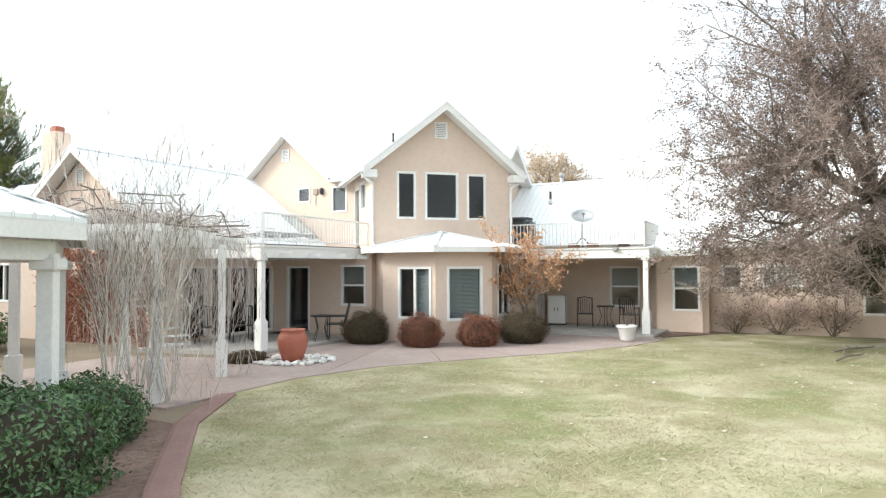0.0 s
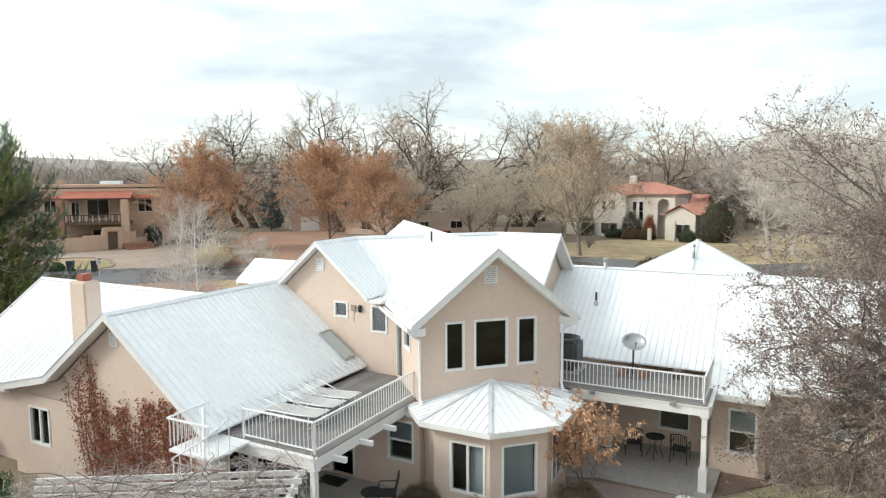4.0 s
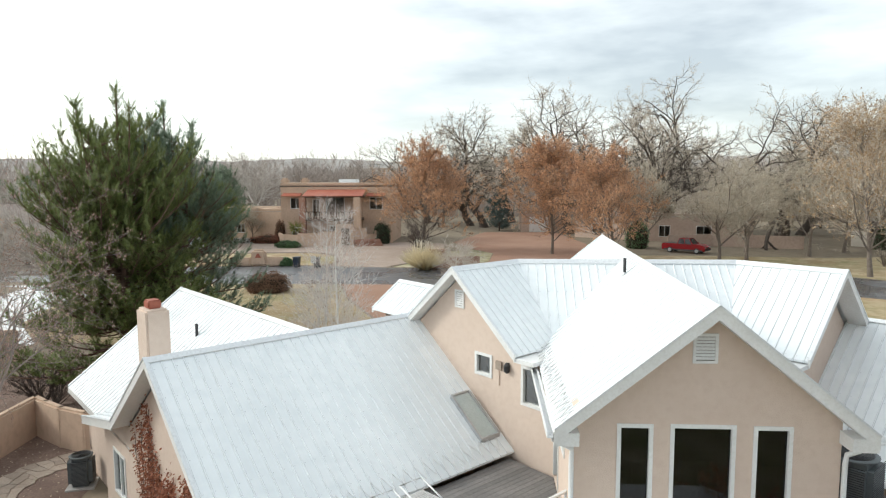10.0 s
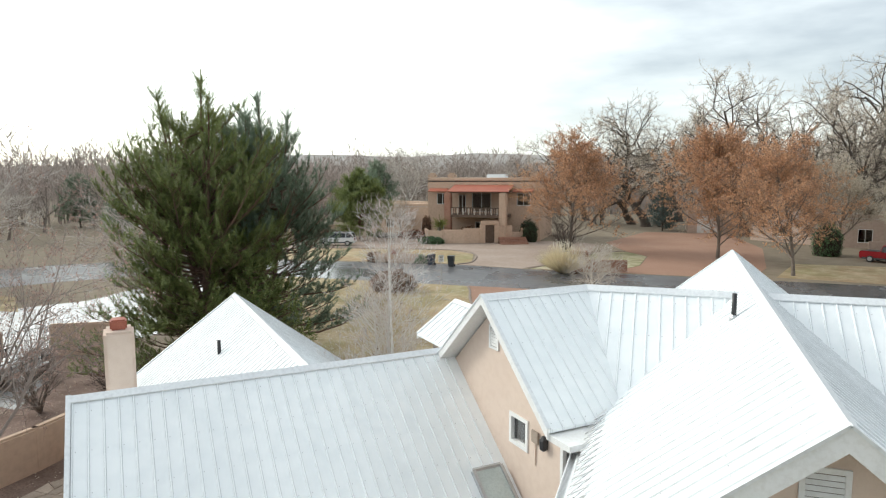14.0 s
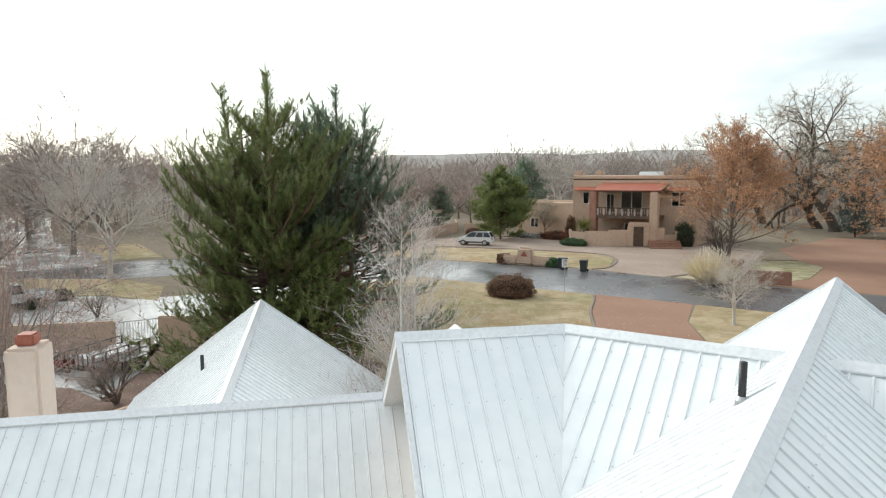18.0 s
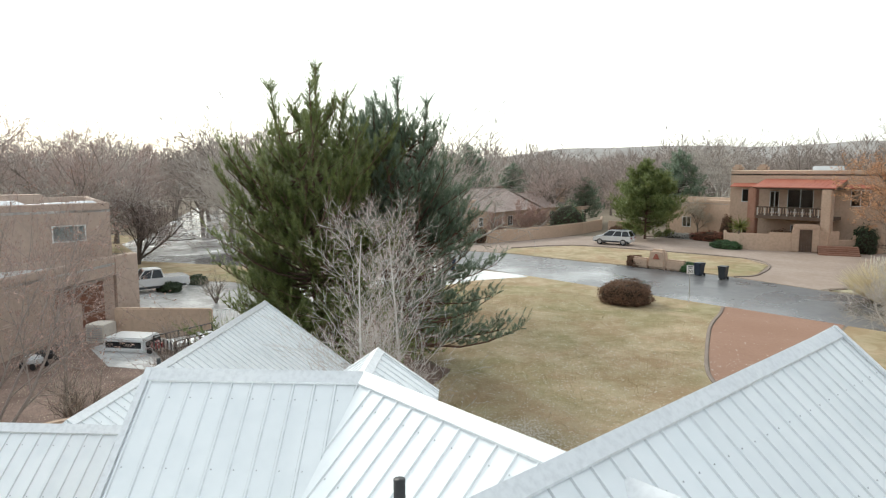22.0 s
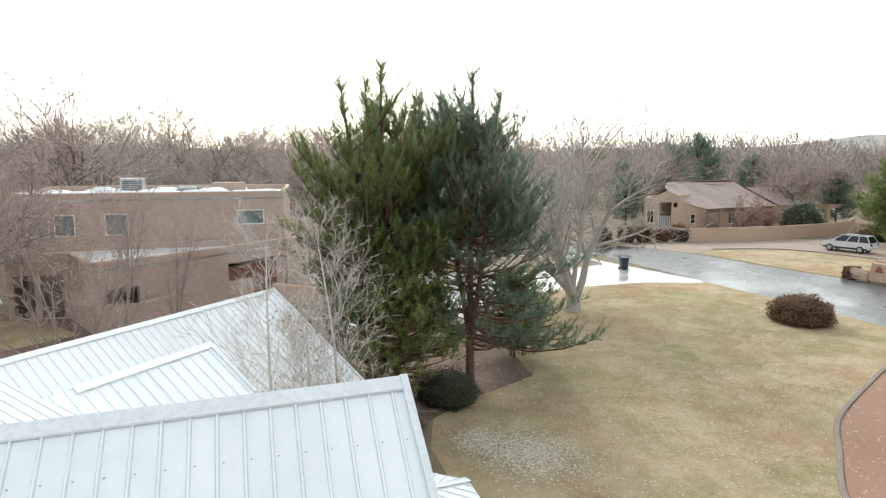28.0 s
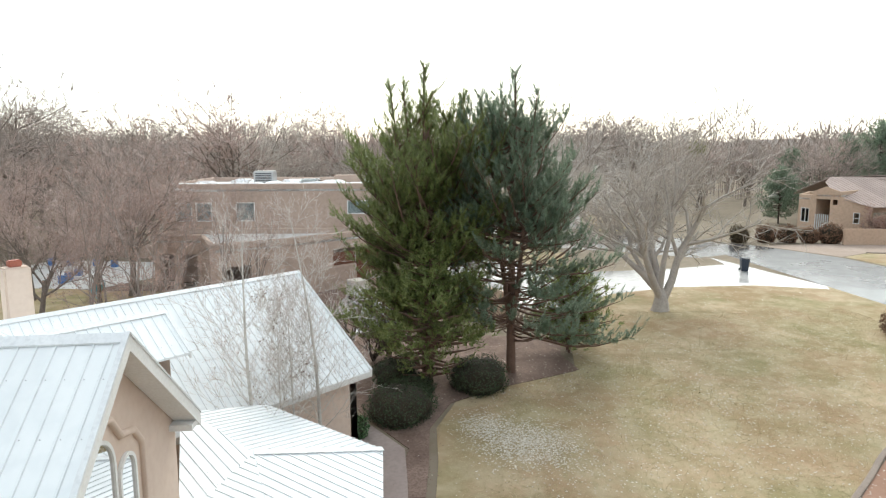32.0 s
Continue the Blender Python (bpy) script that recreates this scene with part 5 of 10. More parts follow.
def ac_unit(at, turn=0, h=0.95, r=0.42):
    a = thing("air_conditioner", at, "dark green-grey outdoor air conditioner with a fan grille", "air conditioner", turn=turn)
    part("housing", bbox(-r, -r, 0.06, r, r, h - 0.04, 0.12), AC_METAL, a)
    for i in range(20):
        z = 0.14 + (h - 0.26) * i / 19
        bm = bm_new()
        for s in (-1, 1):
            box(bm, -r + 0.12, s * (r + 0.004) - 0.004, z, r - 0.12, s * (r + 0.004) + 0.004, z + 0.012)
            box(bm, s * (r + 0.004) - 0.004, -r + 0.12, z, s * (r + 0.004) + 0.004, r - 0.12, z + 0.012)
        part("louvre", bm, BLACK, a)
    part("lid", lathe([(r * 0.98, h - 0.05), (r * 1.0, h - 0.01), (r * 0.93, h)], 24), AC_METAL, a)
    # thin black disc on the closed lid, for the dark depth under the grille
    part("fan_well_shade", lathe([(r * 0.8, h + 0.001), (r * 0.8, h + 0.004)], 24), BLACK, a)
    for i in range(7):
        bm = bm_new()
        k = r * (0.12 + 0.11 * i)
        tube(bm, [(k * math.cos(2 * math.pi * j / 20), k * math.sin(2 * math.pi * j / 20), h + 0.012) for j in range(21)], 0.006, 5)
        part("grille_ring", bm, BLACK, a)
    part("foot", bbox(-r * 1.2, -r * 1.2, 0, r * 1.2, r * 1.2, 0.06, 0.01), CONCRETE_GREY, a)
    return a


ac = ac_unit((3.55, 2.45, DECK), 45, 1.15, 0.48)
ac_unit((-16.25, 8.0, 0.0), 20, 1.0, 0.34)

# satellite dish on a tripod, east balcony
dish = thing("satellite_dish", (*RQ(-3.0, -4.5), DECK), "grey satellite dish on a dark pole with concrete blocks", "satellite dish")
bm = bm_new()
tube(bm, [(0, 0, 0), (0, 0, 0.95)], 0.028, 10)
part("mast", bm, BLACK, dish, smooth=True)
for k in range(3):
    a = 2 * math.pi * k / 3
    bm = bm_new()
    tube(bm, [(0.45 * math.cos(a), 0.45 * math.sin(a), 0.02), (0, 0, 0.42)], 0.014, 6)
    part("strut", bm, BLACK, dish)
bm = bm_new()
rings = []
for i in range(7):
    r, z = 0.40 * i / 6, 0.14 * (i / 6) ** 2
    rings.append([bm.verts.new((r * math.cos(2 * math.pi * k / 24), 0.82 * r * math.sin(2 * math.pi * k / 24), z)) for k in range(24)])
for a, b in zip(rings, rings[1:]):
    for k in range(24):
        bm.faces.new((a[k], a[(k + 1) % 24], b[(k + 1) % 24], b[k]))
bmesh.ops.remove_doubles(bm, verts=bm.verts[:], dist=1e-5)
bmesh.ops.solidify(bm, geom=bm.faces[:], thickness=0.012)
for v in bm.verts:
    v.co = pose(0, 0, 1.08, 48, 0, -25) @ v.co
part("reflector", bm, GALV, dish, "grey dish reflector", smooth=True)
bm = bm_new()
tube(bm, [pose(0, 0, 1.08, 48, 0, -25) @ Vector(c) for c in ((0, -0.30, 0.1), (0, -0.22, 0.42))], 0.014, 6)
part("feed_arm", bm, GALV, dish)
part("feed_horn", bbox(-0.04, -0.05, -0.04, 0.04, 0.05, 0.05, 0.01, pose(0, 0, 1.08, 48, 0, -25) @ pose(0, -0.2, 0.44)), GALV, dish)
for k, (p, q) in enumerate(((-3.35, -4.55), (-2.7, -4.5), (-4.35, -4.9))):
    blk = thing("concrete_block", (*RQ(p, q), DECK), "red-brown concrete block weighing down the dish" if k < 2 else "brown timber crate on the balcony", "block", "blocks on the balcony", turn=45)
    part("body", bbox(-0.30, -0.14, 0, 0.30, 0.14, 0.2, 0.012), BRICK if k < 2 else WOOD_POST, blk)
    # flat black plate on the solid top, painted as a shaded hollow
    part("hollow_shade", bbox(-0.22, -0.08, 0.2, -0.05, 0.08, 0.203), BLACK, blk)
v = pipe((7.05, 5.75, 5.15), 0.95, 0.075, GALV, "galvanised flue with a rain cap on the east roof")
part("rain_cap", lathe([(0.12, 0.86), (0.12, 0.98), (0.02, 1.02)], 12), GALV, v)
pipe((5.55, 3.9, 4.75), 0.36, 0.045, BLACK, "black plastic vent pipe on the metal roof")
v = pipe((21.9, 19.0, 3.95), 1.1, 0.09, GALV, "galvanised flue with a rain cap on the hipped roof")
part("rain_cap", lathe([(0.12, 0.90), (0.12, 1.02), (0.02, 1.06)], 12), GALV, v)

# ---- ground, road and drives ----
xs = sorted({-2500.0, -900.0, -400.0, -220.0, *[-160.0 + 10 * i for i in range(33)], 220.0, 400.0, 900.0, 2500.0})
ys = sorted({-900.0, -300.0, -120.0, *KNOTS, 200.0, 320.0, 600.0, 1200.0, 2600.0})
gv = [(x, y, gz(y)) for y in ys for x in xs]
nx = len(xs)
gf = [(j * nx + i, j * nx + i + 1, (j + 1) * nx + i + 1, (j + 1) * nx + i) for j in range(len(ys) - 1) for i in range(nx - 1)]
ground = tagged(new("ground", fast_mesh(gv, gf, DIRT)), "dry brown winter ground", "", "", "structure")

patch("lawn", [(-30, -40), (40, -40), (40, -9), (14.5, -6.8), (9.0, -2.2), (6.0, -2.6), (5.3, -3.3), (3.7, -4.1), (1.4, -4.7), (-1.2, -5.0), (-3.4, -5.4), (-5.2, -6.3), (-6.5, -7.6), (-7.0, -9.5), (-6.95, -12.3), (-6.6, -17), (-7.5, -24), (-30, -30)], 0.02, LAWN_GREEN, "mown back lawn, green fading to straw")
patch("lawn", [(-35.2, 29.0), (-30, 26), (-24, 24.3), (-19.2, 23.3), (-17.4, 19.6), (-16.0, 17.6), (-13.6, 16.7), (-11, 16.6), (-8.9, 16.4), (-6.0, 17.4), (-3.2, 19.0), (-2.6, 22), (-4.6, 25.6), (-6.8, 27.0), (-9.0, 29.4), (-10.9, 31.6), (-12.6, 34.8), (-14.8, 39.6), (-15.9, 43.2), (-16.6, 45.0), (-34.0, 45.0), (-35.6, 40.0), (-36.2, 35.0)], 0.02, LAWN, "mown front lawn, straw yellow in winter")
patch("pavement", [(-16.4, 45.1), (-15.7, 43.2), (-14.6, 39.6), (-12.4, 34.8), (-10.7, 31.6), (-8.8, 29.4), (-6.6, 27.0), (-4.5, 25.8), (2, 24.5), (8, 27), (12, 32), (13, 38), (10, 45.1), (4, 45.1), (6, 39), (5, 34), (1.5, 31), (-3, 32), (-6.5, 35.5), (-8.6, 40), (-9.4, 45.1)], 0.015, DRIVE, "red gravel drive with concrete edges")
patch("lawn", [(-9.2, 45.0), (-8.5, 40), (-6.4, 35.6), (-3, 32.2), (1.5, 31.2), (4.8, 34.2), (5.8, 39), (3.9, 45.0)], 0.02, LAWN, "straw-coloured lawn inside the drive")
patch("lawn", [(13, 45.0), (14.5, 38), (13, 30), (16, 22), (60, 18), (90, 27.8), (60, 28.6), (46, 29.8), (38, 32.8), (32, 36.6), (26, 40.6), (18, 44.4)], 0.02, LAWN, "straw-coloured lawn beside the drive")
patch("road", [(-48, 45.0), (-34, 45.0), (18, 44.6), (26, 40.8), (32, 36.8), (38, 33.0), (46, 30.0), (60, 28.8), (90, 28.0), (90, 36.5), (60, 37.2), (46, 38.6), (38, 42.0), (33, 47.0), (27.5, 51.5), (20, 53.8), (-14, 54.6), (-20, 55.5), (-26, 55.6), (-34, 54.2), (-44, 53.4), (-52, 50.4), (-60, 45.0), (-66, 38), (-78, 18), (-90, -4), (-80, -10), (-70, 10), (-58, 29), (-52, 37), (-47, 42)], 0.012, ASPHALT, "damp grey asphalt road")
# wet drive and pad, whitened by the sky glare in their colour
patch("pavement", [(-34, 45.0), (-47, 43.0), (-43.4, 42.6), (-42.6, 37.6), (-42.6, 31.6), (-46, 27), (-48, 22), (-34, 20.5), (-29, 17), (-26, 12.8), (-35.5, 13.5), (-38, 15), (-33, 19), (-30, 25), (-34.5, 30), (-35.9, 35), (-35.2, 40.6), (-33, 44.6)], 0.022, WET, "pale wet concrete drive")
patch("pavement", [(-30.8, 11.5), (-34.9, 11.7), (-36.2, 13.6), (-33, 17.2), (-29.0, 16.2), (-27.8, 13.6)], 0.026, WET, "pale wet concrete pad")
patch("gravel_yard", [(-16.9, 15.8), (-16.0, 8.3), (-15.4, 5.0), (-20, -6), (-42, -6), (-37, 5), (-35.9, 9.0), (-43, 14), (-36.4, 13.8), (-33, 17.3), (-33, 20), (-24, 18.5)], 0.01, GRAVEL, "brown gravel side yard")
patch("lawn", [(-44.5, 53.8), (-34, 54.7), (-26, 56.1), (-20.8, 56.0), (-19.9, 58), (-21.5, 64.2), (-25, 67.2), (-34, 66.4), (-43, 63.8), (-46, 57)], 0.024, LAWN, "straw-green island lawn")
patch("pavement", [(-52, 50.6), (-44.6, 53.6), (-46.2, 57), (-43.2, 64.0), (-34, 66.6), (-25, 67.4), (-21.3, 64.4), (-19.7, 58), (-20.6, 55.7), (-14, 54.8), (-13.6, 56), (-10.8, 60.8), (-9, 66), (-9.5, 80), (-16, 82), (-24, 77), (-29, 75), (-34, 79.5), (-42, 80), (-50, 72), (-52, 60)], 0.018, mk("loop_gravel", (0.34, 0.265, 0.215), (0.41, 0.33, 0.28), 0.25, 0.9, bump=0.3, bscale=40, spec=0.25), "pale brown gravel loop drive")
patch("lawn", [(-13.4, 55.0), (-6, 55.0), (-3.5, 60), (-3.0, 68), (-5.5, 72), (-8.8, 70), (-8.9, 66), (-10.6, 60.6)], 0.024, LAWN_GREEN, "green-yellow lawn with a gravel edge")
patch("pavement", [(-6, 54.9), (6, 54.6), (8, 62), (10, 80), (8, 101), (-4, 101), (-8.5, 82), (-5.4, 72.4), (-2.9, 68), (-3.4, 60)], 0.018, DRIVE, "reddish gravel drive")
patch("lawn", [(8, 56), (20, 54.2), (27.8, 51.9), (33.3, 47.3), (38.3, 42.3), (46.1, 38.9), (60, 37.5), (80, 37), (80, 62), (46, 66), (34, 64), (20, 66), (11, 66)], 0.024, LAWN, "straw-coloured lawn across the road")
# here too the wet shine is partly painted as near-white colour
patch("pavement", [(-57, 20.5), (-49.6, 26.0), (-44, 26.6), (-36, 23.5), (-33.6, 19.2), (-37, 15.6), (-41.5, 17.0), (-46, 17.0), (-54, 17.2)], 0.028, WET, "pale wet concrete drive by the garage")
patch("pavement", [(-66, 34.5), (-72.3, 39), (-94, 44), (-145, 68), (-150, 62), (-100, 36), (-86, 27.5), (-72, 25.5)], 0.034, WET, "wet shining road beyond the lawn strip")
patch("lawn", [(-70, 23.5), (-56, 31.5), (-49, 31), (-44, 27.2), (-49.6, 26.3), (-57.5, 20.8), (-66, 14)], 0.03, LAWN, "yellow lawn strip beside the wet drive")
patch("lawn", [(-95, 0), (-74, 30), (-66, 42), (-80, 48), (-110, 20)], 0.02, LAWN, "yellow lawn beyond the road")
patch("garden_bed", [(-24.5, 24.0), (-21.6, 23.2), (-19.4, 23.5), (-18.6, 22.0), (-17.2, 19.2), (-15.9, 17.4), (-13.6, 16.45), (-11, 16.3), (-8.9, 16.1), (-8.9, 15.0), (-12, 15.7), (-14.6, 14.2), (-16.9, 13.2), (-19.5, 14.2), (-25.5, 18)], 0.03, GRAVEL, "bark-brown gravel garden bed")
patch("path", [(-16.2, 12.6), (-14.4, 14.1), (-12.0, 15.55), (-9.8, 15.6), (-7.5, 15.6), (-7.5, 12.5), (-10.8, 13.5), (-12.8, 13.2)], 0.04, CONCRETE, "brown-grey concrete front path")
# patios and walk behind the house
WALK = [(5.3, -3.3), (3.7, -4.1), (1.4, -4.7), (-1.2, -5.0), (-3.4, -5.4), (-5.2, -6.3), (-6.5, -7.6), (-7.3, -8.4), (-9.8, -6.8), (-12.5, -5.5), (-9.0, -1.5), (-6.2, -3.0), (-2.2, 0.5), (2.0, 0.5), (5.5, -2.6)]
CUTS = [radians(a) for a in (-205, -160, -136, -119, -100, -82, -63, -42, 25)]
for a, b in zip(CUTS, CUTS[1:]):
    # slabs parted by open joints that fan out from the bay
    cx, cy, gap = -0.8, 1.0, 0.009
    q = clip(WALK, math.sin(a), -math.cos(a), math.sin(a) * cx - math.cos(a) * cy - gap)
    q = clip(q, -math.sin(b), math.cos(b), -math.sin(b) * cx + math.cos(b) * cy - gap)
    if len(q) > 2:
        patch("pavement", q, 0.035, CONCRETE, "red-brown concrete walk round the patios")
for F, s in ((LQ, 1), (RQ, -1)):
    poly = [F(-6.6, -5.7), F(-5.9, -2.2), F(-2.6, -2.2), F(-1.2, -1.6), F(-1.2, -5.9)] if s > 0 else [F(-5.9, -5.5), F(-5.75, -2.1), F(-2.4, -2.2), F(-1.2, -1.6), F(-1.2, -5.9)]
    patch("pavement", poly[::s], 0.10, CONCRETE_GREY, "grey concrete patio slab", depth=0.12)
patch("garden_bed", [(9.0, -2.2), (14.5, -6.8), (20, -12), (20.8, -11.2), (15.2, -5.6), (9.6, -0.8), (6.6, -1.0), (6.0, -2.4)], 0.03, GRAVEL, "brown mulch bed along the house wall")
patch("garden_bed", [(-7.0, -9.6), (-7.1, -12.3), (-6.8, -17), (-8.5, -20), (-16, -16), (-15, -8), (-10.5, -7.2), (-8.2, -8.2)], 0.02, GRAVEL, "red-brown mulch bed under the shrubs")
kerb("kerb", [(-6.45, -7.6), (-6.95, -9.6), (-7.0, -12.3), (-6.7, -17.0), (-7.5, -21.0)], 0.32, 0.06, mk("red_concrete_edge", (0.22, 0.13, 0.115), (0.28, 0.175, 0.155), 1.5, 0.85), "red-brown concrete lawn edging")
KERB_LINE = smooth_path([(-16.5, 44.9), (-15.8, 43.2), (-14.7, 39.6), (-12.5, 34.8), (-10.8, 31.6), (-8.9, 29.4), (-6.7, 27.0), (-4.5, 25.7)], 6)
kerb("kerb", KERB_LINE, 0.18, 0.07, None, "concrete kerb of the drive")
kerb("kerb", smooth_path([(-46.2, 57), (-43.1, 63.9), (-34, 66.5), (-25, 67.3), (-21.4, 64.3), (-19.8, 58), (-20.7, 55.8)], 6), 0.2, 0.10)
kerb("kerb", smooth_path([(-13.4, 55.0), (-10.7, 60.7), (-9.0, 66), (-8.9, 70), (-5.5, 72.2)], 6), 0.2, 0.10)

# far hills and mesa
def hills(name, r, h0, amp, seed, material, label, a0=-200, a1=60, step=2.0, thick=400, fade=0):
    v, f = [], []
    n = int((a1 - a0) / step)
    for i in range(n + 1):
        a = radians(a0 + step * i)
        z = h0 + amp * noise.noise((math.cos(a) * 6, math.sin(a) * 6, seed)) + 0.4 * amp * noise.noise((math.cos(a) * 22, math.sin(a) * 22, seed))
        if fade:
            k = min(1.0, max(0.0, min(i, n - i) * step / fade))
            z *= k * k * (3 - 2 * k)
        d = Vector((-math.sin(a), math.cos(a)))
        for rr, zz in ((r * 0.8, -2), (r * 0.93, z * 0.55), (r, z), (r + thick, z * 1.02)):
            v.append((d.x * rr, d.y * rr, zz))
    for i in range(n):
        for k in range(3):
            f.append((i * 4 + k, (i + 1) * 4 + k, (i + 1) * 4 + k + 1, i * 4 + k + 1))
    return tagged(new(name, fast_mesh(v, f, material, True)), label, "", "", "structure")


hills("hill", 700, 20, 5, 1.3, HILL, "low scrubby hills on the horizon", -180, 180)
hills("mesa", 1500, 57, 10, 4.1, VIOLET_HILL, "flat grey-blue mesa far away", -60, 54, fade=18)

# ---- trees and shrubs ----
class Growth:
    """Collects limbs, twigs and leaves of one plant and turns them into a trunk mesh and a crown mesh."""

    def __init__(self, seed):
        self.r = random.Random(seed)
        self.v, self.f = [], []      # limbs
        self.tv, self.tf = [], []    # twigs
        self.lv, self.lf = [], []    # leaves
        self.tips = []

    def limb(self, pts, rs, sides):
        v, f, base = self.v, self.f, len(self.v)
        x = None
        for i, p in enumerate(pts):
            d = (pts[min(i + 1, len(pts) - 1)] - pts[max(i - 1, 0)]).normalized()
            if x is None:
                x = Vector((1, 0, 0)) if abs(d.x) < 0.9 else Vector((0, 1, 0))
            x = (x - d * x.dot(d)).normalized()
            y = d.cross(x)
            for k in range(sides):
                a = 2 * math.pi * k / sides
                v.append(tuple(p + (x * math.cos(a) + y * math.sin(a)) * rs[i]))
        for i in range(len(pts) - 1):
            for k in range(sides):
                k2 = (k + 1) % sides
                f.append((base + i * sides + k, base + i * sides + k2, base + (i + 1) * sides + k2, base + (i + 1) * sides + k))

    def twig(self, p, d, length, w):
        r = self.r
        s = d.cross(Vector((r.uniform(-1, 1), r.uniform(-1, 1), r.uniform(-1, 1))))
        s = s.normalized() * w if s.length > 1e-5 else Vector((w, 0, 0))
        b = len(self.tv)
        mid = p + d * (length * 0.55) + Vector((r.uniform(-1, 1), r.uniform(-1, 1), r.uniform(-0.3, 1))) * (length * 0.08)
        self.tv += [tuple(p - s), tuple(p + s), tuple(mid + s * 0.6), tuple(mid - s * 0.6), tuple(mid + (mid - p).lerp(d * length, 0.5) * 0.8)]
        self.tf += [(b, b + 1, b + 2, b + 3), (b + 3, b + 2, b + 4)]

    def leaf(self, p, size, d=None):
        r = self.r
        n = Vector((r.gauss(0, 1), r.gauss(0, 1), r.gauss(0, 1))).normalized()
        a = n.orthogonal().normalized() * size
        c = n.cross(a) * 0.6
        b = len(self.lv)
        self.lv += [tuple(p - a), tuple(p + c), tuple(p + a), tuple(p - c)]
        self.lf.append((b, b + 1, b + 2, b + 3))

    def grow(self, p, d, length, radius, level, S):
        r = self.r
        top = S["levels"] - 1
        n = max(2, S.get("segs", 5) - level)
        pts, rs = [p.copy()], [radius]
        dd = d.copy()
        end = max(radius * S.get("taper", 0.45), 0.006)
        for i in range(n):
            k = S["crook"] * (0.6 if level == 0 else 1.0)
            dd = (dd + Vector((r.gauss(0, k), r.gauss(0, k), r.gauss(0, k) * 0.7)) + Vector((0, 0, S["up"][min(level, len(S["up"]) - 1)]))).normalized()
            if level and p.z < S.get("floor", -9) and dd.z < 0.12:
                dd = Vector((dd.x, dd.y, abs(dd.z) * 0.3 + 0.12)).normalized()
            p = p + dd * (length / n)
            pts.append(p.copy())
            rs.append(radius + (end - radius) * (i + 1) / n)
        if level == 0:
            rs[0] *= 1.25
        if level < top or not S.get("light"):
            self.limb(pts, rs, S["sides"][min(level, len(S["sides"]) - 1)])
        if level >= top:
            for i in range(S["twigs"]):
                t = r.uniform(0.1, 1.0) * n
                k = min(int(t), n - 1)
                q = pts[k].lerp(pts[k + 1], t - k)
                td = (dd + Vector((r.gauss(0, 1), r.gauss(0, 1), r.gauss(0, 0.8))) * S["twig_spread"] + Vector((0, 0, S.get("twig_up", 0.2)))).normalized()
                tl = S["twig_len"] * r.uniform(0.5, 1.3)
                if q.z + td.z * tl < S.get("floor", -9):
                    continue
                self.twig(q, td, tl, S["twig_w"])
                self.tips.append((q + td * tl * 0.5, td, tl))
            return
        cnt = S["split"][min(level, len(S["split"]) - 1)]
        t0 = S["bare"][min(level, len(S["bare"]) - 1)]
        for i in range(cnt):
            t = (t0 + (1 - t0) * (i + r.uniform(0.2, 1.0)) / cnt) * n
            t = min(t, n - 0.01)
            k = int(t)
            q = pts[k].lerp(pts[k + 1], t - k)
            az = 2.4 * i + r.uniform(-0.7, 0.7) + level
            ang = radians(S["angle"][min(level, len(S["angle"]) - 1)] * r.uniform(0.7, 1.25))
            base = (pts[k + 1] - pts[k]).normalized()
            o = base.orthogonal().normalized()
            o = Matrix.Rotation(az, 3, base) @ o
            nd = (base * math.cos(ang) + o * math.sin(ang)).normalized()
            ratio = S["ratio"][min(level, len(S["ratio"]) - 1)] * r.uniform(0.75, 1.2)
            if S.get("cone") and level == 0:
                ratio *= 1.15 - S["cone"] * (t / n)
            rr = rs[k] + (rs[k + 1] - rs[k]) * (t - k)
            self.grow(q, nd, length * ratio, rr * S.get("thin", 0.62), level + 1, S)

    def fit_height(self, height, slim=1.0):
        k = height / max(z for _, _, z in self.v + self.tv)
        for part_ in (self.v, self.tv, self.lv):
            part_[:] = [(x * k * slim, y * k * slim, z * k) for x, y, z in part_]

    def meshes(self, bark, twig_m, leaf_m=None):
        trunk = fast_mesh(self.v, self.f, bark, True)
        b = len(self.tv)
        faces = self.tf + [tuple(i + b for i in f) for f in self.lf]
        crown = fast_mesh(self.tv + self.lv, faces, [twig_m] + ([leaf_m] if leaf_m else []))
        if self.lf:
            crown.polygons.foreach_set("material_index", [0] * len(self.tf) + [1] * len(self.lf))
        return trunk, crown


def tree(name, at, meshes, label, category="tree", group="", turn=0.0, size=1.0, tall=1.0, crown_label=""):
    t = thing(name, at, label, category, group, turn=turn)
    t.scale = (size, size, size * tall)
    part("trunk", meshes[0], None, t)
    part("crown", meshes[1], None, t, crown_label)
    return t


def bare_tree(seed, height, S, bark, twig_m, leaf_m=None, leaves=0, leaf_size=0.05):
    g = Growth(seed)
    g.grow(Vector((0, 0, -0.15)), Vector((S.get("lean", 0.0), 0, 1)).normalized(), height * S["trunk"], height * S["girth"], 0, S)
    for i in range(leaves):
        p, d, l = g.r.choice(g.tips)
        g.leaf(p + d * (l * g.r.uniform(-0.4, 0.5)) + Vector((g.r.gauss(0, 0.05), g.r.gauss(0, 0.05), g.r.gauss(0, 0.05))), leaf_size * g.r.uniform(0.6, 1.3))
    g.fit_height(height, S.get("slim", 1.0))
    return g.meshes(bark, twig_m, leaf_m)


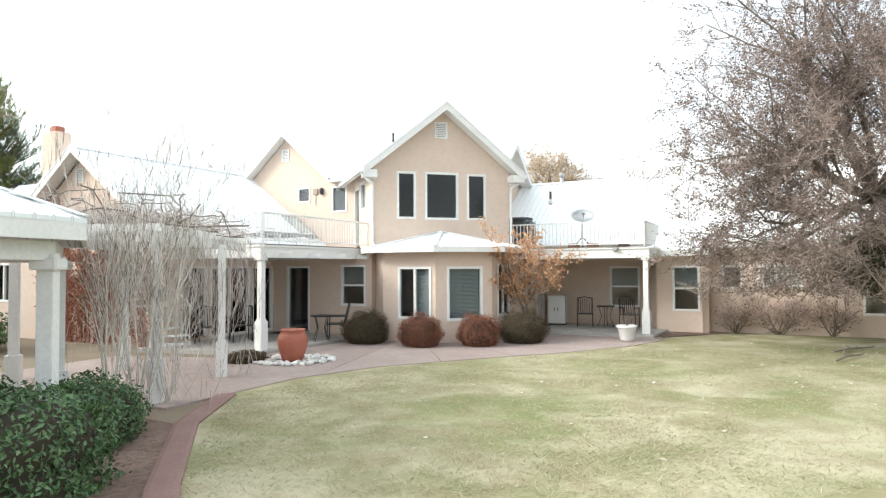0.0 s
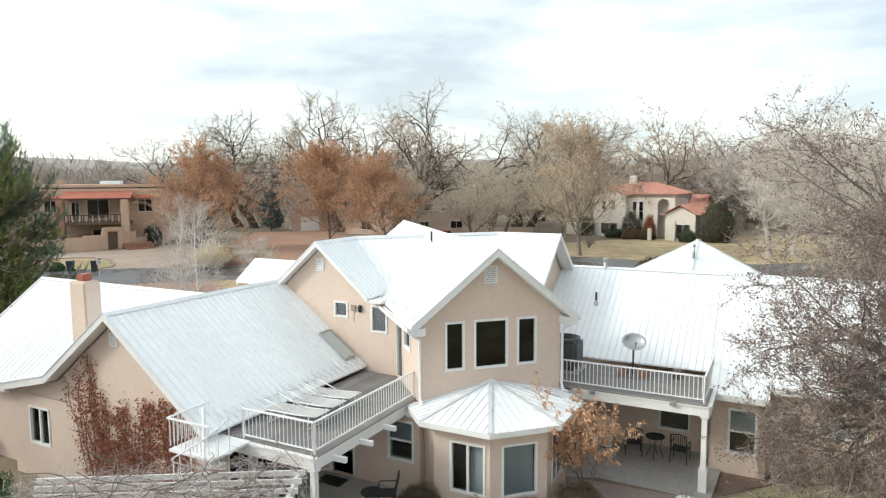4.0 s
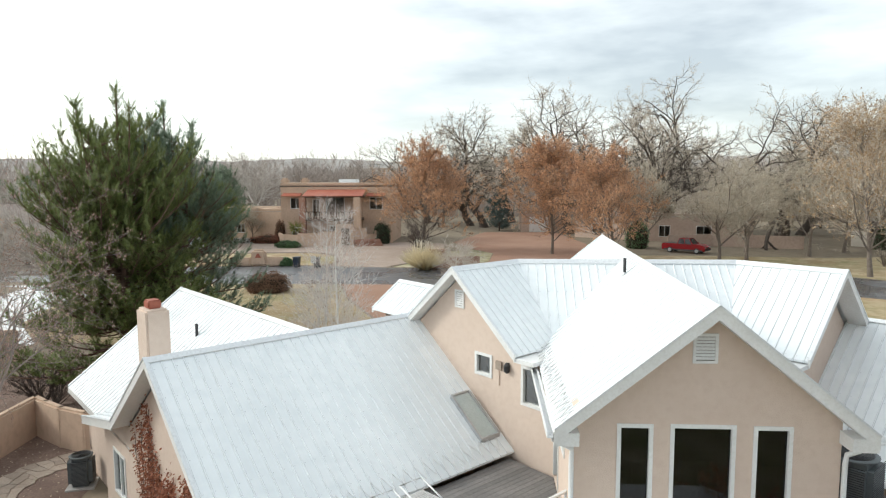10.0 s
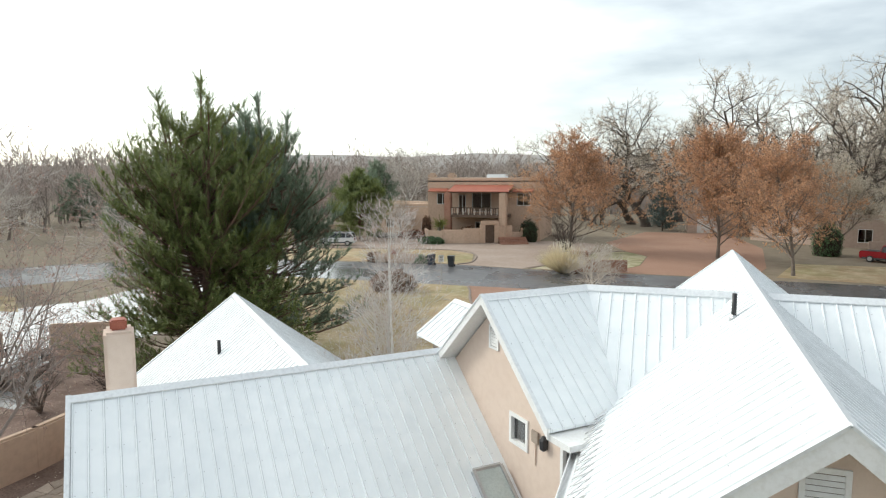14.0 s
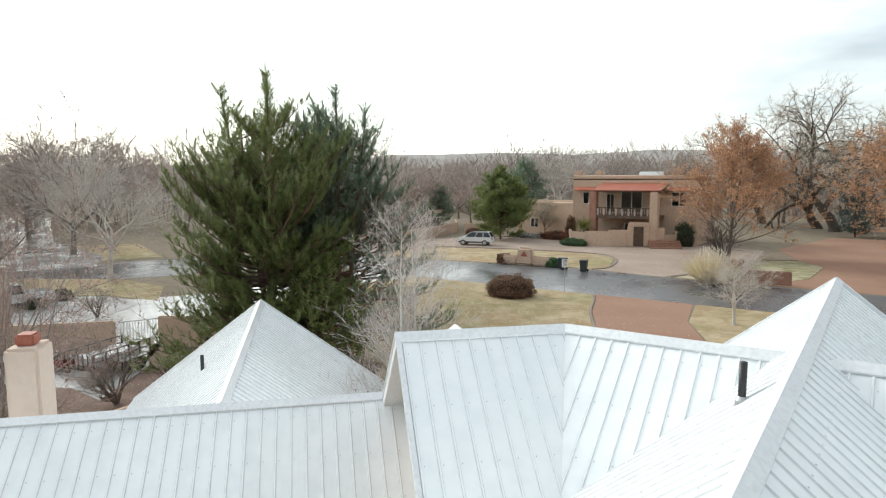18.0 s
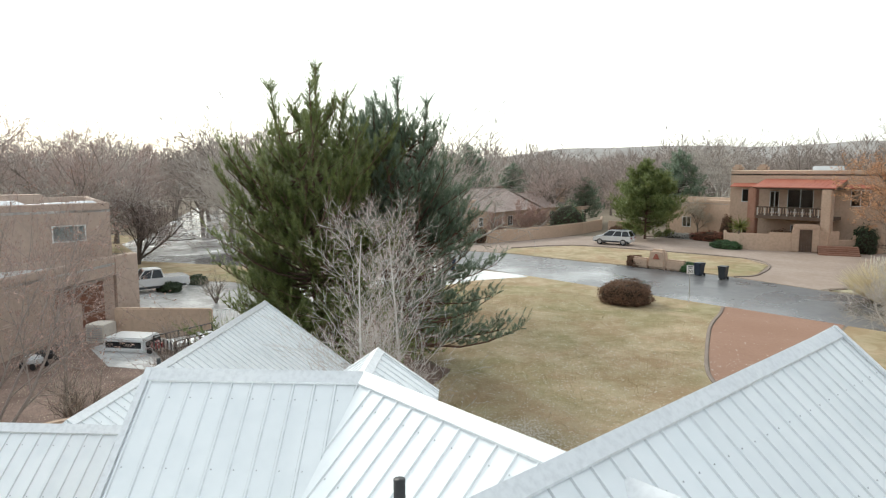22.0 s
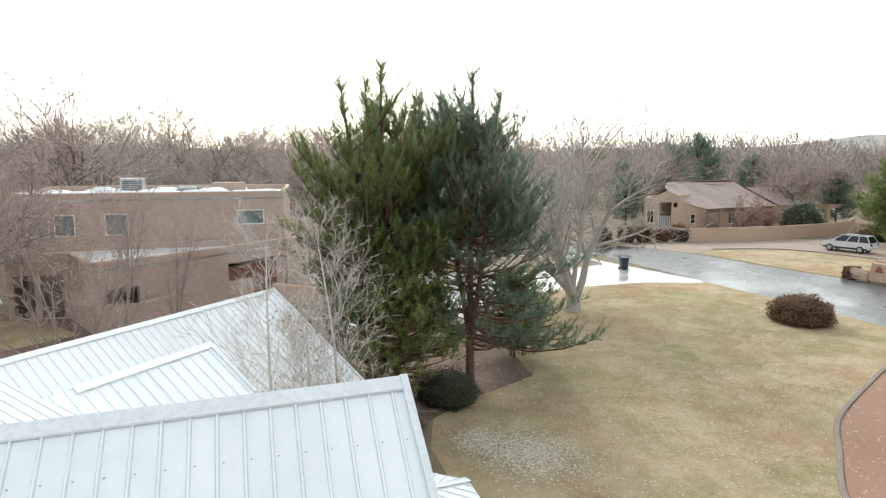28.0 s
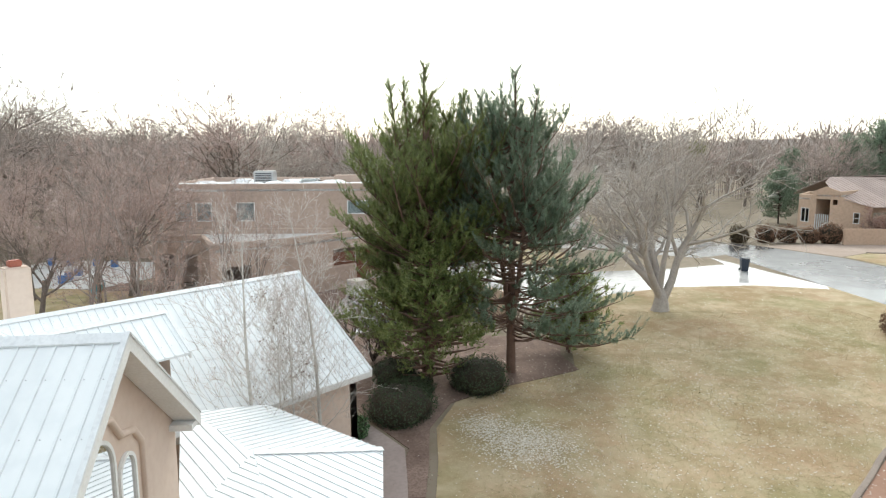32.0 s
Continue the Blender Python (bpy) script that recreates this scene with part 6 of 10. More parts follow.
COTTON = dict(trunk=0.26, girth=0.030, levels=5, segs=9, crook=0.27, up=(0.02, 0.045, 0.02, 0.0), sides=(9, 7, 5, 3, 3), split=(5, 5, 6, 6), bare=(0.5, 0.28, 0.2, 0.1), angle=(46, 50, 52, 52), ratio=(1.75, 0.55, 0.5, 0.45), thin=0.72, taper=0.42, twigs=21, twig_len=0.6, twig_w=0.0105, twig_spread=1.1)
ELM = dict(trunk=0.30, girth=0.018, levels=5, segs=5, crook=0.12, up=(0.0, 0.10, 0.08, 0.05), sides=(8, 6, 5, 3, 3), split=(6, 5, 5, 4), bare=(0.5, 0.25, 0.2, 0.1), angle=(44, 40, 42, 44), ratio=(1.15, 0.62, 0.55, 0.5), thin=0.62, twigs=12, twig_len=0.6, twig_w=0.009, twig_spread=0.55)
WOOD = dict(light=1, trunk=0.30, girth=0.018, levels=4, segs=4, crook=0.15, up=(0.0, 0.09, 0.07), sides=(4, 3, 3, 3), split=(7, 6, 4), bare=(0.4, 0.25, 0.15), angle=(46, 44, 46), ratio=(1.3, 0.62, 0.55), thin=0.62, twigs=15, twig_len=0.85, twig_w=0.0165, twig_spread=0.9)
SLIM = dict(trunk=0.92, girth=0.0078, levels=4, segs=8, crook=0.06, up=(0.02, 0.10, 0.08), sides=(8, 5, 4, 3), split=(22, 5, 3), bare=(0.2, 0.25, 0.2), angle=(50, 40, 40), ratio=(0.34, 0.5, 0.5), thin=0.45, twigs=7, twig_len=0.36, twig_w=0.0045, twig_spread=0.4, cone=0.7)
PEAR = dict(trunk=0.74, girth=0.012, levels=4, segs=7, crook=0.07, up=(0.02, 0.06, 0.06), sides=(7, 5, 3, 3), split=(30, 7, 5), bare=(0.13, 0.2, 0.1), angle=(58, 40, 42), ratio=(0.62, 0.45, 0.45), thin=0.45, twigs=9, twig_len=0.6, twig_w=0.010, twig_spread=0.55, cone=0.72)
SHRUB = dict(trunk=0.12, girth=0.03, levels=4, segs=4, crook=0.14, up=(0.0, 0.14, 0.1), sides=(5, 4, 3, 3), split=(10, 6, 5), bare=(0.0, 0.15, 0.1), angle=(40, 34, 36), ratio=(3.6, 0.6, 0.55), thin=0.5, twigs=6, twig_len=0.3, twig_w=0.006, twig_spread=0.5)

cotton = [bare_tree(31 + i, 24, dict(COTTON, lean=0.25 * i), BARK_DARK, TWIG_GREY) for i in range(3)]
cotton_leafy = bare_tree(35, 24, COTTON, BARK_DARK, TWIG_GREY, LEAF_TAN, 9000, 0.15)
elms = [bare_tree(41 + i, 12, dict(ELM, twig_w=0.010), BARK, TWIG_DUST, SEED_TAN, 14000, 0.055) for i in range(2)]
elm_red = [bare_tree(51 + i, 11, ELM, BARK, TWIG_RED, LEAF_BROWN, 700, 0.035) for i in range(2)]
elm_pale = [bare_tree(61 + i, 12, dict(ELM, twigs=13, angle=(52, 46, 44, 44)), BARK_WHITE, TWIG_PALE) for i in range(2)]
elm_grey = [bare_tree(65 + i, 12, dict(ELM, twigs=13, angle=(52, 46, 44, 44)), BARK_PALE, TWIG_PALE) for i in range(2)]
pears = [bare_tree(71 + i, 12.5, PEAR, BARK, TWIG, LEAF_COPPER, 36000, 0.07) for i in range(2)]
ash = bare_tree(76, 18, dict(PEAR, ratio=(0.48, 0.5, 0.45), twig_len=0.9, twig_w=0.013, twigs=11), BARK, TWIG_GREY, LEAF_ASH, 11000, 0.095)
thicket = [bare_tree(81 + i, 6, SHRUB, BARK, TWIG_RED if i else TWIG_GREY) for i in range(2)]
wood_brown = [bare_tree(301 + i, 12, WOOD, BARK, TWIG_WOODS) for i in range(3)]
wood_red = [bare_tree(305 + i, 12, WOOD, BARK, TWIG_RED) for i in range(2)]
wood_pale = [bare_tree(308, 12, WOOD, BARK_WHITE, TWIG_PALE)]

R = random.Random(5)
# cottonwoods across the road, north of the house
for i, (x, y, h, k) in enumerate(((-6.9, 118, 23.5, 1), (-4.2, 113, 24, 2), (7, 108, 25, 0), (14, 112, 24, 1), (21.5, 89, 19, 0), (36, 80, 22, 2), (46, 96, 23, 1), (72, 84, 22, 2), (82, 72, 21, 0), (30, 108, 25, 2), (56, 112, 24, 0), (68, 104, 24, 1), (-16, 126, 19, 0), (92, 90, 22, 1), (10, 98, 23, 2), (26.8, 95, 26, 1), (41, 92, 22, 0), (53, 90, 21, 2), (1.5, 128, 23, 0))):
    tree("cottonwood", (x, y, gz(y)), cotton[k], "bare grey cottonwood with dark twisting limbs", "tree", "bare cottonwoods", R.uniform(0, 360), h / 24)
tree("cottonwood", (61.7, 79.6, gz(80)), cotton_leafy, "cottonwood with dark limbs and dry tan leaves", "tree", "", 40, 0.95)
tree("ash_tree", (31.0, 50.4, gz(50)), ash, "tall ash with fine grey twigs and sparse tan leaves", "tree", "", 10, 0.97)
for x, y, s, k in ((-11.6, 70.5, 1.2, 0), (4.1, 67.6, 1.18, 1), (9.5, 57.4, 1.05, 0)):
    tree("pear_tree", (x, y, gz(y)), pears[k], "ornamental pear with dry copper leaves", "tree", "pear trees across the road", R.uniform(0, 360), s)
for x, y, s, k in ((20.3, 58.2, 0.95, 0), (24.5, 62, 0.95, 1), (27.5, 70, 1.0, 0), (33, 66, 1.05, 1), (39, 70, 0.95, 0), (17, 76, 1.0, 1)):
    tree("elm_tree", (x, y, gz(y)), elms[k], "bare grey-brown elm across the road", "tree", "bare elms across the road", R.uniform(0, 360), s)
# the woods all round
def woods(n, seed, a0, a1, r0, r1, protos, label, s0, s1):
    r = random.Random(seed)
    for i in range(n):
        a = radians(r.uniform(a0, a1))
        d = math.sqrt(r.uniform(r0 * r0, r1 * r1))
        x, y = -math.sin(a) * d, 30 + math.cos(a) * d
        tree("woodland_tree", (x, y, gz(y)), r.choice(protos), label, "tree", "woodland", r.uniform(0, 360), r.uniform(s0, s1))


woods(40, 3, -32, 40, 98, 190, wood_brown, "bare grey-brown woodland tree", 1.1, 1.55)
woods(46, 4, 30, 75, 80, 170, wood_brown + wood_red, "bare reddish-brown woodland tree", 0.85, 1.2)
woods(84, 6, 75, 150, 66, 140, wood_brown + wood_red + wood_pale, "bare brown woodland tree", 1.15, 1.7)
woods(34, 7, -75, -28, 74, 150, wood_brown + wood_pale, "bare pale woodland tree", 1.1, 1.6)
for x, y, s, k in ((-74, -6, 1.25, 0), (-80, 4, 1.3, 1), (-70, 12, 1.15, 0), (-62, -14, 1.2, 1), (-88, 12, 1.35, 0), (-76, 22, 1.15, 1), (-58, -24, 1.2, 0), (-92, 26, 1.2, 1), (-68, -22, 1.25, 0)):
    tree("woodland_tree", (x, y, gz(y)), (wood_brown[0], wood_red[0])[k], "tall bare woodland tree beyond the brown house", "tree", "woodland", R.uniform(0, 360), s)

# the far woods: a belt of countless fine twigs up to the foot of the hills
g = Growth(77)
r = g.r
for i in range(5200):
    a = r.uniform(-1.45, 2.75)
    d = 120 + 520 * r.random() ** 1.4
    x, y = -math.sin(a) * d, 30 + math.cos(a) * d
    h = r.uniform(11.0, 16.5) * (1 + 0.6 * noise.noise(Vector((x * 0.03, y * 0.03, 0))))
    w = h * 0.40
    for k in range(58):
        # fine upright strokes over a rounded crown
        az, el, m = r.uniform(0, 6.283), r.uniform(-0.5, 1.57), r.uniform(0.35, 1.0) ** 0.5
        c = Vector((x + w * m * math.cos(el) * math.cos(az), y + w * m * math.cos(el) * math.sin(az), gz(y) + h * (0.50 + 0.40 * m * math.sin(el))))
        dirn = Vector((math.cos(az) * 0.6 + r.gauss(0, 0.3), math.sin(az) * 0.6 + r.gauss(0, 0.3), 0.8)).normalized()
        L = h * r.uniform(0.05, 0.10)
        s_ = Vector((r.gauss(0, 1), r.gauss(0, 1), r.gauss(0, 0.5))).normalized() * (0.03 + d * 0.00055)
        b, t = c - dirn * L, c + dirn * L
        n0 = len(g.tv)
        g.tv += [tuple(b - s_), tuple(b + s_), tuple(t)]
        g.tf.append((n0, n0 + 1, n0 + 2))
    for k in range(3):
        b = Vector((x + r.gauss(0, w * 0.3), y + r.gauss(0, w * 0.3), gz(y)))
        n0 = len(g.tv)
        g.tv += [(b.x - 0.2, b.y, b.z), (b.x + 0.2, b.y, b.z), (b.x + r.gauss(0, 0.6), b.y, b.z + h * 0.6)]
        g.tf.append((n0, n0 + 1, n0 + 2))
fw = new("far_woods", fast_mesh(g.tv, g.tf, TWIG_WOODS))
tagged(fw, "hazy belt of bare brown woods below the hills", "woods", kind="stuff")

# ---- evergreens ----
def conifer(seed, height, radius, bark, needle, shoots=1500, low=0.12, tufts=9, needle_len=0.17, shoot_len=0.55, lean=0.0, tops=3, ragged=0.35, narrow=0.8, thin_below=0.0, inner=0.22, fork=2):
    """Pine or spruce: trunk, whorled boughs that turn up at the tips, and shoots set round with needles."""
    g = Growth(seed)
    r = g.r
    ends = []
    for k in range(tops):
        h = height * (1 - 0.07 * k)
        a = 2.2 * k + seed
        off = Vector((math.cos(a), math.sin(a), 0)) * (0.5 * k)
        pts = [Vector((off.x * t ** fork + lean * t, off.y * t ** fork, h * t)) for t in (0, 0.25, 0.5, 0.75, 1.0)]
        if k == 0 or k < tops:
            g.limb(pts if k == 0 or fork < 1 else pts[1:], [height * (0.016 if k == 0 else 0.011) * (1 - 0.22 * i) if i < 4 else 0.03 for i in range(5)][(0 if k == 0 or fork < 1 else 1):], 8)
        tip = [Vector((off.x * t ** fork + lean * t, off.y * t ** fork, h * t)) for t in (0.84, 0.90, 0.95, 1.0)]
        ends.append((tip, 1.5))
        n = int(80 / tops) + 16
        for i in range(n):
            t = low + (1 - low) * (i + r.random()) / n
            if k and t < 0.3:
                continue
            p = Vector((off.x * t ** fork + lean * t, off.y * t ** fork, h * t))
            az = 2.4 * i + r.uniform(-0.5, 0.5) + k
            prof = min(1.0, (1 - t) / 0.55) ** narrow * (0.55 + 0.45 * min(1.0, (t - low + 0.12) / 0.3))
            bl = radius * prof * r.uniform(1 - ragged, 1.1) + 0.15
            d = Vector((math.cos(az), math.sin(az), 0))
            pp = [p]
            for s in (0.33, 0.66, 1.0):
                pp.append(p + d * (bl * s) + Vector((r.gauss(0, 0.08), r.gauss(0, 0.08), bl * (0.10 * s + 0.28 * s * s) * (1.3 if t > 0.5 else 0.7) - 0.1 * bl * s)))
            g.limb(pp, [0.05 * prof + 0.02, 0.04 * prof + 0.014, 0.02, 0.008], 4)
            ends.append((pp, bl * (1.0 if t > thin_below else 0.28)))
    tv, tf = g.lv, g.lf
    total = sum(b for _, b in ends)
    for pp, bl in ends:
        cnt = max(3, int(shoots * bl / total))
        for i in range(cnt):
            s = r.uniform(inner if bl > 1.6 else 0.0, 1.0) ** 0.75 * 3
            k = min(int(s), 2)
            q = pp[k].lerp(pp[k + 1], s - k)
            out = (pp[3] - pp[0]).normalized()
            q = q + Vector((r.gauss(0, 0.15), r.gauss(0, 0.15), r.gauss(0, 0.12))) * (0.5 + 0.34 * bl)
            d = (out * 0.5 + Vector((r.gauss(0, 0.45), r.gauss(0, 0.45), 0.75 + r.gauss(0, 0.35)))).normalized()
            L = shoot_len * r.uniform(0.6, 1.25)
            side = d.orthogonal().normalized()
            for j in range(tufts):
                f = (j + r.random()) / tufts
                c = q + d * (L * f)
                a = Matrix.Rotation(2.4 * j + r.random(), 3, d) @ side
                nd = (a * 0.8 + d * 0.75).normalized()
                nl = needle_len * r.uniform(0.8, 1.2) * (1.1 - 0.45 * f)
                w = d.cross(a).normalized() * (nl * 0.17)
                b = len(tv)
                tv += [tuple(c - w), tuple(c + w), tuple(c + nd * nl)]
                tf.append((b, b + 1, b + 2))
    trunk = fast_mesh(g.v, g.f, bark, True)
    crown = fast_mesh(tv, tf, needle)
    return trunk, crown


def pine(seed, height, outline, bark, needle, boughs, low, leaders, open_below=0.0, needles=32, limbs=()):
    """Old pine with foxtail shoots. outline: (height, radius) pairs; leaders: (dx, dy, height of the fork, top);
    below open_below the boughs carry few shoots, near their tips only. limbs: long low boughs (azimuth, reach, height)."""
    g = Growth(seed)
    r = g.r
    H = [h for h, _ in outline]
    Rr = [w for _, w in outline]

    def reach(z):
        return float(np.interp(z, H, Rr))

    def stem(k, z):
        dx, dy, zf, top = leaders[k]
        t = max(0.0, (z - zf) / max(0.1, top - zf)) ** 0.7
        return Vector((dx * t, dy * t, z))
    shoots = []
    for k, (dx, dy, zf, top) in enumerate(leaders):
        zs = [zf + (top - zf) * i / 7 for i in range(8)]
        r0 = height * 0.0165 * (1.0 if k == 0 else 0.62)
        g.limb([stem(k, z) + Vector((r.gauss(0, 0.03), r.gauss(0, 0.03), 0)) for z in zs], [r0 * (1 - 0.88 * i / 7) for i in range(8)], 8)
        for i in range(64):
            z = top - 2.6 * r.random() ** 1.2
            a = r.uniform(0, 6.28)
            shoots.append((stem(k, z), Vector((math.cos(a) * 0.8, math.sin(a) * 0.8, 1.0)).normalized(), r.uniform(0.35, 0.8)))
        shoots.append((stem(k, top - 0.15), Vector((0, 0, 1)), 0.6))
    weights = [reach(low + (height - low) * (i + 0.5) / 40) + 1.3 for i in range(40)]
    for b in range(boughs + len(limbs)):
        z1 = low + (height - low - 0.5) * (r.choices(range(40), weights)[0] + r.random()) / 40
        k = r.randrange(len(leaders)) if z1 > 5 else 0
        z1 = min(z1, leaders[k][3] - 0.4)
        az = 2.39996 * b + r.uniform(-0.4, 0.4)
        u = Vector((math.cos(az), math.sin(az), 0))
        rad = reach(z1) * (r.uniform(0.55, 1.04) if r.random() < 0.8 else r.uniform(0.3, 0.6))
        lift = math.tan(radians(6 + 50 * (z1 / height) ** 1.6 + r.uniform(-6, 8)))
        z0 = max(low * 0.8, z1 - rad * lift)
        z0 = max(z0, leaders[k][2] + 0.1)
        if b >= boughs:
            az, rad, z1 = limbs[b - boughs]
            u, k, z0 = Vector((math.cos(radians(az)), math.sin(radians(az)), 0)), 0, z1 - 0.3
        p0 = stem(k, z0)
        p3 = Vector((u.x * rad, u.y * rad, z1))
        bl = (p3 - p0).length
        sag = Vector((0, 0, -0.10 * bl))
        pts = [p0.lerp(p3, t) + sag * (4 * t * (1 - t)) + Vector((r.gauss(0, 0.04), r.gauss(0, 0.04), r.gauss(0, 0.04))) * min(1, 3 * t) for t in (0, 0.25, 0.5, 0.75, 1.0)]
        rb = 0.012 + 0.012 * bl
        g.limb(pts, [rb, rb * 0.8, rb * 0.6, rb * 0.4, 0.008], 4)
        sparse = z1 < open_below and b < boughs
        s = r.uniform(0.6, 0.95) if sparse else 0.30 if bl > 1.5 else 0.1
        while s < 1.0:
            q = s * 4
            i = min(3, int(q))
            base = pts[i].lerp(pts[i + 1], q - i)
            d = (pts[i + 1] - pts[i]).normalized()
            side = d.cross(Vector((0, 0, 1)))
            side = side.normalized() * r.choice((-1, 1))
            L = (0.30 * bl * (1.15 - s) + 0.30) * r.uniform(0.7, 1.25)
            dd = (d * 0.8 + side * r.uniform(0.3, 0.9) + Vector((0, 0, r.uniform(0.05, 0.55)))).normalized()
            mid = base + dd * (L * 0.5)
            end = base + dd * L + Vector((0, 0, 0.14 * L))
            g.limb([base, mid, end], [0.014, 0.010, 0.005], 3)
            n = max(2, int(L / 0.135))
            for m in range(n):
                f = (m + r.random()) / n
                if f < 0.15:
                    continue
                p = base.lerp(mid, f * 2) if f < 0.5 else mid.lerp(end, f * 2 - 1)
                sd = (dd * 0.5 + Vector((r.gauss(0, 0.5), r.gauss(0, 0.5), 0.5 + r.gauss(0, 0.35) + 0.35 * z1 / height))).normalized()
                shoots.append((p, sd, r.uniform(0.16, 0.32) * (1.0 + 0.4 * (z1 / height) ** 3)))
            shoots.append((end, (dd + Vector((0, 0, 0.7))).normalized(), r.uniform(0.35, 0.6)))
            s += r.uniform(0.5, 1.1) * 0.30 / bl
    tv, tf = g.lv, g.lf
    for p, d, L in shoots:
        side = d.orthogonal().normalized()
        for j in range(needles):
            f = (j + r.random()) / needles
            c = p + d * (L * f)
            a = Matrix.Rotation(2.4 * j + r.random(), 3, d) @ side
            nl = r.uniform(0.13, 0.185) * (1.1 - 0.45 * f)
            tip = c + (a * 0.85 + d * 0.6).normalized() * nl
            w = d.cross(a) * 0.0125
            b = len(tv)
            tv += [tuple(c - w), tuple(c + w), tuple(tip)]
            tf.append((b, b + 1, b + 2))
    return fast_mesh(g.v, g.f, bark, True), fast_mesh(tv, tf, needle)


pine_a = pine(3, 13.4, ((0.5, 1.9), (2.2, 2.6), (4.4, 3.5), (7.0, 3.75), (9.2, 3.7), (10.4, 3.3), (11.4, 2.7), (12.4, 1.8), (13.4, 0.5)), BARK_PINE, NEEDLE, 285, 0.9, ((0.25, 0.0, 0.0, 13.3), (-1.9, 0.3, 3.5, 12.2), (1.3, -0.9, 4.5, 12.5), (-0.5, 1.7, 4.0, 12.1), (-0.7, -1.5, 5.0, 12.6)), open_below=3.2, limbs=((222, 5.3, 2.7), (236, 4.9, 2.0), (205, 4.6, 3.6), (258, 4.3, 2.4)))
pine_b = pine(8, 13.1, ((1.5, 2.4), (2.6, 3.2), (4.2, 3.4), (6.8, 3.75), (9.0, 3.5), (10.2, 3.0), (11.2, 2.4), (12.2, 1.5), (13.1, 0.4)), BARK_PINE, NEEDLE_DARK, 225, 1.8, ((0.0, 0.1, 0.0, 13.0), (1.1, 0.8, 1.6, 12.2), (-1.3, -0.6, 2.4, 11.9), (0.3, -1.4, 6.0, 12.0)), open_below=6.9, limbs=((52, 5.4, 2.4), (35, 4.8, 2.9), (75, 4.7, 3.4), (20, 4.4, 4.4), (60, 4.5, 5.2)))
young_pine = conifer(31, 4.6, 1.7, BARK_PINE, NEEDLE, 900, 0.1, 10, 0.18, 0.42, tops=1, ragged=0.4, thin_below=0.3, inner=0.5)
tree("pine_tree", (-19.7, 16.6, 0), pine_a, "tall bushy green pine behind the garage", "pine tree", "pines by the garage")
for x, y, s, a in ((-21.9, 23.7, 0.9, 0), (-17.5, 16.7, 1.25, 140)):
    tree("young_pine", (x, y, 0.02), young_pine, "open young green pine in the gravel bed", "pine tree", "young pines by the garage", a, s)
tree("pine_tree", (-19.35, 20.3, 0), pine_b, "tall dark green pine with bare lower trunk", "pine tree", "pines by the garage")
small_pine = conifer(14, 9.6, 4.2, BARK_PINE, NEEDLE, 7500, 0.03, 9, 0.28, 0.6, tops=3, narrow=0.8)
spruce = conifer(21, 8.0, 2.2, BARK_DARK, SPRUCE, 2200, 0.05, 9, 0.22, 0.5, tops=1, ragged=0.15, narrow=0.95)
far_pine = conifer(25, 9.6, 3.6, BARK_DARK, NEEDLE_DARK, 2000, 0.08, 8, 0.34, 0.7, tops=2, narrow=0.7)
tree("pine_tree", (-41.5, 76.5, gz(76)), small_pine, "rounded green pine beside the adobe house", "pine tree", "", 30, 1.0)
tree("spruce_tree", (-1.45, 104, gz(104)), spruce, "blue-grey spruce beside the gravel drive", "spruce", "", 0, 0.95)
for x, y, s, lab in ((-47.3, 95, 1.15, "dark conifer behind the adobe house"), (-62, 92, 0.75, "dark round conifer beyond the low house"), (-84, 81.5, 1.15, "dark conifer in the woods"), (-86, 88.0, 1.35, "dark conifer in the woods"), (-82, 96.5, 1.0, "dark rounded conifer in the woods"), (-69.7, 62.9, 0.72, "green conifer beside the low house"), (-98, 82, 0.95, "dark conifer in the woods")):
    tree("conifer", (x, y, gz(y)), far_pine, lab, "conifer", "", R.uniform(0, 360), s)

# ---- houses round about ----
def block(parent, poly, z0, z1, wins=None, material=None, parapet=0.35, roofing=None, thick=0.35):
    """Flat-roofed stucco block over a plan polygon (seen from above, counter-clockwise): a wall a side, parapet, roof."""
    n = len(poly)
    for i in range(n):
        wall(poly[i], poly[(i + 1) % n], z0, z1, (wins or {}).get(i, []), parent, material or STUCCO_ADOBE, thick, inset=0.004)
        a, b = poly[i], poly[(i + 1) % n]
        bm = bm_new()
        tube(bm, [(a[0], a[1], z1 - 0.02), (b[0], b[1], z1 - 0.02)], thick * 0.42, 8)
        for v in bm.verts:
            v.co.z = z1 + (v.co.z - z1) * 0.6
        d = Vector((b[0] - a[0], b[1] - a[1])).normalized()
        bmesh.ops.translate(bm, verts=bm.verts[:], vec=(-d.y * thick * 0.45, d.x * thick * 0.45, 0))
        part("coping", bm, material or STUCCO_ADOBE, parent, smooth=True)
    bm = bm_new()
    prism(bm, poly, z1 - parapet - 0.15, z1 - parapet)
    part("flat_roof", bm, roofing or SNOW_ROOF, parent, "pale flat roof behind the parapet")


def rect(x0, y0, x1, y1):
    return [(x0, y0), (x1, y0), (x1, y1), (x0, y1)]


G7 = 0.72
adobe = thing("adobe_house", (0, 0, 0), "two-storey tan adobe house with a red porch roof", "house")
block(adobe, rect(-33, 81, -17.2, 92), 0.5, 9.2, {0: [(1.4, 3.0, 5.6, 7.1, "v"), (4.6, 5.6, 4.5, 6.9, "v"), (6.5, 9.2, 4.6, 7.2, "v"), (12.8, 14.6, 5.5, 7.2, "v"), (1.5, 3.2, 1.6, 3.1, "v"), (7.0, 9.5, 1.0, 3.2, "x")]})
